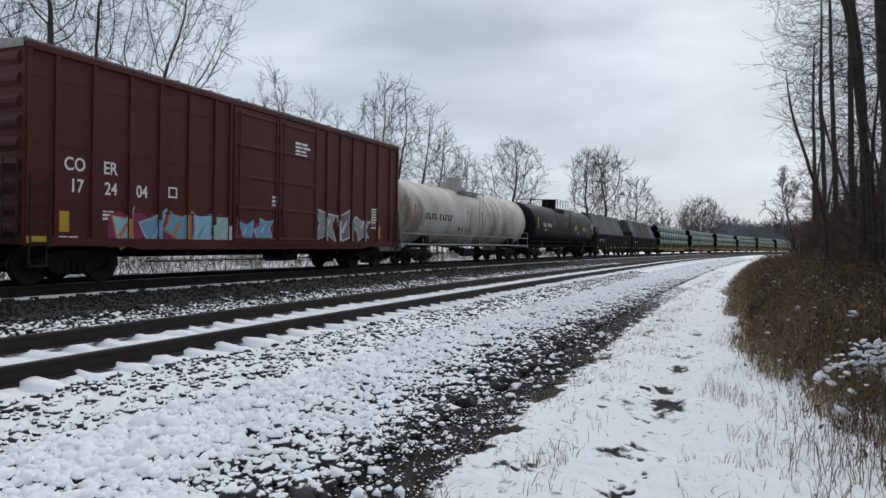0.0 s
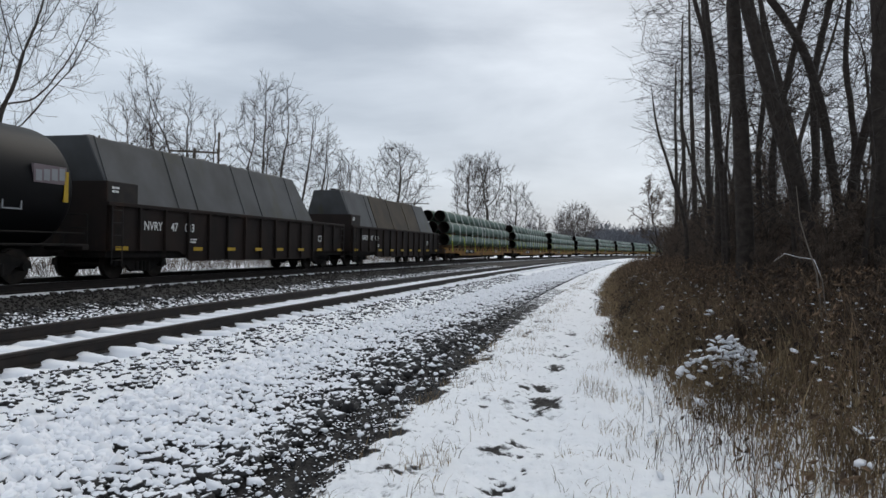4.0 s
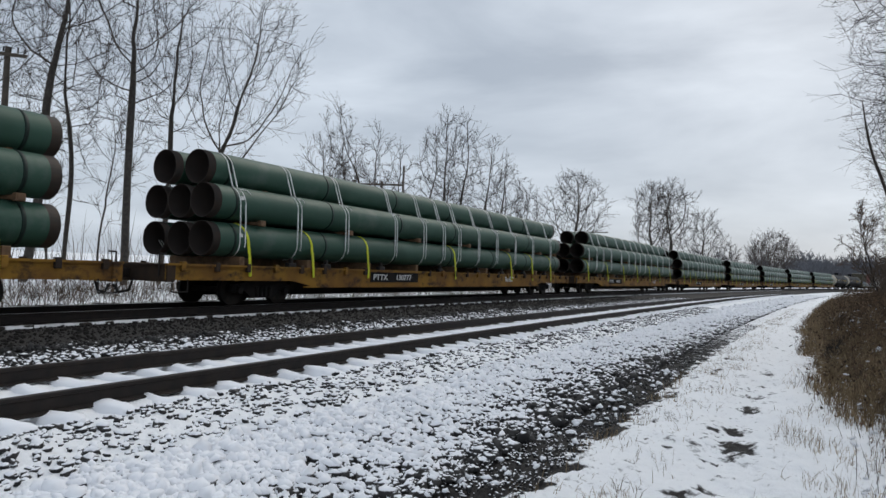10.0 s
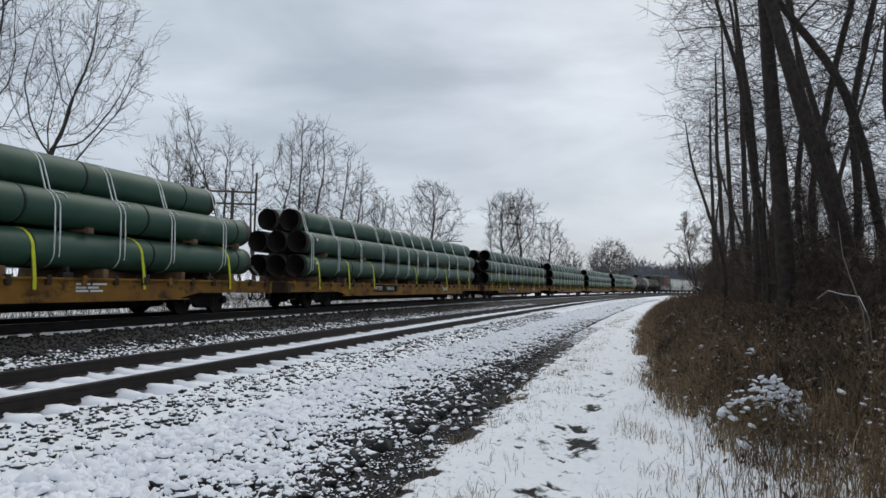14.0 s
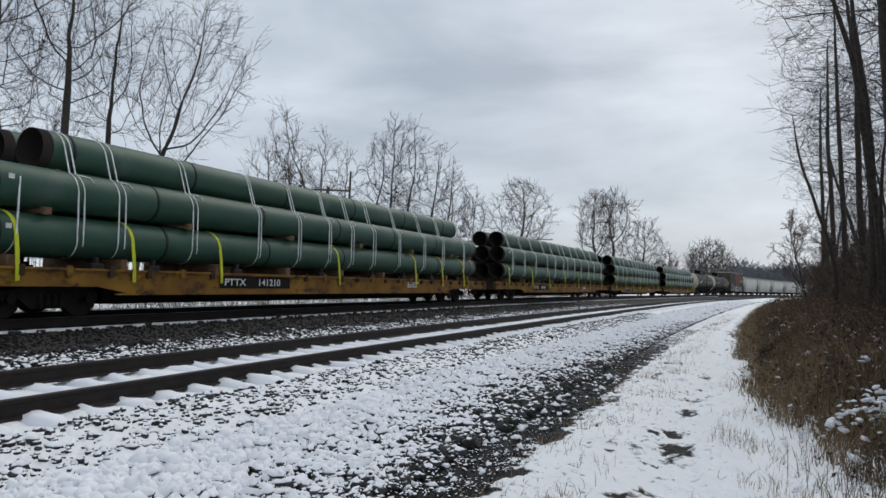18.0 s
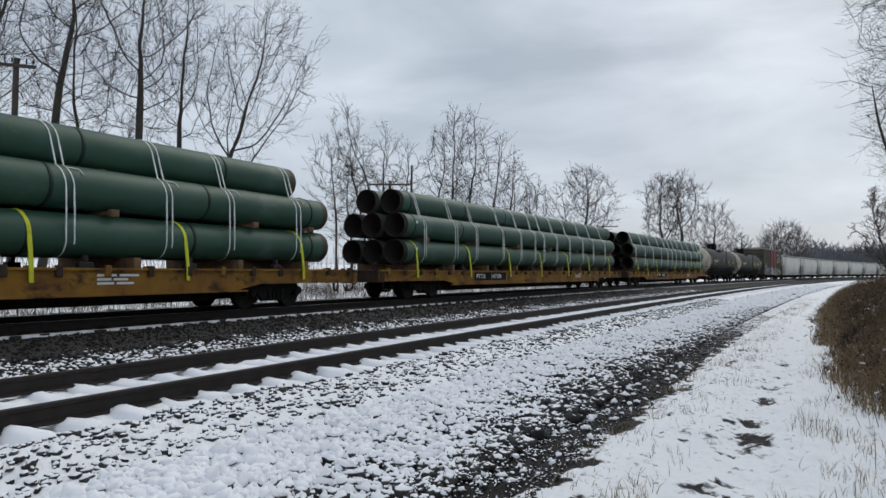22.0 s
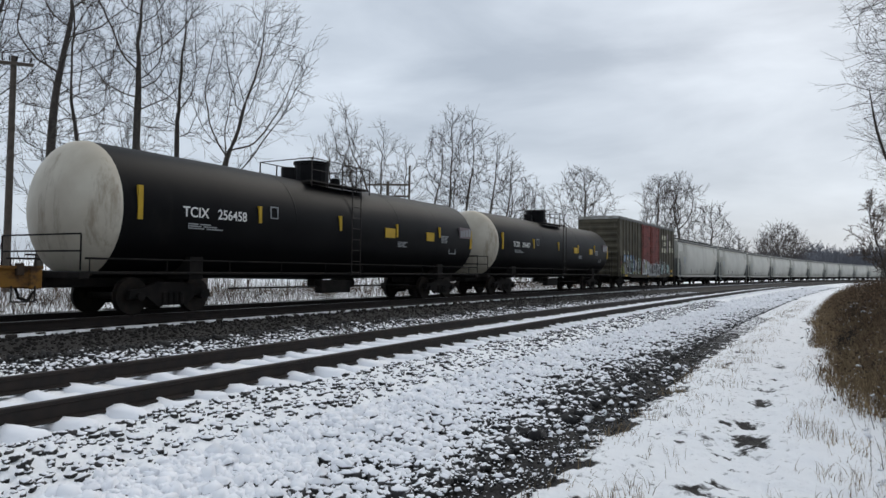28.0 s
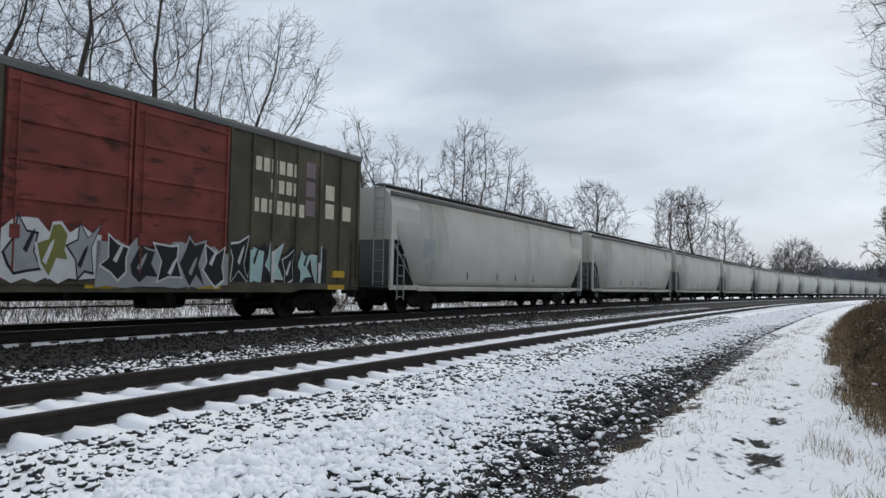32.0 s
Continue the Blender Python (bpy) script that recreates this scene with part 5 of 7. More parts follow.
# -- covered hopper --
def hopper():
    car = new("covered_hopper")
    L, W = 9.45, 1.50
    bm = bmesh.new()
    # bowed side sheets closed by sloping ends
    prof = [(-W + 0.3, 0.86), (-W + 0.08, 2.2), (-W + 0.1, 3.7), (-W + 0.18, 4.12), (-W + 0.46, 4.36), (W - 0.46, 4.36), (W - 0.18, 4.12), (W - 0.1, 3.7), (W - 0.08, 2.2), (W - 0.3, 0.86)]
    prism(bm, prof, -7.75, 7.75)
    part("body", bm, M_HOPPER, car)
    for sy in (-1, 1):
        bm = bmesh.new()
        rows = []
        for i in range(13):
            z = 0.95 + (4.04 - 0.95) * i / 12
            half = 7.85 + min(1.0, (z - 0.95) / 1.8) * 1.3
            y = sy * (W + 0.04 - 0.17 * ((z - 2.45) / 1.55) ** 2)
            rows.append([bm.verts.new((x, y, z)) for x in (-half, -5, 0, 5, half)])
        for p, q in zip(rows, rows[1:]):
            for j in range(4):
                bm.faces.new((p[j], p[j + 1], q[j + 1], q[j]))
        bmesh.ops.recalc_face_normals(bm, faces=bm.faces)
        bmesh.ops.solidify(bm, geom=list(bm.faces), thickness=0.02)
        part("side_sheet", bm, M_HOPPER, car, "", True)
    for d in (-1, 1):
        bm = bmesh.new()
        prism(bm, [(-W, 2.55), (-W, 3.7), (-W + 0.12, 4.12), (-W + 0.42, 4.36), (W - 0.42, 4.36), (W - 0.12, 4.12), (W, 3.7), (W, 2.55)], min(d * 7.7, d * L), max(d * 7.7, d * L))
        part("end_top", bm, M_HOPPER, car)
        bm = bmesh.new()
        a = [(d * 7.72, y, 0.9) for y in (-W + 0.1, W - 0.1)] + [(d * (L - 0.12), y, 2.6) for y in (W - 0.1, -W + 0.1)]
        b = [(p[0] - d * 0.1, p[1], p[2]) for p in a]
        va, vb = [bm.verts.new(p) for p in a], [bm.verts.new(p) for p in b]
        bm.faces.new(va)
        bm.faces.new(vb[::-1])
        for i in range(4):
            bm.faces.new((va[i], va[(i + 1) % 4], vb[(i + 1) % 4], vb[i]))
        bmesh.ops.recalc_face_normals(bm, faces=bm.faces)
        part("slope_sheet", bm, M_HOPPER_END, car)
        for sy in (-1, 1):
            bm = bmesh.new()
            panel(bm, [(d * (L - 0.16), 0.95), (d * (L - 0.16), 2.56), (d * (L - 0.02), 2.56), (d * (L - 0.02), 0.95)], sy * (W - 0.09), sy * W)
            panel(bm, [(d * 7.7, 0.84), (d * 7.7, 1.0), (d * L, 1.0), (d * L, 0.84)], sy * (W - 0.1), sy * W)
            part("corner_post", bm, M_HOPPER, car)
            ladder(car, d * (L - 0.55) - 0.2, sy * (W + 0.03), 0.5, 2.6, 0.4, 0.36, M_HOPPER_END)
            # black sheet behind the side's end cutout, painting in the shade of the opening
            bm = bmesh.new()
            panel(bm, [(d * 7.72, 0.94), (d * 7.72, 2.9), (d * 9.0, 2.9), (d * 9.0, 0.94)], sy * (W - 0.16), sy * (W - 0.12))
            part("end_opening_shade", bm, M_UNDER, car)
        ladder(car, d * (L + 0.03), -1.2, 1.0, 4.4, 0.42, 0.36, M_HOPPER_END, along=False)
        bm = bmesh.new()
        box(bm, min(d * 7.6, d * L), max(d * 7.6, d * L), -1.45, 1.45, 0.84, 0.92)
        box(bm, min(d * 6.9, d * L), max(d * 6.9, d * L), -0.35, 0.35, 0.55, 0.84)
        part("end_platform", bm, M_UNDER, car)
        coupler(car, d * (L - 0.05), d)
        truck(car, d * 6.9)
    for sy in (-1, 1):
        bm = bmesh.new()
        box(bm, -7.8, 7.8, min(sy * (W - 0.02), sy * (W + 0.05)), max(sy * (W - 0.02), sy * (W + 0.05)), 0.80, 0.97, 0.012)
        part("side_sill", bm, M_HOPPER, car)
        bm = bmesh.new()
        box(bm, -L, L, min(sy * (W - 0.10), sy * (W + 0.02)), max(sy * (W - 0.10), sy * (W + 0.02)), 4.06, 4.2, 0.02)
        part("eave_rail", bm, M_ROOF, car)
    for x in (-3.9, 0.0, 3.9):
        bm = bmesh.new()
        v = [bm.verts.new((x + a * 1.75, b * 1.35, 0.88)) for a, b in ((-1, -1), (1, -1), (1, 1), (-1, 1))] + [bm.verts.new((x + a * 0.7, b * 0.6, 0.30)) for a, b in ((-1, -1), (1, -1), (1, 1), (-1, 1))]
        for i in range(4):
            bm.faces.new((v[i], v[(i + 1) % 4], v[4 + (i + 1) % 4], v[4 + i]))
        bm.faces.new(v[4:])
        bm.faces.new(v[3::-1])
        bmesh.ops.recalc_face_normals(bm, faces=bm.faces)
        part("discharge_gate", bm, M_UNDER, car)
    bm = bmesh.new()
    box(bm, -6.9, 6.9, -0.35, 0.35, 0.5, 0.84, 0.02)
    part("centre_sill", bm, M_UNDER, car)
    bm = bmesh.new()
    box(bm, -8.6, 8.6, -0.42, 0.42, 4.36, 4.48, 0.02)
    part("hatch_trough", bm, M_HOPPER_END, car)
    for sy in (-1, 1):
        bm = bmesh.new()
        box(bm, -L, L, sy * 0.95 - 0.25, sy * 0.95 + 0.25, 4.42, 4.46)
        x = -L
        while x <= L:
            rod(bm, (x, sy * 1.2, 4.3), (x, sy * 1.2, 4.46), 0.02, 5)
            x += 1.8
        part("running_board", bm, M_ROOF, car)
    bm = bmesh.new()
    for x in (-4.2, -1.5, 0.4, 2.4):
        box(bm, x, x + 0.05, -W - 0.045, -W - 0.03, 1.25, 1.55)
    part("tie_down_mark", bm, M_DARK, car)
    bm = bmesh.new()
    box(bm, -7.5, -6.6, -W - 0.04, -W - 0.03, 2.0, 2.7)
    part("grey_panel", bm, M_HOPPER_END, car)
    bars(car, -7.3, 1.75, 0.8, 0.05, 5, M_HOPPER_END, -W - 0.036)
    return tagged(car, "pale grey covered grain hopper car with plain sides", "hopper car", "cars of the freight train")


# -- coil car --
def coil_car(front):
    car = new("coil_car")
    L, W = 8.2, 1.42
    for sy in (-1, 1):
        bm = bmesh.new()
        panel(bm, [(-L, 2.1), (-L, 0.80), (-5.0, 0.80), (-4.4, 0.48), (4.4, 0.48), (5.0, 0.80), (L, 0.80), (L, 2.1)], sy * (W - 0.03), sy * W)
        box(bm, -L, L, min(sy * (W - 0.05), sy * (W + 0.08)), max(sy * (W - 0.05), sy * (W + 0.08)), 2.03, 2.14, 0.01)
        part("side_wall", bm, M_COIL, car)
        for i in range(15):
            x = -L + 0.15 + i * (2 * L - 0.3) / 14
            bm = bmesh.new()
            box(bm, x - 0.05, x + 0.05, min(sy * W, sy * (W + 0.09)), max(sy * W, sy * (W + 0.09)), 0.82 if abs(x) > 4.9 else 0.52, 2.04, 0.01)
            part("post", bm, M_COIL, car)
    for d in (-1, 1):
        bm = bmesh.new()
        box(bm, min(d * L, d * (L - 0.06)), max(d * L, d * (L - 0.06)), -W, W, 0.78, 2.7 if d < 0 else 2.15, 0.01)
        part("end_wall", bm, M_COIL, car)
        coupler(car, d * L, d)
        truck(car, d * 6.3)
        ladder(car, d * (L - 0.3) - 0.2, -W - 0.1, 0.45, 2.0, 0.4, 0.34, M_DARK)
    bm = bmesh.new()
    box(bm, -L + 0.02, -L + 1.25, -W + 0.01, -W + 0.05, 2.14, 2.7, 0.01)
    part("end_panel", bm, M_DARK, car)
    bars(car, -L + 0.2, 2.5, 0.4, 0.06, 2, M_WHITE, -W + 0.008)
    bm = bmesh.new()
    box(bm, -L + 0.1, L - 0.1, -W + 0.1, W - 0.1, 0.62, 0.82)
    part("floor_pan", bm, M_UNDER, car)
    # sloped hoods
    spans = ((-7.9, -4.35, M_HOOD), (-4.32, 3.9, M_HOOD_OLIVE), (3.93, 6.3, M_HOOD)) if not front else ((-7.9, -4.0, M_HOOD), (-3.97, 0.2, M_HOOD), (0.23, 4.0, M_HOOD))
    top = 3.95
    for i, (a, b, m) in enumerate(spans):
        bm = bmesh.new()
        t0 = 0.0 if i else -1.0
        t1 = 0.0 if i < 2 else 0.75
        lo = [bm.verts.new(p) for p in ((a, -W + 0.02, 2.1), (b + t1, -W + 0.02, 2.1), (b + t1, W - 0.02, 2.1), (a, W - 0.02, 2.1))]
        hi = [bm.verts.new(p) for p in ((a + t0 * 0.3, -0.72, top), (b, -0.72, top), (b, 0.72, top), (a + t0 * 0.3, 0.72, top))]
        bm.faces.new(hi)
        bm.faces.new(lo[::-1])
        for j in range(4):
            bm.faces.new((lo[j], lo[(j + 1) % 4], hi[(j + 1) % 4], hi[j]))
        bmesh.ops.recalc_face_normals(bm, faces=bm.faces)
        bmesh.ops.bevel(bm, geom=list(bm.edges), offset=0.03, segments=1, affect="EDGES")
        h = part("hood", bm, m, car, "weathered sheet-steel coil hood")
        for x in (a + 0.6, (a + b) / 2, b - 0.6):
            bm = bmesh.new()
            box(bm, x - 0.12, x + 0.12, -0.14, 0.14, top - 0.03, top + 0.15, 0.03)
            rod(bm, (x, -0.3, top - 0.03), (x + 0.08, -0.3, top + 0.13), 0.03, 6)
            part("lifting_bracket", bm, M_DARK, h)
        x = a
        while x < b + 0.1:
            for sy in (-1, 1):
                bm = bmesh.new()
                v = [bm.verts.new(p) for p in ((x - 0.025, sy * (W), 2.11), (x + 0.025, sy * (W), 2.11), (x + 0.025, sy * 0.735, top + 0.01), (x - 0.025, sy * 0.735, top + 0.01), (x - 0.025, sy * (W - 0.06), 2.11), (x + 0.025, sy * (W - 0.06), 2.11), (x + 0.025, sy * 0.69, top - 0.01), (x - 0.025, sy * 0.69, top - 0.01))]
                for q in ((0, 1, 2, 3), (7, 6, 5, 4), (0, 3, 7, 4), (1, 5, 6, 2), (3, 2, 6, 7), (0, 4, 5, 1)):
                    bm.faces.new([v[j] for j in q])
                bmesh.ops.recalc_face_normals(bm, faces=bm.faces)
                part("hood_seam", bm, m, h)
            x += 2.9
    for x in (-7.95, -4.4, -2.4, -0.5, 1.2, 3.1, 5.0, 7.3):
        bm = bmesh.new()
        box(bm, x, x + 0.5, -W - 0.1, -W - 0.09, 0.82, 0.93)
        part("reflective_strip", bm, M_YEL, car)
    words("NVRY", -6.7, 1.42, 0.36, car, M_WHITE, -W - 0.012, squeeze=0.9)
    words("47", -5.45, 1.42, 0.36, car, M_WHITE, -W - 0.012, squeeze=0.95)
    words("051" if not front else "033", -4.75, 1.42, 0.36, car, M_WHITE, -W - 0.012, squeeze=0.95)
    bars(car, -4.6, 1.15, 0.7, 0.05, 2, M_WHITE, -W - 0.012)
    bm = bmesh.new()
    for q in ((5.25, 5.3, 1.25, 1.52), (5.55, 5.6, 1.25, 1.52), (5.25, 5.6, 1.25, 1.3), (5.25, 5.6, 1.47, 1.52)):
        box(bm, q[0], q[1], -W - 0.014, -W - 0.01, q[2], q[3])
    part("stencil", bm, M_WHITE, car)
    return tagged(car, "dark rusty coil car with weathered grey hoods", "coil car", "cars of the freight train")

# ---- trees ----


def tubes(branches, verts, faces):
    """Each branch: points, radii, sides; those of one length are drawn together."""
    groups = {}
    for pts, rad, k in branches:
        groups.setdefault((len(pts), k), []).append((pts, rad))
    for (n, k), items in groups.items():
        P = np.array([[tuple(q) for q in pts] for pts, _ in items], float)
        R = np.array([rad for _, rad in items], float)
        nxt, prv = np.concatenate([P[:, 1:], P[:, -1:]], 1), np.concatenate([P[:, :1], P[:, :-1]], 1)
        d = nxt - prv
        d /= np.linalg.norm(d, axis=2, keepdims=True) + 1e-9
        u = np.cross(d, np.array([0.31, 0.17, 0.93]))
        flat = np.linalg.norm(u, axis=2, keepdims=True) < 0.05
        u = np.where(flat, np.cross(d, np.array([1.0, 0, 0])), u)
        u /= np.linalg.norm(u, axis=2, keepdims=True) + 1e-9
        w = np.cross(d, u)
        a = 2 * math.pi * np.arange(k) / k
        V = P[:, :, None] + (u[:, :, None] * np.cos(a)[:, None] + w[:, :, None] * np.sin(a)[:, None]) * R[:, :, None, None]
        base = len(verts)
        verts.extend(V.reshape(-1, 3).tolist())
        q = np.arange(n - 1)[:, None] * k + np.arange(k)[None]
        r = np.arange(n - 1)[:, None] * k + (np.arange(k)[None] + 1) % k
        f = np.stack([q, r, r + k, q + k], -1).reshape(-1, 4)
        faces.extend((f[None] + base + (np.arange(len(items)) * n * k)[:, None, None]).reshape(-1, 4).tolist())


def grow(rnd, height, r0, lean=(0, 0), forks=9, spread=0.9, low=0.3, twig=1.0, depth=3, curl=0.0, bend=1.0, reach=1.0, slim=1.0):
    """Branches of a bare tree: lists by level."""
    levels = [[], [], [], []]

    def branch(p, d, length, r, level):
        n = (10, 6, 4, 3)[level]
        pts, rad = [p.copy()], [r]
        tip = r * (0.30, 0.35, 0.45, 0.5)[level]
        up = (0.05, 0.07, 0.05, 0.02)[level]
        wob = (0.045, 0.16, 0.22, 0.26)[level] * bend
        d = d.normalized()
        for i in range(n):
            d = (d + Vector((rnd.gauss(0, wob), rnd.gauss(0, wob), rnd.gauss(0, wob * 0.6) + up))).normalized()
            if level == 0 and curl:
                d = (d + Vector((0, 0, curl))).normalized()
            p = p + d * (length / n)
            pts.append(p.copy())
            rad.append(r + (tip - r) * (i + 1) / n)
        levels[level].append((pts, rad, (8, 5, 3, 3)[level]))
        if level >= depth:
            return
        count = (forks, max(5, int(4.6 * twig + 0.5)), int(4.4 * twig + 0.5))[level]
        start = (low, 0.22, 0.2)[level]
        for c in range(count):
            t = start + (1 - start) * (c + rnd.random()) / count
            i = min(int(t * n), n - 1)
            f = t * n - i
            q = pts[i].lerp(pts[i + 1], f)
            rr = (rad[i] + (rad[i + 1] - rad[i]) * f)
            ax = (pts[i + 1] - pts[i]).normalized()
            side = Vector((rnd.gauss(0, 1), rnd.gauss(0, 1), rnd.gauss(0, 0.35)))
            side = (side - ax * side.dot(ax)).normalized()
            tilt = spread * rnd.uniform(0.45, 1.0)
            nd = ax * math.cos(tilt) + side * math.sin(tilt)
            ln = length * ((0.52 * reach, 0.5, 0.45)[level]) * rnd.uniform(0.6, 1.15) * (1.1 - 0.5 * t)
            branch(q, nd, max(ln, 0.15), max(rr * rnd.uniform(0.34, 0.54) * (slim if level == 0 else 1.0), (0.016, 0.009, 0.006, 0.005)[level]), level + 1)

    branch(Vector((0, 0, -0.2)), Vector((lean[0], lean[1], 1)), height * 0.95, r0, 0)
    return levels


def tree(kind_name, x, y, z, seed, height, r0, bark, twigs, label, category="tree", thick=1.0, group="", **kw):
    rnd = random.Random(seed)
    lv = grow(rnd, height, r0, **kw)
    v, f = [], []
    tubes(lv[0], v, f)
    trunk = raw("trunk", v, f, bark, smooth=True)
    v, f = [], []
    tubes(lv[1], v, f)
    limbs = raw("limb_growth", v, f, bark, trunk, smooth=True)
    v, f = [], []
    for q in (2, 3):
        tubes([(p, [max(a * 1.0, 0.006) * thick for a in r], k) for p, r, k in lv[q]], v, f)
    tagged(raw("twig_growth", v, f, twigs, limbs), kind="stuff")
    trunk.name = kind_name
    trunk.matrix_basis = pose(x, y, z)
    return tagged(trunk, label, category, group)


def at_az(az, dist):
    return dist * math.sin(radians(az)), dist * math.cos(radians(az))


def gz(x, y):
    s, lat = line_place(x, y)
    return float(ground_z(s, lat)[0])


def crown_points(rs, n, low, top, wide, off=(0.0, 0.0), vase=0.6, shell=0.15):
    """Places that the branches reach for: an uneven egg from low to top, widest at the share vase of its height."""
    t = rs.rand(n) ** 0.85
    w = np.where(t < vase, np.sin(math.pi / 2 * np.clip(t / vase, 0.05, 1)) ** 0.8, np.cos(math.pi / 2 * np.clip((t - vase) / (1 - vase), 0, 1)) ** 0.55)
    a = rs.uniform(0, 2 * math.pi, n)
    w = wide * w * (1 + 0.22 * np.sin(2 * a + seed_wave(rs)) + 0.15 * np.sin(5 * a + 7 * t))
    q = np.where(rs.rand(n) < shell, rs.uniform(0.75, 1.0, n), rs.rand(n) ** 0.6) * w
    return np.stack([q * np.cos(a) + off[0] * t, q * np.sin(a) + off[1] * t, low + (top - low) * t], 1)


def seed_wave(rs):
    return rs.uniform(0, 6.3)


def colonise(rs, stem, goals, step, reach, kill, up=0.12, rounds=70):
    """Branches grow from the stem towards the goals, each goal drawing its nearest twig until it is reached."""
    P = np.zeros((12000, 3))
    m0 = len(stem)
    P[:m0] = stem
    par = [-1] + list(range(m0 - 1))
    kids = [1] * (m0 - 1) + [0]
    d = np.linalg.norm(goals[:, None] - P[None, :m0], axis=2)
    near, dist = d.argmin(1), d.min(1)
    live = np.ones(len(goals), bool)
    for it in range(rounds):
        m = live & (dist < reach)
        if not m.any():
            m = live & (dist < dist[live].min() * 1.15) if live.any() else m
            if not m.any():
                break
        idx = near[m]
        v = goals[m] - P[idx]
        v /= np.linalg.norm(v, axis=1)[:, None] + 1e-9
        u, inv = np.unique(idx, return_inverse=True)
        acc = np.zeros((len(u), 3))
        np.add.at(acc, inv.ravel(), v)
        full = np.array([kids[i] for i in u])
        ok = full < 3
        u, acc, full = u[ok], acc[ok], full[ok]
        if not len(u) or m0 + len(u) > 11900:
            break
        acc /= np.linalg.norm(acc, axis=1)[:, None] + 1e-9
        back = P[u] - P[np.maximum([par[i] for i in u], 0)]
        back /= np.linalg.norm(back, axis=1)[:, None] + 1e-9
        acc += np.where(full == 0, 0.75, 0.25)[:, None] * back + rs.randn(len(u), 3) * 0.13 + np.array([0, 0, up])
        acc /= np.linalg.norm(acc, axis=1)[:, None]
        N = P[u] + acc * step * rs.uniform(0.8, 1.2, (len(u), 1))
        fresh = np.arange(m0, m0 + len(u))
        P[fresh] = N
        m0 += len(u)
        for i in u:
            par.append(int(i))
            kids.append(0)
            kids[i] += 1
        dd = np.linalg.norm(goals[:, None] - N[None], axis=2)
        b = dd.min(1)
        near = np.where(b < dist, fresh[dd.argmin(1)], near)
        dist = np.minimum(b, dist)
        live &= dist > kill
        # a goal whose nearest twig is full looks no further
        live &= ~((np.array(kids)[near] > 2) & (dist > reach * 0.9))
    return P[:m0], np.array(par)


def bare_tree(x, y, z, seed, stem, goals, r0, bark, twigs, label, group, step=0.4, reach=3.0, kill=0.5, tip=0.007, thick=1.0, up=0.12, spray=2, twig=0.9, limb=0.035, category="tree", kind_name="bare_tree"):
    """A tree whose crown fills its goals: trunk, limbs and twigs."""
    rs = np.random.RandomState(seed)
    P, par = colonise(rs, stem, goals, step, reach, kill, up)
    n = len(P)
    tips, child = np.zeros(n), [[] for _ in range(n)]
    for i in range(n - 1, -1, -1):
        tips[i] = max(tips[i], 1.0)
        if par[i] >= 0:
            tips[par[i]] += tips[i]
            child[par[i]].append(i)
    e = math.log(r0 / tip) / math.log(max(tips[0], 3))
    rad = tip * tips ** e
    chains, todo = [], [(-1, 0)]
    while todo:
        a, i = todo.pop()
        run = [a, i] if a >= 0 else [i]
        while child[run[-1]]:
            c = sorted(child[run[-1]], key=lambda q: -tips[q])
            todo += [(run[-1], q) for q in c[1:]]
            run.append(c[0])
        chains.append(run)
    sets = ([], [], [])
    for k, run in enumerate(chains):
        pts = [Vector(P[q]) for q in run]
        rr = [float(rad[q]) for q in run]
        if k:
            rr[0] = rr[1]
        r1 = rr[0]
        level = 0 if k == 0 else (1 if r1 > limb else 2)
        if level == 2 and len(pts) > 3:
            keep_at = list(range(0, len(pts) - 1, 2)) + [len(pts) - 1]
            pts, rr = [pts[q] for q in keep_at], [rr[q] for q in keep_at]
        sets[level].append((pts, [max(q, tip) * (thick if level == 2 else 1.0) for q in rr], 8 if level == 0 else 5 if r1 > limb * 2 else 3))
        # sprays of fine shoots along the outer parts
        for q in run[1:]:
            if tips[q] > 7 or q == 0:
                continue
            a = P[q] - P[par[q]]
            a = a / (np.linalg.norm(a) + 1e-9)
            for _ in range(spray if tips[q] < 3 else 1):
                b = a + rs.randn(3) * 0.5 + np.array([0, 0, 0.15])
                b /= np.linalg.norm(b)
                l = twig * rs.uniform(0.5, 1.3)
                c = [P[q]]
                for m in range(3):
                    b = b + rs.randn(3) * 0.13 + np.array([0, 0, 0.06])
                    b /= np.linalg.norm(b)
                    c.append(c[-1] + b * l / 3)
                sets[2].append(([Vector(w) for w in c], [tip * thick * w for w in (0.9, 0.8, 0.65, 0.45)], 3))
                for m in (1, 2):
                    g = b + rs.randn(3) * 0.6
                    g /= np.linalg.norm(g)
                    sets[2].append(([Vector(c[m]), Vector(c[m] + g * l * rs.uniform(0.25, 0.5))], [tip * thick * 0.7, tip * thick * 0.4], 3))
    v, f = [], []
    tubes(sets[0], v, f)
    trunk = raw("trunk", v, f, bark, smooth=True)
    v, f = [], []
    tubes(sets[1] or sets[2][:1], v, f)
    limbs = raw("limb_growth", v, f, bark, trunk, smooth=True)
    v, f = [], []
    tubes(sets[2], v, f)
    tagged(raw("twig_growth", v, f, twigs, limbs), kind="stuff")
    trunk.name = kind_name
    trunk.matrix_basis = pose(x, y, z)
    return tagged(trunk, label, category, group)


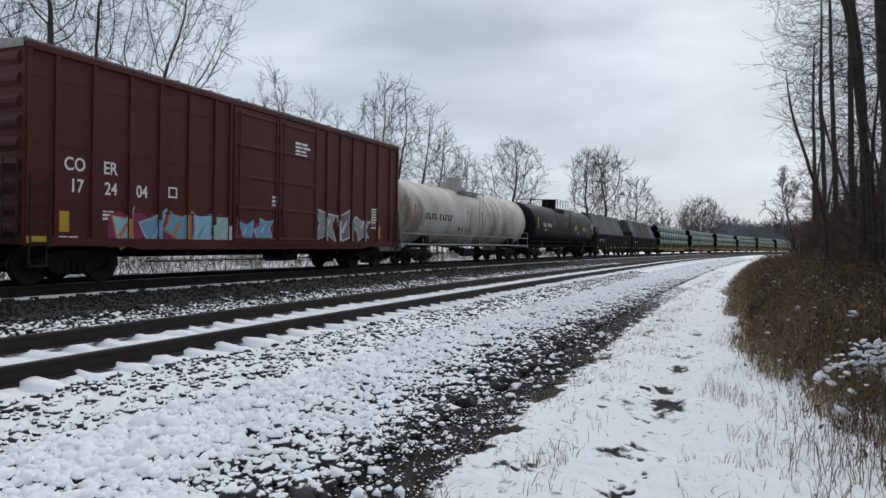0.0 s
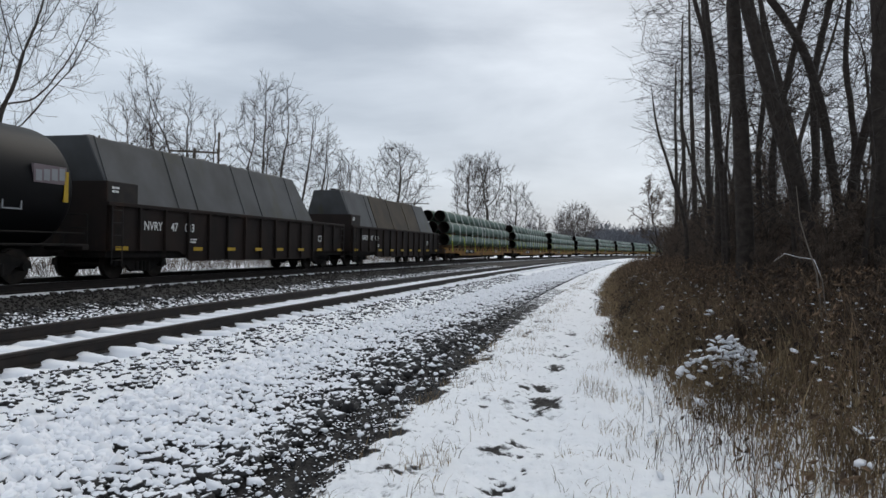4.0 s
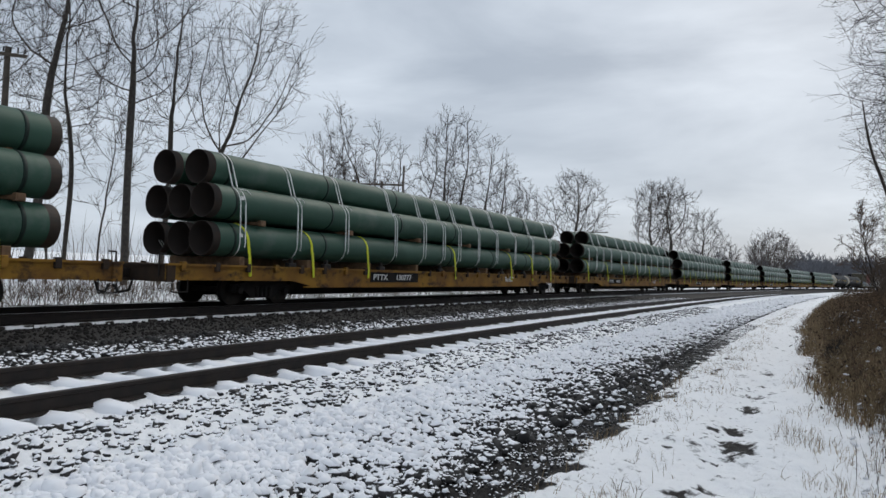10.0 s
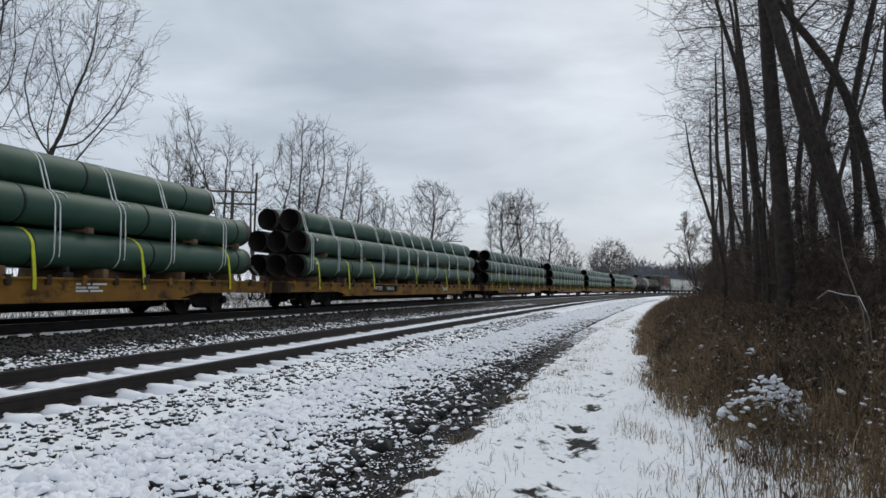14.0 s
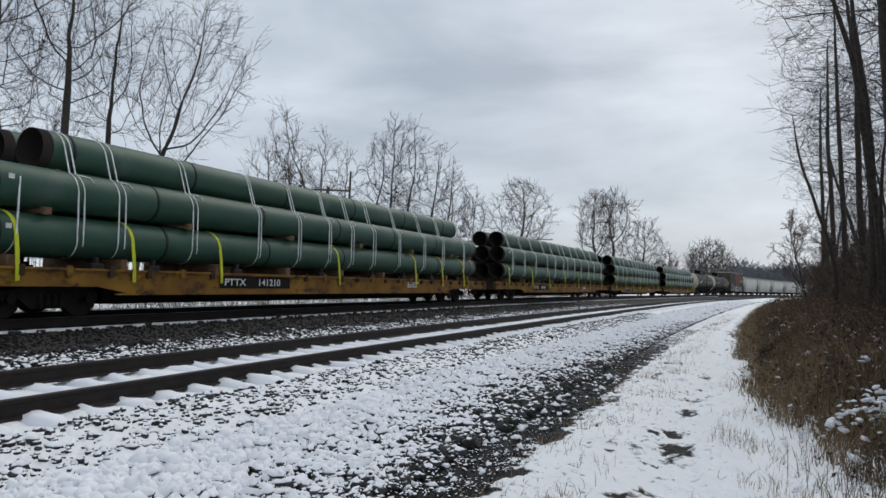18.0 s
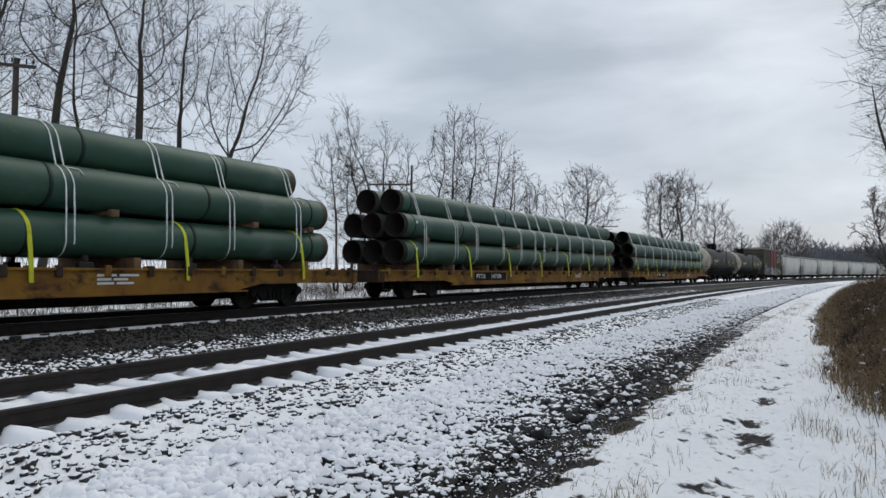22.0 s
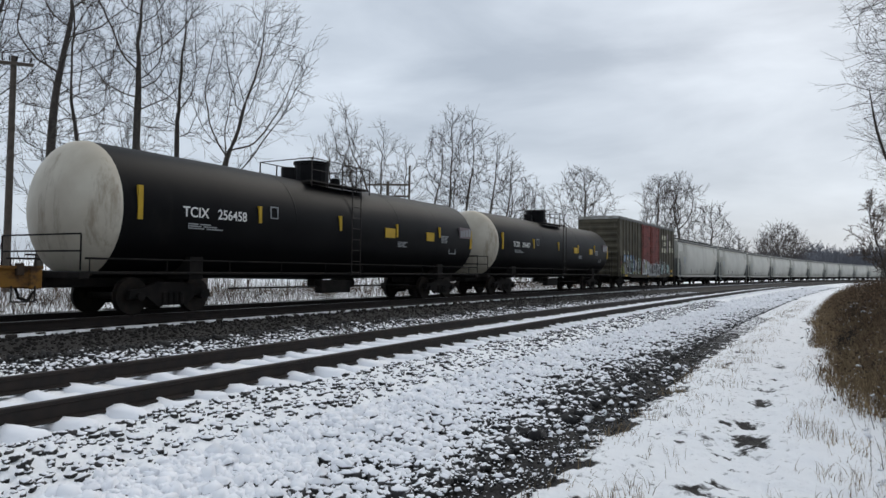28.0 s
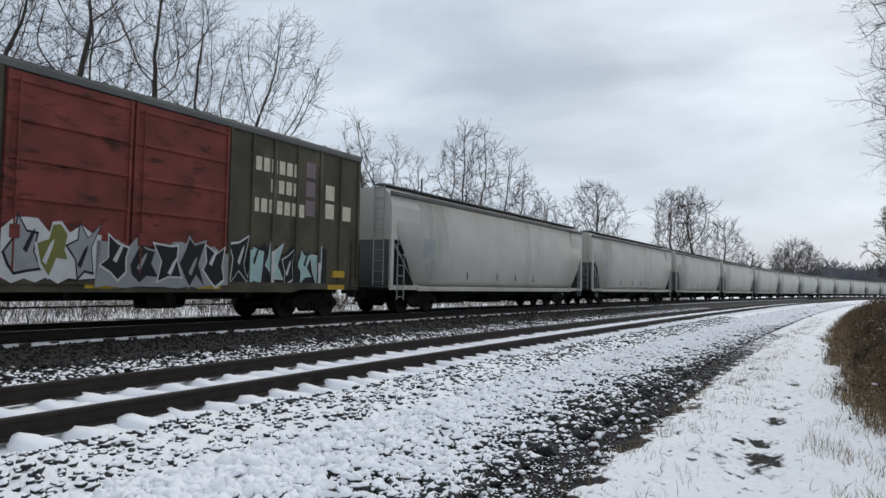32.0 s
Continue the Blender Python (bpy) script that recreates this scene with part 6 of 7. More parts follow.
def stem_line(rs, height, lean=(0.0, 0.0), sway=0.12, step=0.5):
    n = max(3, int(height / step))
    t = np.linspace(0, 1, n)
    a, b = rs.uniform(0, 6.3, 2)
    w = sway * height * 0.12
    return np.stack([lean[0] * height * t ** 1.3 + w * (np.sin(3.5 * t + a) - math.sin(a)), lean[1] * height * t ** 1.3 + w * (np.sin(4.2 * t + b) - math.sin(b)), -0.25 + (height + 0.25) * t], 1)


def crowned(az, dist, seed, top, low, wide, r0, label, group, n=420, fork=0.5, lean=(0, 0), off=(0, 0), vase=0.55, bark=None, twigs=None, **kw):
    """A tree at a bearing: top and low in metres above the eye's ground, lean and off across the view and along it."""
    rs = np.random.RandomState(seed + 900)
    x, y = at_az(az, dist)
    z = gz(x, y)
    ca, sa = math.cos(radians(az)), math.sin(radians(az))
    turn = lambda q: (q[0] * ca + q[1] * sa, -q[0] * sa + q[1] * ca)
    h = top - z
    stem = stem_line(rs, h * fork, turn(lean), 0.25)
    o = turn(off)
    goals = crown_points(rs, n, low - z, h, wide, (0, 0), vase)
    t = np.clip((goals[:, 2] - h * fork * 0.6) / (h * (1 - fork * 0.6)), 0, 1)
    goals[:, 0] += stem[-1, 0] * np.clip(goals[:, 2] / (h * fork), 0, 1.15) + o[0] * t
    goals[:, 1] += stem[-1, 1] * np.clip(goals[:, 2] / (h * fork), 0, 1.15) + o[1] * t
    return bare_tree(x, y, z, seed, stem, goals, r0, bark or M_BARK, twigs or M_TWIG, label, group, **kw)


BEHIND = "tall bare tree beyond the railway, dark against the sky"
for az, dist, seed, top, low, wide, r, lean, off, fork, n in (
        (-46.0, 36, 8, 16.0, 4.5, 3.0, 0.17, (0, 0), (0, 0), 0.5, 420), (-42.0, 34, 7, 15.5, 4.5, 2.8, 0.17, (0.05, 0), (0, 0), 0.5, 420), (-39.2, 33, 1, 15.5, 4.0, 2.6, 0.16, (-0.05, 0), (0.3, 0), 0.5, 450),
        (-36.3, 32, 2, 16.2, 4.5, 2.5, 0.17, (0.12, 0), (0.5, 0), 0.52, 480), (-33.7, 34, 3, 13.5, 4.0, 1.7, 0.10, (-0.08, 0), (-0.4, 0), 0.5, 260),
        (-29.7, 32, 4, 16.8, 4.8, 2.5, 0.16, (0.02, 0), (0, 0), 0.5, 520), (-27.3, 34, 5, 15.3, 5.0, 1.9, 0.12, (0.04, 0), (0.1, 0), 0.5, 380), (-24.6, 33, 6, 13.6, 5.0, 2.6, 0.14, (0.07, 0), (1.5, 0), 0.42, 520),
        (-31.6, 38, 9, 9.0, 2.0, 1.5, 0.05, (0.1, 0), (0, 0), 0.4, 160), (-34.8, 31, 10, 7.0, 1.5, 1.3, 0.05, (-0.1, 0), (0, 0), 0.4, 140)):
    crowned(az, dist, seed, top, low, wide, r, BEHIND, "trees beyond the railway", int(n * 1.3), fork, lean, off, 0.6, step=0.36, reach=3.0, kill=0.55, tip=0.0095, up=0.14, spray=2, twig=1.0)
THICKET = "slender bare tree in a thicket beyond the railway"
for az, seed, el, wide, lean, off, low in (
        (-14.6, 30, 10.2, 1.9, (-0.1, 0), (-0.4, 0), 3.0), (-12.2, 21, 10.8, 1.5, (-0.12, 0), (-0.3, 0), 3.0), (-9.2, 22, 13.2, 1.8, (-0.33, 0), (-1.2, 0), 4.0), (-10.9, 23, 11.6, 1.5, (-0.05, 0), (0, 0), 3.5),
        (-8.2, 24, 10.2, 1.5, (-0.1, 0), (0, 0), 3.5), (-7.0, 29, 11.2, 1.5, (0.08, 0), (0, 0), 3.5), (-5.7, 25, 13.0, 1.7, (0.0, 0), (0, 0), 4.0), (-3.8, 26, 12.6, 1.8, (0.02, 0), (0, 0), 4.0), (-2.4, 27, 11.0, 1.6, (0.06, 0), (0.2, 0), 3.5), (-1.1, 28, 9.3, 1.6, (0.08, 0), (0.2, 0), 2.0), (-0.4, 130, 7.6, 1.5, (0.05, 0), (0, 0), 1.0), (-13.4, 131, 8.4, 1.6, (-0.05, 0), (0, 0), 1.0), (-4.8, 132, 8.4, 1.6, (0, 0), (0, 0), 1.0)):
    crowned(az, 57, seed, 1.37 + 57 * math.tan(radians(el)), low, wide, 0.095, THICKET, "thicket beyond the railway", 200, 0.6, lean, off, 0.55, step=0.45, reach=2.6, kill=0.6, tip=0.015, up=0.3, spray=2, twig=1.1)
ROUND = "bare round-crowned tree standing beyond the railway line"
for az, dist, seed, el, low, wide, n, vase, r in ((1.6, 88, 31, 6.8, 2.0, 2.5, 280, 0.5, 0.12), (5.6, 86, 32, 8.3, 3.5, 3.3, 620, 0.5, 0.2), (11.6, 96, 33, 7.3, 3.0, 3.4, 420, 0.6, 0.2), (13.4, 98, 34, 7.5, 3.0, 3.0, 380, 0.6, 0.18), (15.4, 100, 35, 5.2, 1.5, 2.6, 320, 0.5, 0.14), (17.4, 170, 38, 2.9, 1.0, 2.2, 160, 0.5, 0.12)):
    crowned(az, dist, seed, 1.37 + dist * math.tan(radians(el)), low, wide, r, ROUND, "trees along the line", n, 0.4, (0, 0), (0, 0), vase, step=0.5, reach=3.2, kill=0.6, tip=0.022 if dist < 120 else 0.035, up=0.25, spray=2, twig=1.3)
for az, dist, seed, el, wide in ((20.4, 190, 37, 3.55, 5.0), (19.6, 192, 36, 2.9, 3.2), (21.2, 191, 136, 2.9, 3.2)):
    crowned(az, dist, seed, 1.37 + dist * math.tan(radians(el)), 2.5, wide, 0.25, "round grey bare tree far off beside the line", "far trees", 420, 0.3, (0, 0), (0, 0), 0.5, M_TWIG_HAZE, M_TWIG_HAZE, step=0.8, reach=4.0, kill=0.9, tip=0.04, up=0.3, spray=2, twig=2.2)

# the woods on the near side: single trees by the path, then the depth of the wood
WOOD = "bare woodland tree with a dark trunk behind the weeds"


def wood_tree(way, dist, seed, r0, n=300, wide=2.4, more=6.0, **kw):
    """A tall trunk through bearings and elevations at one distance, with a crown about its upper part."""
    rs = np.random.RandomState(seed)
    pts = [np.array([*at_az(a, dist), 1.37 + dist * math.tan(radians(e))]) for a, e in way]
    x, y = pts[0][0], pts[0][1]
    z = gz(x, y)
    base = pts[0] * 1.0
    base[2] = z - 0.25
    up = pts[-1] - pts[-2]
    pts = [base] + pts + [pts[-1] + up / np.linalg.norm(up) * more]
    seg = np.concatenate([[0], np.cumsum([np.linalg.norm(b - a) for a, b in zip(pts, pts[1:])])])
    u = np.arange(0, seg[-1], 0.45)
    P = np.stack([np.interp(u, seg, [q[k] for q in pts]) for k in range(3)], 1)
    for _ in range(2):
        P[1:-1] = 0.25 * P[:-2] + 0.5 * P[1:-1] + 0.25 * P[2:]
    P[1:] += np.cumsum(rs.randn(len(P) - 1, 3) * 0.012, 0) * np.array([1, 1, 0])
    P -= np.array([x, y, z])
    t = 0.14 + 0.86 * rs.rand(n) ** 0.8
    i = np.clip((t * len(P)).astype(int), 0, len(P) - 1)
    a, w = rs.uniform(0, 6.3, n), wide * np.sqrt(rs.rand(n)) * np.clip(0.45 + t, 0, 1.2)
    goals = P[i] + np.stack([w * np.cos(a), w * np.sin(a), w * rs.uniform(0.2, 1.0, n)], 1)
    return bare_tree(x, y, z, seed, P, goals, r0, M_BARK_DARK, M_TWIG, WOOD, "woodland trees", step=0.35, reach=2.2, kill=0.5, tip=0.0058, up=0.12, spray=1, twig=0.75, limb=0.03, **kw)


wood_tree([(33.2, 0.7), (32.9, 5.9), (32.3, 12.3), (31.7, 20.5)], 15.5, 51, 0.175, 330)
wood_tree([(37.6, 0.3), (36.5, 4.9), (34.5, 12.1), (33.2, 16.3), (32.2, 20.4)], 15.0, 52, 0.165, 320)
wood_tree([(39.8, 1.9), (38.1, 10.9), (36.5, 15.5), (34.0, 19.0)], 16.5, 53, 0.10, 260)
wood_tree([(42.2, 1.5), (41.4, 11.4), (41.0, 19.0)], 14.0, 61, 0.165, 320)
wood_tree([(39.9, 2.3), (40.9, 9.1), (42.1, 14.3)], 17.0, 54, 0.10, 240)
wood_tree([(29.0, 1.6), (27.6, 6.5), (26.5, 9.6), (26.0, 12.8)], 27.0, 58, 0.075, 200, 1.0, 0.5)
wood_tree([(31.3, 2.5), (30.8, 12.4), (29.6, 20.9)], 21.0, 55, 0.11, 330, 1.7, 1.5)
wood_tree([(31.9, 2.4), (31.0, 10.3), (30.0, 16.7), (28.8, 20.2)], 19.5, 56, 0.10, 300, 1.7, 1.5)
wood_tree([(35.3, 2.4), (35.0, 7.9), (36.5, 15.5), (37.5, 19.6)], 19.0, 57, 0.09, 260)
wood_tree([(38.0, 2.0), (37.9, 6.4), (37.4, 13.0), (38.4, 17.6)], 20.0, 59, 0.10, 260)
wood_tree([(34.2, 2.0), (33.8, 8.0), (34.3, 14.0), (33.6, 19.0)], 23.0, 60, 0.09, 260)
wood_tree([(44.6, 2.0), (44.2, 9.0), (44.8, 16.0)], 15.0, 62, 0.13, 260)
wood_tree([(40.6, 2.0), (40.2, 8.0), (39.2, 14.0), (39.4, 18.0)], 22.0, 63, 0.09, 240)
wood_tree([(30.6, 2.0), (30.2, 9.0), (30.0, 15.0), (29.4, 19.0)], 30.0, 64, 0.12, 330, 2.4, 3.0)
wood_tree([(29.6, 2.0), (29.3, 7.0), (29.0, 12.0), (28.8, 16.0)], 40.0, 65, 0.14, 330, 2.8, 4.0)
wood_tree([(28.9, 2.0), (28.7, 6.0), (28.4, 10.0), (28.3, 14.0)], 52.0, 66, 0.16, 330, 3.0, 4.0)
wood_tree([(28.2, 1.5), (28.1, 5.0), (27.9, 9.0), (27.8, 12.0)], 68.0, 67, 0.18, 330, 3.4, 4.0)
wood_tree([(32.0, 2.0), (31.6, 6.0), (31.9, 10.0)], 17.0, 68, 0.05, 180, 1.6, 1.0)
wood_tree([(36.4, 2.0), (36.0, 6.0), (35.2, 10.0)], 14.5, 69, 0.045, 160, 1.5, 1.0)
wood_tree([(41.0, 2.0), (41.6, 6.0), (41.2, 11.0)], 13.5, 70, 0.045, 160, 1.5, 1.0)


def wood_depth():
    rnd = random.Random(77)
    protos = []
    for i in range(7):
        rs = np.random.RandomState(700 + i)
        h = rnd.uniform(14, 19)
        stem = stem_line(rs, h * 0.8, (rnd.uniform(-0.15, 0.15), rnd.uniform(-0.15, 0.15)), 0.5)
        t = 0.12 + 0.88 * rs.rand(230)
        k = np.clip((t * len(stem)).astype(int), 0, len(stem) - 1)
        a, w = rs.uniform(0, 6.3, 230), 2.3 * np.sqrt(rs.rand(230))
        goals = stem[k] + np.stack([w * np.cos(a), w * np.sin(a), w * rs.uniform(0.2, 1.2, 230)], 1)
        protos.append(bare_tree(0, 0, -50, 710 + i, stem, goals, rnd.uniform(0.08, 0.14), M_BARK_DARK, M_TWIG, WOOD, "woodland trees", step=0.45, reach=2.4, kill=0.6, tip=0.008, spray=1, twig=0.8, limb=0.035))
    n = 0
    while n < 88:
        # trees at s below 0 are unseen, added to block low sky light
        s, lat = rnd.uniform(-25, 150), -rnd.uniform(11.5, 34)
        if s < 12 and lat > -13 or (s > 0 and s < 16 and lat > -16):
            continue
        x, y = on_line(s, lat)
        if 0 < math.degrees(math.atan2(x, y)) < 28.9:
            continue
        m = pose(float(x), float(y), gz(float(x), float(y)), 0, 0, rnd.uniform(0, 360))
        if n < 7:
            protos[n].matrix_basis = m
        else:
            copy_thing(protos[n % 7], m)
        n += 1


wood_depth()


# low leafless shrubs that fill the foot of the wood
def shrubs():
    rnd = random.Random(88)
    protos = []
    for i in range(5):
        protos.append(tree("shrub", 0, 0, -50, 300 + i, rnd.uniform(3.2, 5.4), 0.035, M_BARK_DARK, M_SHRUB, "tangled leafless shrub at the foot of the wood", "shrub", group="woodland shrubs", forks=22, low=0.02, spread=1.0, twig=1.5, bend=1.5, reach=0.95, thick=1.3))
    n = 0
    while n < 165:
        az, d = rnd.uniform(28.5, 47), rnd.uniform(12.5, 48) if n > 40 else rnd.uniform(12.0, 22)
        if n > 130:
            az, d = rnd.uniform(29.5, 46), rnd.uniform(19, 50)
        elif n > 95:
            az, d = rnd.uniform(27.3, 30), rnd.uniform(30, 90)
        x, y = at_az(az, d)
        s, lat = line_place(x, y)
        if lat[0] > -9.2 and n <= 95 or lat[0] > -8.0:
            continue
        m = pose(x, y, gz(x, y) - 0.05, 0, 0, rnd.uniform(0, 360)) @ Matrix.Scale(rnd.uniform(0.7, 1.1) * (min(1.0, 0.45 + 0.11 * (-8.6 - lat[0])) if n <= 95 else 1.4), 4)
        if n < 5:
            protos[n].matrix_basis = m
        else:
            copy_thing(protos[n % 5], m)
        n += 1


shrubs()


def twiggy_weeds():
    rnd = random.Random(91)
    protos = [tree("weed_bush", 0, 0, -50, 320 + i, rnd.uniform(0.9, 1.3), 0.008, M_SHRUB if i % 2 else M_TWIG, M_SHRUB if i % 2 else M_TWIG, "twiggy withered bush standing in the weeds", "bush", group="bushes in the weeds", forks=16, low=0.05, spread=0.9, twig=1.3, bend=1.6, reach=1.0, thick=0.5) for i in range(4)]
    n = 0
    while n < 70:
        s, lat = rnd.uniform(4.5, 26), rnd.uniform(-10.8, -6.9)
        hh = float(hedge(np.array([lat]), np.array([s]))[0])
        if hh < 0.25:
            continue
        x, y = (float(q) for q in on_line(s, lat))
        m = pose(x, y, gz(x, y), 0, 0, rnd.uniform(0, 360)) @ Matrix.Scale(rnd.uniform(0.55, 1.15) * (0.35 + 0.65 * hh), 4)
        if n < 4:
            protos[n].matrix_basis = m
        else:
            copy_thing(protos[n % 4], m)
        n += 1


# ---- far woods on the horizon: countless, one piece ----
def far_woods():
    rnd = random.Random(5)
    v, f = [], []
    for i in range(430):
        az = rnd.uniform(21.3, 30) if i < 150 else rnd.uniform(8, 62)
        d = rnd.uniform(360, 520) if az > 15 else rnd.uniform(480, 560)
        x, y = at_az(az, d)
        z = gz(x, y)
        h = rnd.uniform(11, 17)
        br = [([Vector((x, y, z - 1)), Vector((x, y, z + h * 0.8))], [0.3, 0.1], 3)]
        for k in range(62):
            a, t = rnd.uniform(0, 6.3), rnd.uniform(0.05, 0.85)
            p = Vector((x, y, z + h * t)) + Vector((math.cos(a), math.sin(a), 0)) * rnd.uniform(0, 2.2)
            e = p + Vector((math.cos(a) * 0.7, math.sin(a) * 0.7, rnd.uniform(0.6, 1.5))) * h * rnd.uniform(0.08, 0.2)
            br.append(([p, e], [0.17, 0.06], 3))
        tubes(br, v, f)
    # haze of the distance is painted in as a pale bluish grey
    ob = raw("far_woods", v, f, mat("haze_painted_woods", (0.12, 0.125, 0.14), 0.95, 0, (0.15, 0.152, 0.17), 0.2, 0.5))
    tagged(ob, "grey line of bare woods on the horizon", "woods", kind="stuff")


far_woods()


# ---- poles ----
def pole(az, dist, h, arm, twin):
    x, y = at_az(az, dist)
    z = gz(x, y)
    bm = bmesh.new()
    rod(bm, (0, 0, -0.3), (0, 0, h), 0.14, 10, True, 0.10)
    p = link("utility_pole", bm, M_POLE)
    p.matrix_basis = pose(x, y, z, 0, 0, -az - 12)
    bm = bmesh.new()
    for k, dz in enumerate((0.25, 1.05) if twin else (0.3,)):
        box(bm, -arm * 0.5, arm * 0.5, -0.16, -0.05, h - dz - 0.06, h - dz + 0.06, 0.01)
        part("crossarm", bm, M_POLE, p)
        bm = bmesh.new()
    bm.free()
    for k in range(6):
        bm = bmesh.new()
        xx = -arm * 0.45 + arm * 0.9 * k / 5
        rod(bm, (xx, -0.1, h - 0.2), (xx, -0.1, h - 0.02), 0.03, 6)
        part("insulator", bm, M_DARK, p)
    if twin:
        bm = bmesh.new()
        rod(bm, (arm * 0.47, 0.05, -0.3), (arm * 0.47, 0.05, h + 1.1), 0.07, 8)
        part("stay_post", bm, M_POLE, p)
        bm = bmesh.new()
        rod(bm, (-arm * 0.3, -0.12, h - 0.3), (-0.05, -0.12, h - 1.7), 0.03, 6)
        rod(bm, (arm * 0.3, -0.12, h - 0.3), (0.05, -0.12, h - 1.7), 0.03, 6)
        part("brace", bm, M_POLE, p)
    tagged(p, "weathered wooden utility pole with crossarms beyond the train", "utility pole")


pole(-10.35, 48, 7.1, 3.2, True)
pole(7.1, 105, 7.8, 4.6, False)
pole(-37.9, 30, 8.7, 1.3, False)


# ---- ballast stones, countless ----
def stones(name, n, s0, s1, l0, l1, size, falloff, cover, seed, material, label, sink=0.25):
    rs = np.random.RandomState(seed)
    g = (1 + 5 ** 0.5) / 2
    ico = np.array([(-1, g, 0), (1, g, 0), (-1, -g, 0), (1, -g, 0), (0, -1, g), (0, 1, g), (0, -1, -g), (0, 1, -g), (g, 0, -1), (g, 0, 1), (-g, 0, -1), (-g, 0, 1)]) / math.sqrt(1 + g * g)
    tri = np.array([(0, 11, 5), (0, 5, 1), (0, 1, 7), (0, 7, 10), (0, 10, 11), (1, 5, 9), (5, 11, 4), (11, 10, 2), (10, 7, 6), (7, 1, 8), (3, 9, 4), (3, 4, 2), (3, 2, 6), (3, 6, 8), (3, 8, 9), (4, 9, 5), (2, 4, 11), (6, 2, 10), (8, 6, 7), (9, 8, 1)])
    tri = tri[ico[tri].mean(1)[:, 2] > -0.55]   # no undersides
    u = rs.rand(n)
    s = s0 + (s1 - s0) * (np.exp(u * falloff) - 1) / (math.exp(falloff) - 1)
    lat = l0 + (l1 - l0) * rs.rand(n)
    x, y = on_line(s, lat)
    z = ground_z(s, lat) + (lat < 4.6) * (0.018 * lumps(x, y, 0.5, 1) + 0.03 * lumps(x, y, 2.2, 2)) + 0.02 * np.clip((lat + 2.5) / 0.8, 0, 1) * (lat < -0.5)
    r = size * np.clip(rs.lognormal(0, 0.32, n), 0.45, 2.2)
    sc = r[:, None] * np.stack([rs.uniform(0.75, 1.35, n), rs.uniform(0.75, 1.35, n), rs.uniform(0.7, 1.2, n)], 1)
    a, b = rs.uniform(0, 2 * math.pi, n), rs.uniform(-0.45, 0.45, n)
    v = ico[None] * (1 + 0.26 * rs.randn(n, 12, 1)) * sc[:, None]
    ca, sa, cb, sb = np.cos(a)[:, None], np.sin(a)[:, None], np.cos(b)[:, None], np.sin(b)[:, None]
    vx, vy, vz = v[..., 0], v[..., 1] * cb - v[..., 2] * sb, v[..., 1] * sb + v[..., 2] * cb
    vx, vy = vx * ca - vy * sa, vx * sa + vy * ca
    vv = np.stack([vx + x[:, None], vy + y[:, None], vz + (z + r * (0.5 - sink))[:, None]], -1).reshape(-1, 3)
    ff = (tri[None] + 12 * np.arange(n)[:, None, None]).reshape(-1, 3)
    me = bpy.data.meshes.new(name)
    me.vertices.add(len(vv))
    me.vertices.foreach_set("co", vv.ravel())
    me.loops.add(ff.size)
    me.loops.foreach_set("vertex_index", ff.ravel())
    me.polygons.add(len(ff))
    me.polygons.foreach_set("loop_start", np.arange(0, ff.size, 3))
    me.update(calc_edges=True)
    at = me.attributes.new("cover", "FLOAT", "POINT")
    cv = np.interp(lat + 0.3 * lumps(x, y, 1.1, 9), [c[0] for c in cover], [c[1] for c in cover]) + rs.randn(n) * 0.07 + 0.2 * lumps(x, y, 0.3, 19) * (lat < 0) + (0.22 * np.clip((9 - s) / 4, 0, 1) + 0.3 * np.clip((s - 12) / 14, 0, 1)) * (lat < -2)
    at.data.foreach_set("value", np.repeat(cv, 12).astype(np.float32))
    me.materials.append(material)
    me.shade_smooth()
    tagged(new(name, me), label, "ballast", kind="stuff")


stones("ballast_stones", 42000, -3, 42, -4.15, -2.0, 0.033, 2.4, [(-4.2, -0.6), (-3.6, -0.36), (-3.2, -0.04), (-2.8, 0.12), (-2.4, 0.26), (-2.0, 0.42)], 3, M_STONE, "crushed ballast stones capped with fresh snow", 0.10)
stones("ballast_stones", 7500, -3, 42, -2.6, -0.5, 0.028, 2.2, [(-2.5, 0.08), (-1.6, -0.1), (-0.5, -0.2)], 13, M_STONE, "dark ballast stones poking through the snow by the rail", 0.42)
stones("ballast_stones", 9000, 36, 120, -4.1, -1.6, 0.055, 1.2, [(-4.2, -0.25), (-3.4, 0.0), (-2.6, 0.2), (-1.6, 0.4)], 23, M_STONE, "snow-dusted ballast stones far along the track", 0.35)
stones("ballast_stones", 9000, -3, 30, -4.75, -3.8, 0.013, 1.9, [(-4.8, -0.6), (-3.9, -0.4)], 14, M_STONE, "fine dark gravel beside the path", 0.3)
stones("ballast_stones", 300, 0, 14, -4.6, -3.7, 0.030, 1.0, [(-4.8, 0.35), (-3.9, 0.25)], 15, M_STONE, "scattered snow-capped stones on dark gravel", 0.3)
stones("ballast_stones", 15000, -4, 60, 2.3, 4.9, 0.034, 1.3, [(2.3, 0.06), (3.3, -0.06), (4.1, -0.3), (4.8, -0.7)], 4, M_STONE, "dark ballast stones dusted with snow between the tracks", 0.15)
stones("ballast_stones", 13000, -4, 50, 4.3, 6.95, 0.022, 1.2, [(5.2, -0.9), (7.0, -1.2)], 6, M_STONE_BARE, "dark bare ballast stones beside the far track")


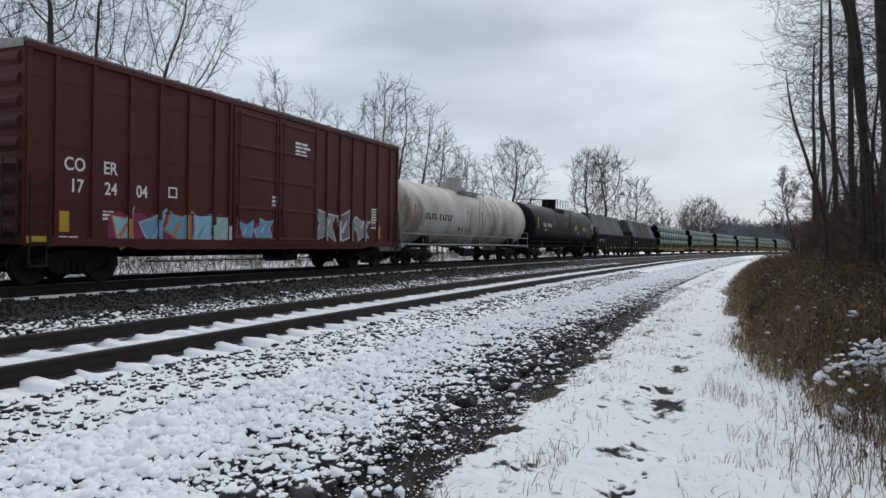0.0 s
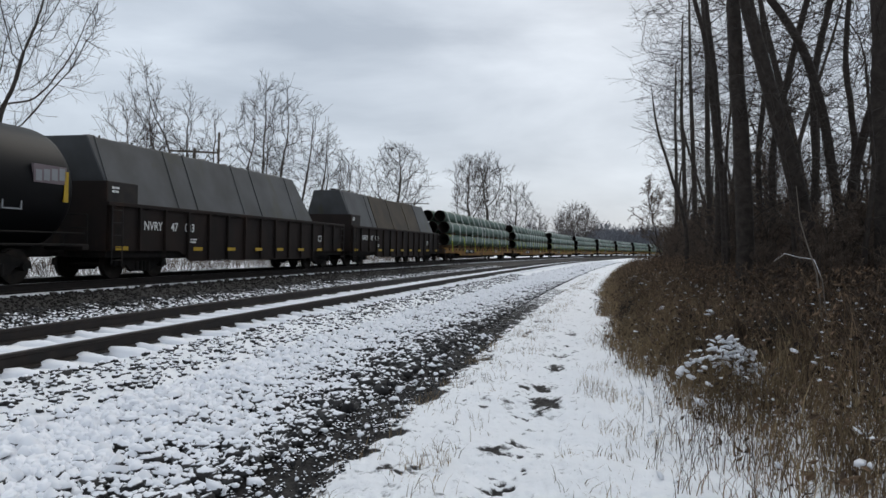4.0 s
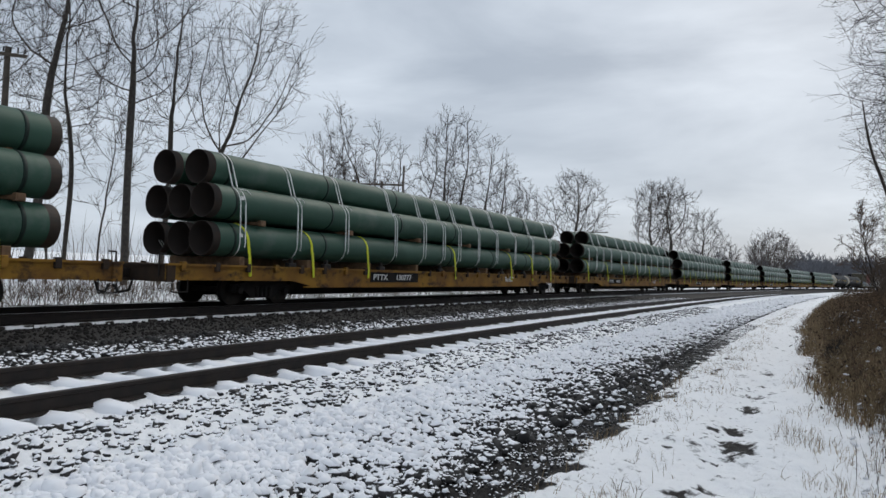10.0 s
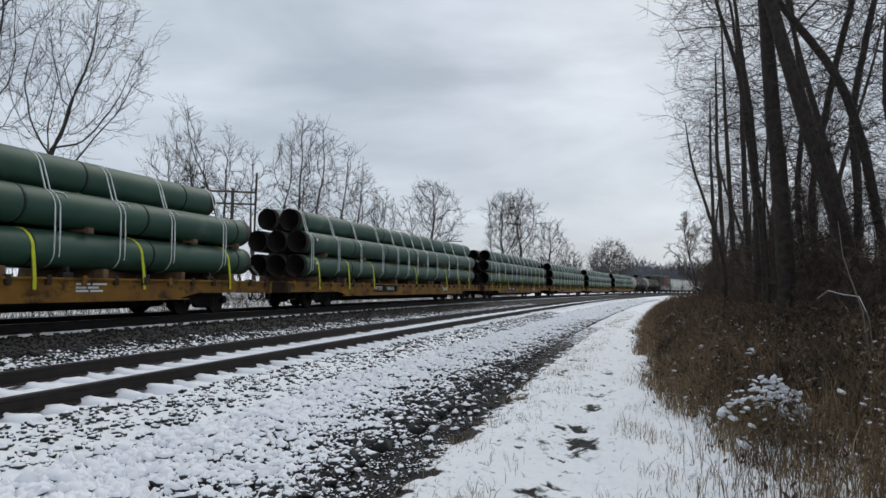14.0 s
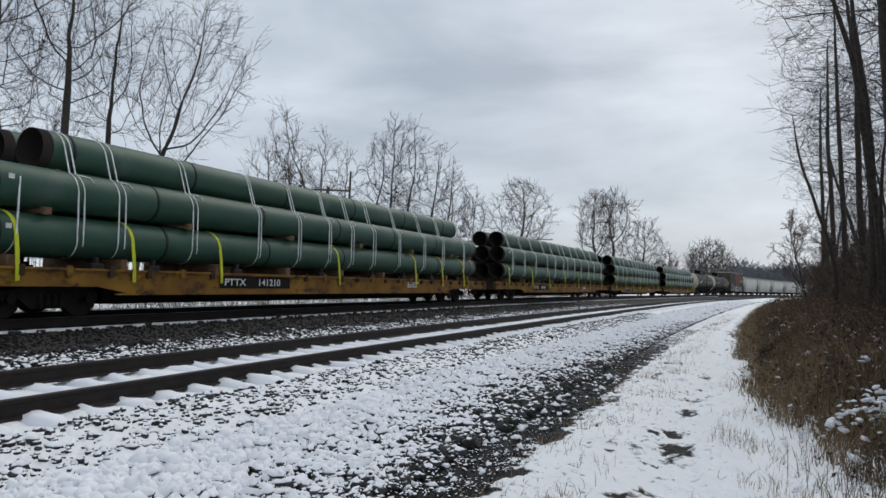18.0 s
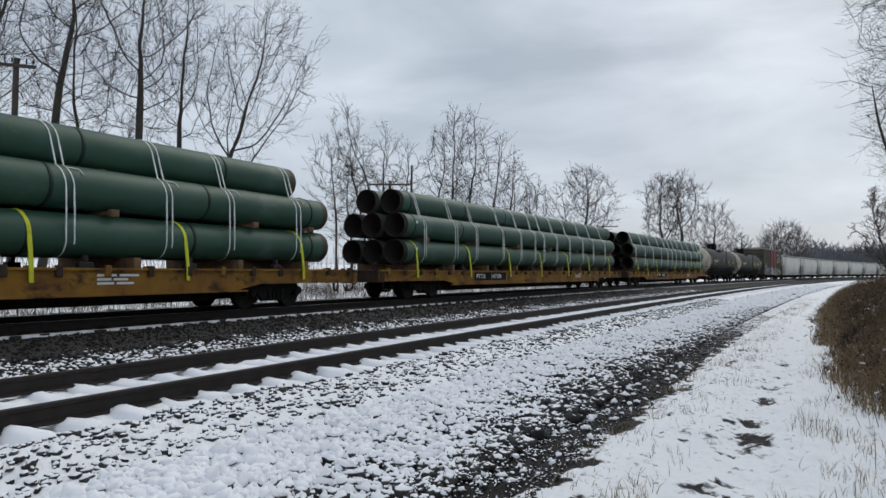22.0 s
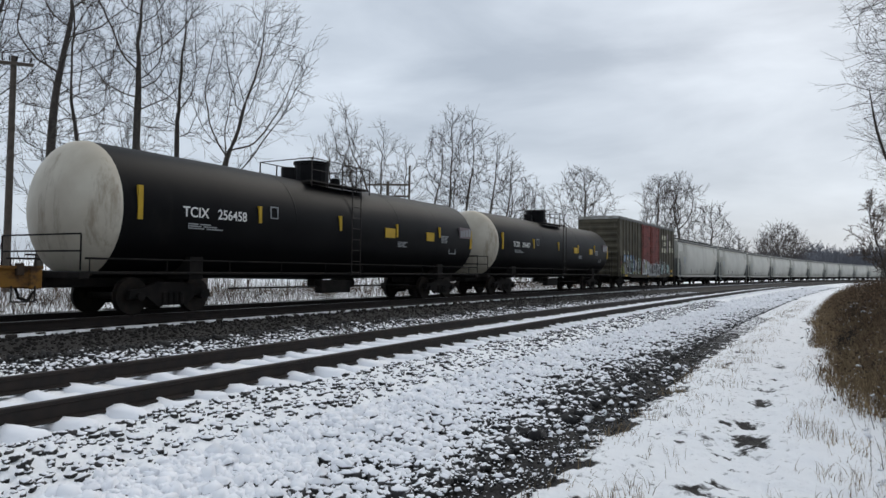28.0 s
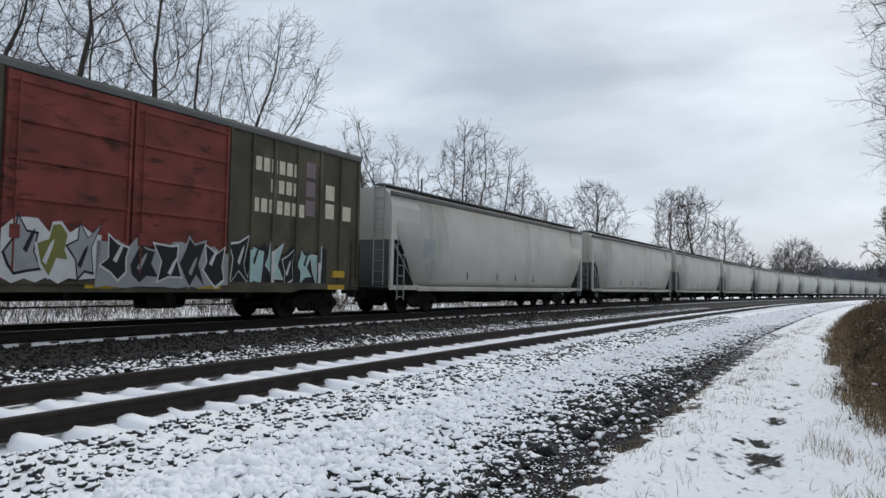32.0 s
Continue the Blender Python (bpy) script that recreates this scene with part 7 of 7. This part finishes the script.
def snow_strip():
    rs = np.random.RandomState(9)
    ss = np.arange(-20, 150, 0.12)
    verts, faces = [], []
    w = 0.07 + 0.04 * lumps(ss, ss * 0, 0.8, 3) + 0.03 * rs.randn(len(ss))
    w = np.where(rs.rand(len(ss)) < 0.06, 0.004, np.clip(w, 0.03, 0.2))
    for s, h in zip(ss, w):
        for o, dz in ((0.0, -0.03), (-h * 0.4, 0.02 + h * 0.1), (-h, -0.05)):
            x, y = on_line(s, OC - 1.2 + o)
            verts.append((x, y, FAR_Z - 0.215 + dz + float(grade(s))))
    for i in range(len(ss) - 1):
        for j in range(2):
            a = i * 3 + j
            faces.append((a, a + 1, a + 4, a + 3))
    ob = raw("snow_strip", verts, faces, mat("rail_foot_snow", (0.72, 0.73, 0.75), 0.9, 0, (0.5, 0.5, 0.5), 5, 0.6), smooth=True)
    tagged(ob, "thin ragged strip of snow along the foot of a rail", "snow", kind="structure")


snow_strip()


# ---- weeds, brush and grass ----
def blades(name, place, material, label, category, seed):
    """Thin bent stalks as narrow three-sided blades: place gives x, y, z, height, width, lean."""
    rs = np.random.RandomState(seed)
    x, y, z, h, w, lean = place
    n = len(x)
    a = rs.uniform(0, 2 * math.pi, n)
    b = rs.uniform(0, 2 * math.pi, n)
    lx, ly = np.cos(b) * lean * h, np.sin(b) * lean * h
    wx, wy = np.cos(a) * w, np.sin(a) * w
    t = (0.0, 0.55, 1.0)
    rows = []
    for i, k in enumerate(t):
        px, py, pz = x + lx * k ** 2, y + ly * k ** 2, z + h * (k - 0.18 * lean * k * k)
        ww = (1.0, 0.8, 0.12)[i]
        rows.append(np.stack([px - wx * ww, py - wy * ww, pz], 1))
        rows.append(np.stack([px + wx * ww, py + wy * ww, pz], 1))
        rows.append(np.stack([px - wy * ww, py + wx * ww, pz], 1))
    v = np.stack(rows, 1).reshape(-1, 3)
    f = []
    for i in (0, 3):
        for p, q in ((0, 1), (2, 0)):
            f.append((i + p, i + q, i + 3 + q, i + 3 + p))
    ff = (np.array(f)[None] + 9 * np.arange(n)[:, None, None]).reshape(-1, 4)
    me = bpy.data.meshes.new(name)
    me.vertices.add(len(v))
    me.vertices.foreach_set("co", v.ravel())
    me.loops.add(ff.size)
    me.loops.foreach_set("vertex_index", ff.ravel())
    me.polygons.add(len(ff))
    me.polygons.foreach_set("loop_start", np.arange(0, ff.size, 4))
    me.update(calc_edges=True)
    me.materials.append(material)
    return tagged(new(name, me), label, category, kind="stuff")


def weed_mat(name, c1, c2):
    m = bpy.data.materials.new(name)
    m.use_nodes = True
    nd, ln = m.node_tree.nodes, m.node_tree.links
    b = nd["Principled BSDF"]
    b.inputs["Roughness"].default_value = 0.9
    b.inputs["Specular IOR Level"].default_value = 0.15
    g = nd.new("ShaderNodeNewGeometry")
    r = nd.new("ShaderNodeValToRGB")
    r.color_ramp.elements[0].color, r.color_ramp.elements[1].color = (*c1, 1), (*c2, 1)
    co = nd.new("ShaderNodeTexCoord")
    no = nd.new("ShaderNodeTexNoise")
    no.inputs["Scale"].default_value, no.inputs["Detail"].default_value = 1.1, 3.0
    ln.new(co.outputs["Object"], no.inputs["Vector"])
    mr = nd.new("ShaderNodeMapRange")
    mr.inputs["From Min"].default_value, mr.inputs["From Max"].default_value = 0.33, 0.6
    ln.new(no.outputs["Fac"], mr.inputs["Value"])
    mu = nd.new("ShaderNodeMath")
    mu.operation = "MULTIPLY"
    ln.new(g.outputs["Random Per Island"], mu.inputs[0])
    ln.new(mr.outputs["Result"], mu.inputs[1])
    ln.new(mu.outputs[0], r.inputs["Fac"])
    ln.new(r.outputs["Color"], b.inputs["Base Color"])
    return m


M_STRAW = weed_mat("straw_grass", (0.14, 0.10, 0.06), (0.5, 0.38, 0.23))
M_WEED = weed_mat("brown_weeds", (0.060, 0.045, 0.034), (0.36, 0.25, 0.155))
M_BRUSH = weed_mat("brush_stems", (0.05, 0.039, 0.032), (0.22, 0.16, 0.118))
M_LEAF = weed_mat("withered_leaves", (0.032, 0.024, 0.02), (0.25, 0.165, 0.105))
M_SNOWLUMP = mat("snow_lump", (0.78, 0.79, 0.82), 0.9, 0, (0.7, 0.71, 0.74), 6, 0.5)


def spread(n, s0, s1, l0, l1, seed, fall=1.2):
    rs = np.random.RandomState(seed)
    s = s0 + (s1 - s0) * (np.exp(rs.rand(n) * fall) - 1) / (math.exp(fall) - 1)
    lat = l0 + (l1 - l0) * rs.rand(n)
    x, y = on_line(s, lat)
    return rs, s, lat, x, y, ground_z(s, lat)


def keep(mask, *a):
    return [v[mask] for v in a]


def hedge(lat, s):
    """How tall the weeds stand at that distance from the path."""
    edge = np.interp(s, [0, 5, 6, 8, 9.6, 16, 27, 80], [-7.8, -7.7, -7.55, -7.05, -6.7, -6.4, -6.0, -5.95]) - 0.13 * np.sin(s * 0.9) - 0.1 * np.sin(s * 2.3)
    return np.clip((edge - lat) / np.interp(s, [5, 9], [2.3, 1.8]), 0, 1) ** 0.9


def undergrowth():
    rs, s, lat, x, y, z = spread(42000, -3, 70, -10.8, -5.9, 31, 1.6)
    hh = hedge(lat, s)
    thin = np.interp(s, [3, 8, 12], [0.3, 0.6, 1.0]) * np.clip(0.75 + 0.5 * lumps(x, y, 0.9, 65), 0.15, 1)
    m = (hh > 0.02) & (np.hypot(x, y) > 2.4) & (rs.rand(len(x)) < (0.05 + hh * 1.35) * thin)
    s, lat, x, y, z, hh = keep(m, s, lat, x, y, z, hh)
    n = len(x)
    h = (0.14 + 1.05 * hh) * rs.uniform(0.35, 1.12, n) * (1 + 0.35 * lumps(x, y, 1.3, 60)) * np.interp(s, [3, 9], [0.6, 1.0])
    blades("weeds", (x, y, z - 0.03, h, 0.003 + 0.004 * rs.rand(n), rs.uniform(0.05, 0.9, n)), M_WEED, "dense brown withered weeds at the edge of the path", "weeds", 32)
    rs, s, lat, x, y, z = spread(70000, 4, 80, -9.0, -5.6, 33, 1.7)
    hh = hedge(lat + 0.2, s)
    m = (hh > 0.03) & (rs.rand(len(x)) < (1.25 - 1.2 * hh) * np.interp(s, [5, 9], [0.35, 1.0])) & (lumps(x, y, 1.1, 61) + 0.5 * rs.randn(len(x)) > -0.45)
    s, lat, x, y, z, hh = keep(m, s, lat, x, y, z, hh)
    n = len(x)
    blades("dry_grass", (x, y, z - 0.03, (0.26 + 0.85 * hh) * rs.uniform(0.4, 1.15, n), 0.0025 + 0.0035 * rs.rand(n), rs.uniform(0.1, 0.8, n)), M_STRAW, "straw-coloured dry grass along the path", "grass", 34)
    # sparse short weeds in the snow before the thicket
    rs, s, lat, x, y, z = spread(15000, 2.5, 12, -9.3, -6.7, 39, 0.6)
    m = (lumps(x, y, 0.7, 62) + 0.5 * rs.randn(len(x)) > 0.45 - np.clip(-7.4 - lat, 0, 1) * 0.8) & (np.hypot(x, y) > 2.8) & (lat < -6.9 - 0.7 * rs.rand(len(x)))
    s, lat, x, y, z = keep(m, s, lat, x, y, z)
    n = len(x)
    blades("weeds", (x, y, z - 0.02, rs.uniform(0.05, 0.42, n), 0.002 + 0.0025 * rs.rand(n), rs.uniform(0.05, 0.7, n)), M_WEED, "sparse short weeds standing in snow", "weeds", 40)
    # short stalks standing in the snow of the path, in tufts
    rs, s, lat, x, y, z = spread(60000, 0, 50, -8.2, -4.65, 35, 1.7)
    m = (abs(lat + 5.95) > 0.25 + 0.3 * rs.rand(len(x))) & (lumps(x, y, 1.6, 12) + 0.9 * lumps(x, y, 0.25, 63) + 0.4 * rs.randn(len(x)) > 0.62)
    s, lat, x, y, z = keep(m, s, lat, x, y, z)
    n = len(x)
    blades("dry_grass", (x, y, z - 0.02, rs.uniform(0.03, 0.16, n), 0.0016 + 0.0018 * rs.rand(n), rs.uniform(0.1, 0.9, n)), M_STRAW, "sparse straw stalks standing in the path's snow", "grass", 36)
    # taller brush under the trees
    rs, s, lat, x, y, z = spread(26000, -8, 110, -22, -8.8, 37, 1.5)
    n = len(x)
    h = np.clip((-8.3 - lat) * 0.42 + 0.6, 0.6, 3.4) * rs.uniform(0.3, 1.1, n)
    blades("brush", (x, y, z, h, 0.005 + 0.007 * rs.rand(n), rs.uniform(0.05, 0.9, n)), M_BRUSH, "tangled leafless brush under the woodland trees", "brush", 38)
    # weeds and saplings beyond the train
    rs, s, lat, x, y, z = spread(30000, -14, 90, 10.7, 16.5, 45, 1.3)
    m = lumps(x, y, 3.5, 21) + 0.6 * rs.randn(len(x)) > -0.3
    s, lat, x, y, z = keep(m, s, lat, x, y, z)
    n = len(x)
    blades("weeds", (x, y, z - 0.02, rs.uniform(0.08, 0.95, n), 0.004 + 0.006 * rs.rand(n), rs.uniform(0.2, 1.3, n)), M_BRUSH, "dark withered weeds in the snow beyond the train", "weeds", 46)
    rs, s, lat, x, y, z = spread(2600, -15, 110, 15, 30, 47, 1.2)
    n = len(x)
    blades("brush", (x, y, z - 0.02, rs.uniform(0.8, 3.2, n), 0.008 + 0.010 * rs.rand(n), rs.uniform(0.05, 0.4, n)), M_BRUSH, "leafless saplings and brush beyond the railway", "brush", 48)


undergrowth()
twiggy_weeds()


def leaves():
    rs, s, lat, x, y, z = spread(80000, -3, 60, -12, -6.0, 41, 1.9)
    hh = hedge(lat, s)
    m = ((hh > 0.03) & (rs.rand(len(x)) < hh * 1.1 * np.interp(s, [4, 10], [0.5, 1.0])) & (lumps(x, y, 0.8, 66) > -0.5) | (lumps(x, y, 0.5, 64) > 0.75 - np.clip(-7.4 - lat, 0, 1) * 0.6) & (lat < -7.1) & (s < 11) & (rs.rand(len(x)) < 0.5)) & (np.hypot(x, y) > 2.6)
    s, lat, x, y, z, hh = keep(m, s, lat, x, y, z, hh)
    n = len(x)
    z = z + (0.13 + 1.15 * hh) * rs.uniform(0.02, 1.0, n) ** 0.8
    r = rs.uniform(0.008, 0.03, n)
    d1, d2 = rs.randn(n, 3), rs.randn(n, 3)
    d1 /= np.linalg.norm(d1, axis=1)[:, None]
    d2 = np.cross(d1, d2)
    d2 /= np.linalg.norm(d2, axis=1)[:, None]
    d3 = np.cross(d1, d2)
    c = np.stack([x, y, z], 1)
    r = r[:, None]
    v = np.stack([c - d1 * r * 1.6, c + d2 * r * 0.7 + d3 * r * 0.4, c + d1 * r * 1.6, c - d2 * r * 0.7 + d3 * r * 0.4], 1).reshape(-1, 3)
    ff = (np.array([(0, 1, 2), (0, 2, 3)])[None] + 4 * np.arange(n)[:, None, None]).reshape(-1, 3)
    me = bpy.data.meshes.new("withered_leaves")
    me.from_pydata(v.tolist(), [], ff.tolist())
    me.materials.append(M_LEAF)
    tagged(new("withered_leaves", me), "withered brown leaves hanging on the weeds", "leaves", kind="stuff")


leaves()


def snow_lumps():
    rs = np.random.RandomState(51)
    g = bmesh.new()

    def lump(x, y, z, r, flat):
        m = Matrix.Translation((x, y, z)) @ Euler((rs.uniform(-0.5, 0.5), rs.uniform(-0.5, 0.5), rs.uniform(0, 6.3))).to_matrix().to_4x4() @ Matrix.Diagonal((r * rs.uniform(1, 2.3), r, r * flat, 1))
        for v in bmesh.ops.create_icosphere(g, subdivisions=1, radius=1.0, matrix=m)["verts"]:
            v.co += Vector(rs.uniform(-0.35, 0.35, 3)) * r * 0.8

    for i in range(2400):
        s = 1.5 + 26 * rs.rand() ** 1.5
        lat = -7.0 - 4.8 * rs.rand()
        x, y = on_line(s, lat)
        if math.hypot(float(x), float(y)) < 3.2:
            continue
        hh = float(hedge(np.array([lat]), np.array([s]))[0])
        z = float(ground_z(np.array([s]), np.array([lat]))[0]) + (0.06 + 0.8 * hh) * rs.uniform(0.15, 1.05)
        lump(float(x), float(y), z, rs.uniform(0.005, 0.02) * (2.6 if rs.rand() < 0.12 else 1), 0.45)
    # one bent-over clump under a cap of snow
    cx, cy = at_az(31.8, 8.3)
    cz = gz(cx, cy)
    for i in range(190):
        a, q = rs.normal(0, 1.6), rs.rand() ** 0.5
        lump(cx + 0.55 * q * math.cos(a), cy + 0.35 * q * math.sin(a), cz + 0.60 - 0.38 * q * q + rs.uniform(-0.16, 0.06), rs.uniform(0.010, 0.045), 0.45)
    ob = link("snow_lumps", g, M_SNOWLUMP, smooth=True)
    tagged(ob, "small lumps of snow caught in the weeds", "snow", kind="stuff")


snow_lumps()


def fallen_branch(points, r, label):
    v, f = [], []
    pts = [Vector((*at_az(a, d), z)) for a, d, z in points]
    tubes([(pts, [r * (1 - 0.6 * i / (len(pts) - 1)) for i in range(len(pts))], 6)], v, f)
    ob = raw("fallen_branch", v, f, snowy("snowy_dead_wood", (0.12, 0.10, 0.085), (0.2, 0.17, 0.14), 0.55, snow=(0.6, 0.6, 0.62)), smooth=True)
    tagged(ob, label, "branch")


fallen_branch([(35.2, 9.6, 1.30), (35.9, 9.5, 1.40), (36.8, 9.4, 1.36), (37.8, 9.3, 1.34), (38.4, 9.1, 1.1), (38.9, 9.0, 0.4), (39.1, 9.0, -0.1)], 0.010, "bent dead branch dusted with snow over the weeds")
fallen_branch([(39.0, 9.8, -0.1), (38.0, 9.9, 1.17), (37.3, 10.0, 1.55), (36.8, 10.1, 1.85), (36.5, 10.2, 2.3)], 0.011, "leaning pale sapling stem in the weeds")

# ---- the order of the train: car and the place of its middle along the track at 0 s ----
TRAIN = []


def marshal():
    first = hopper()
    TRAIN.append((first, -1.2))
    TRAIN.append((red_boxcar(), 17.8))
    TRAIN.append((tank_car("grey"), 35.1))
    TRAIN.append((tank_car("black", "TILX", "254102"), 53.4))
    TRAIN.append((coil_car(True), 71.35))
    TRAIN.append((coil_car(False), 88.75))
    for k, s0 in enumerate((113.2, 143.0, 172.8, 202.5, 232.2, 262.05, 291.95, 322.15)):
        TRAIN.append((flatcar(k), s0))
    TRAIN.append((tank_car("cream", "TCIX", "256458"), 346.25))
    TRAIN.append((tank_car("cream", "TCIX", "256457"), 365.35))
    TRAIN.append((olive_boxcar(), 384.65))
    for k in range(12):
        TRAIN.append((copy_thing(first, pose(0, 0, 0)), 404.15 + 20.7 * k))


marshal()


def motions():
    for car, s0 in TRAIN:
        rows = []
        for i in range(17):
            t = 2.0 * i
            rows.append((t, car_pose(s0 - SPEED * t)))
        walk(car, rows)


motions()
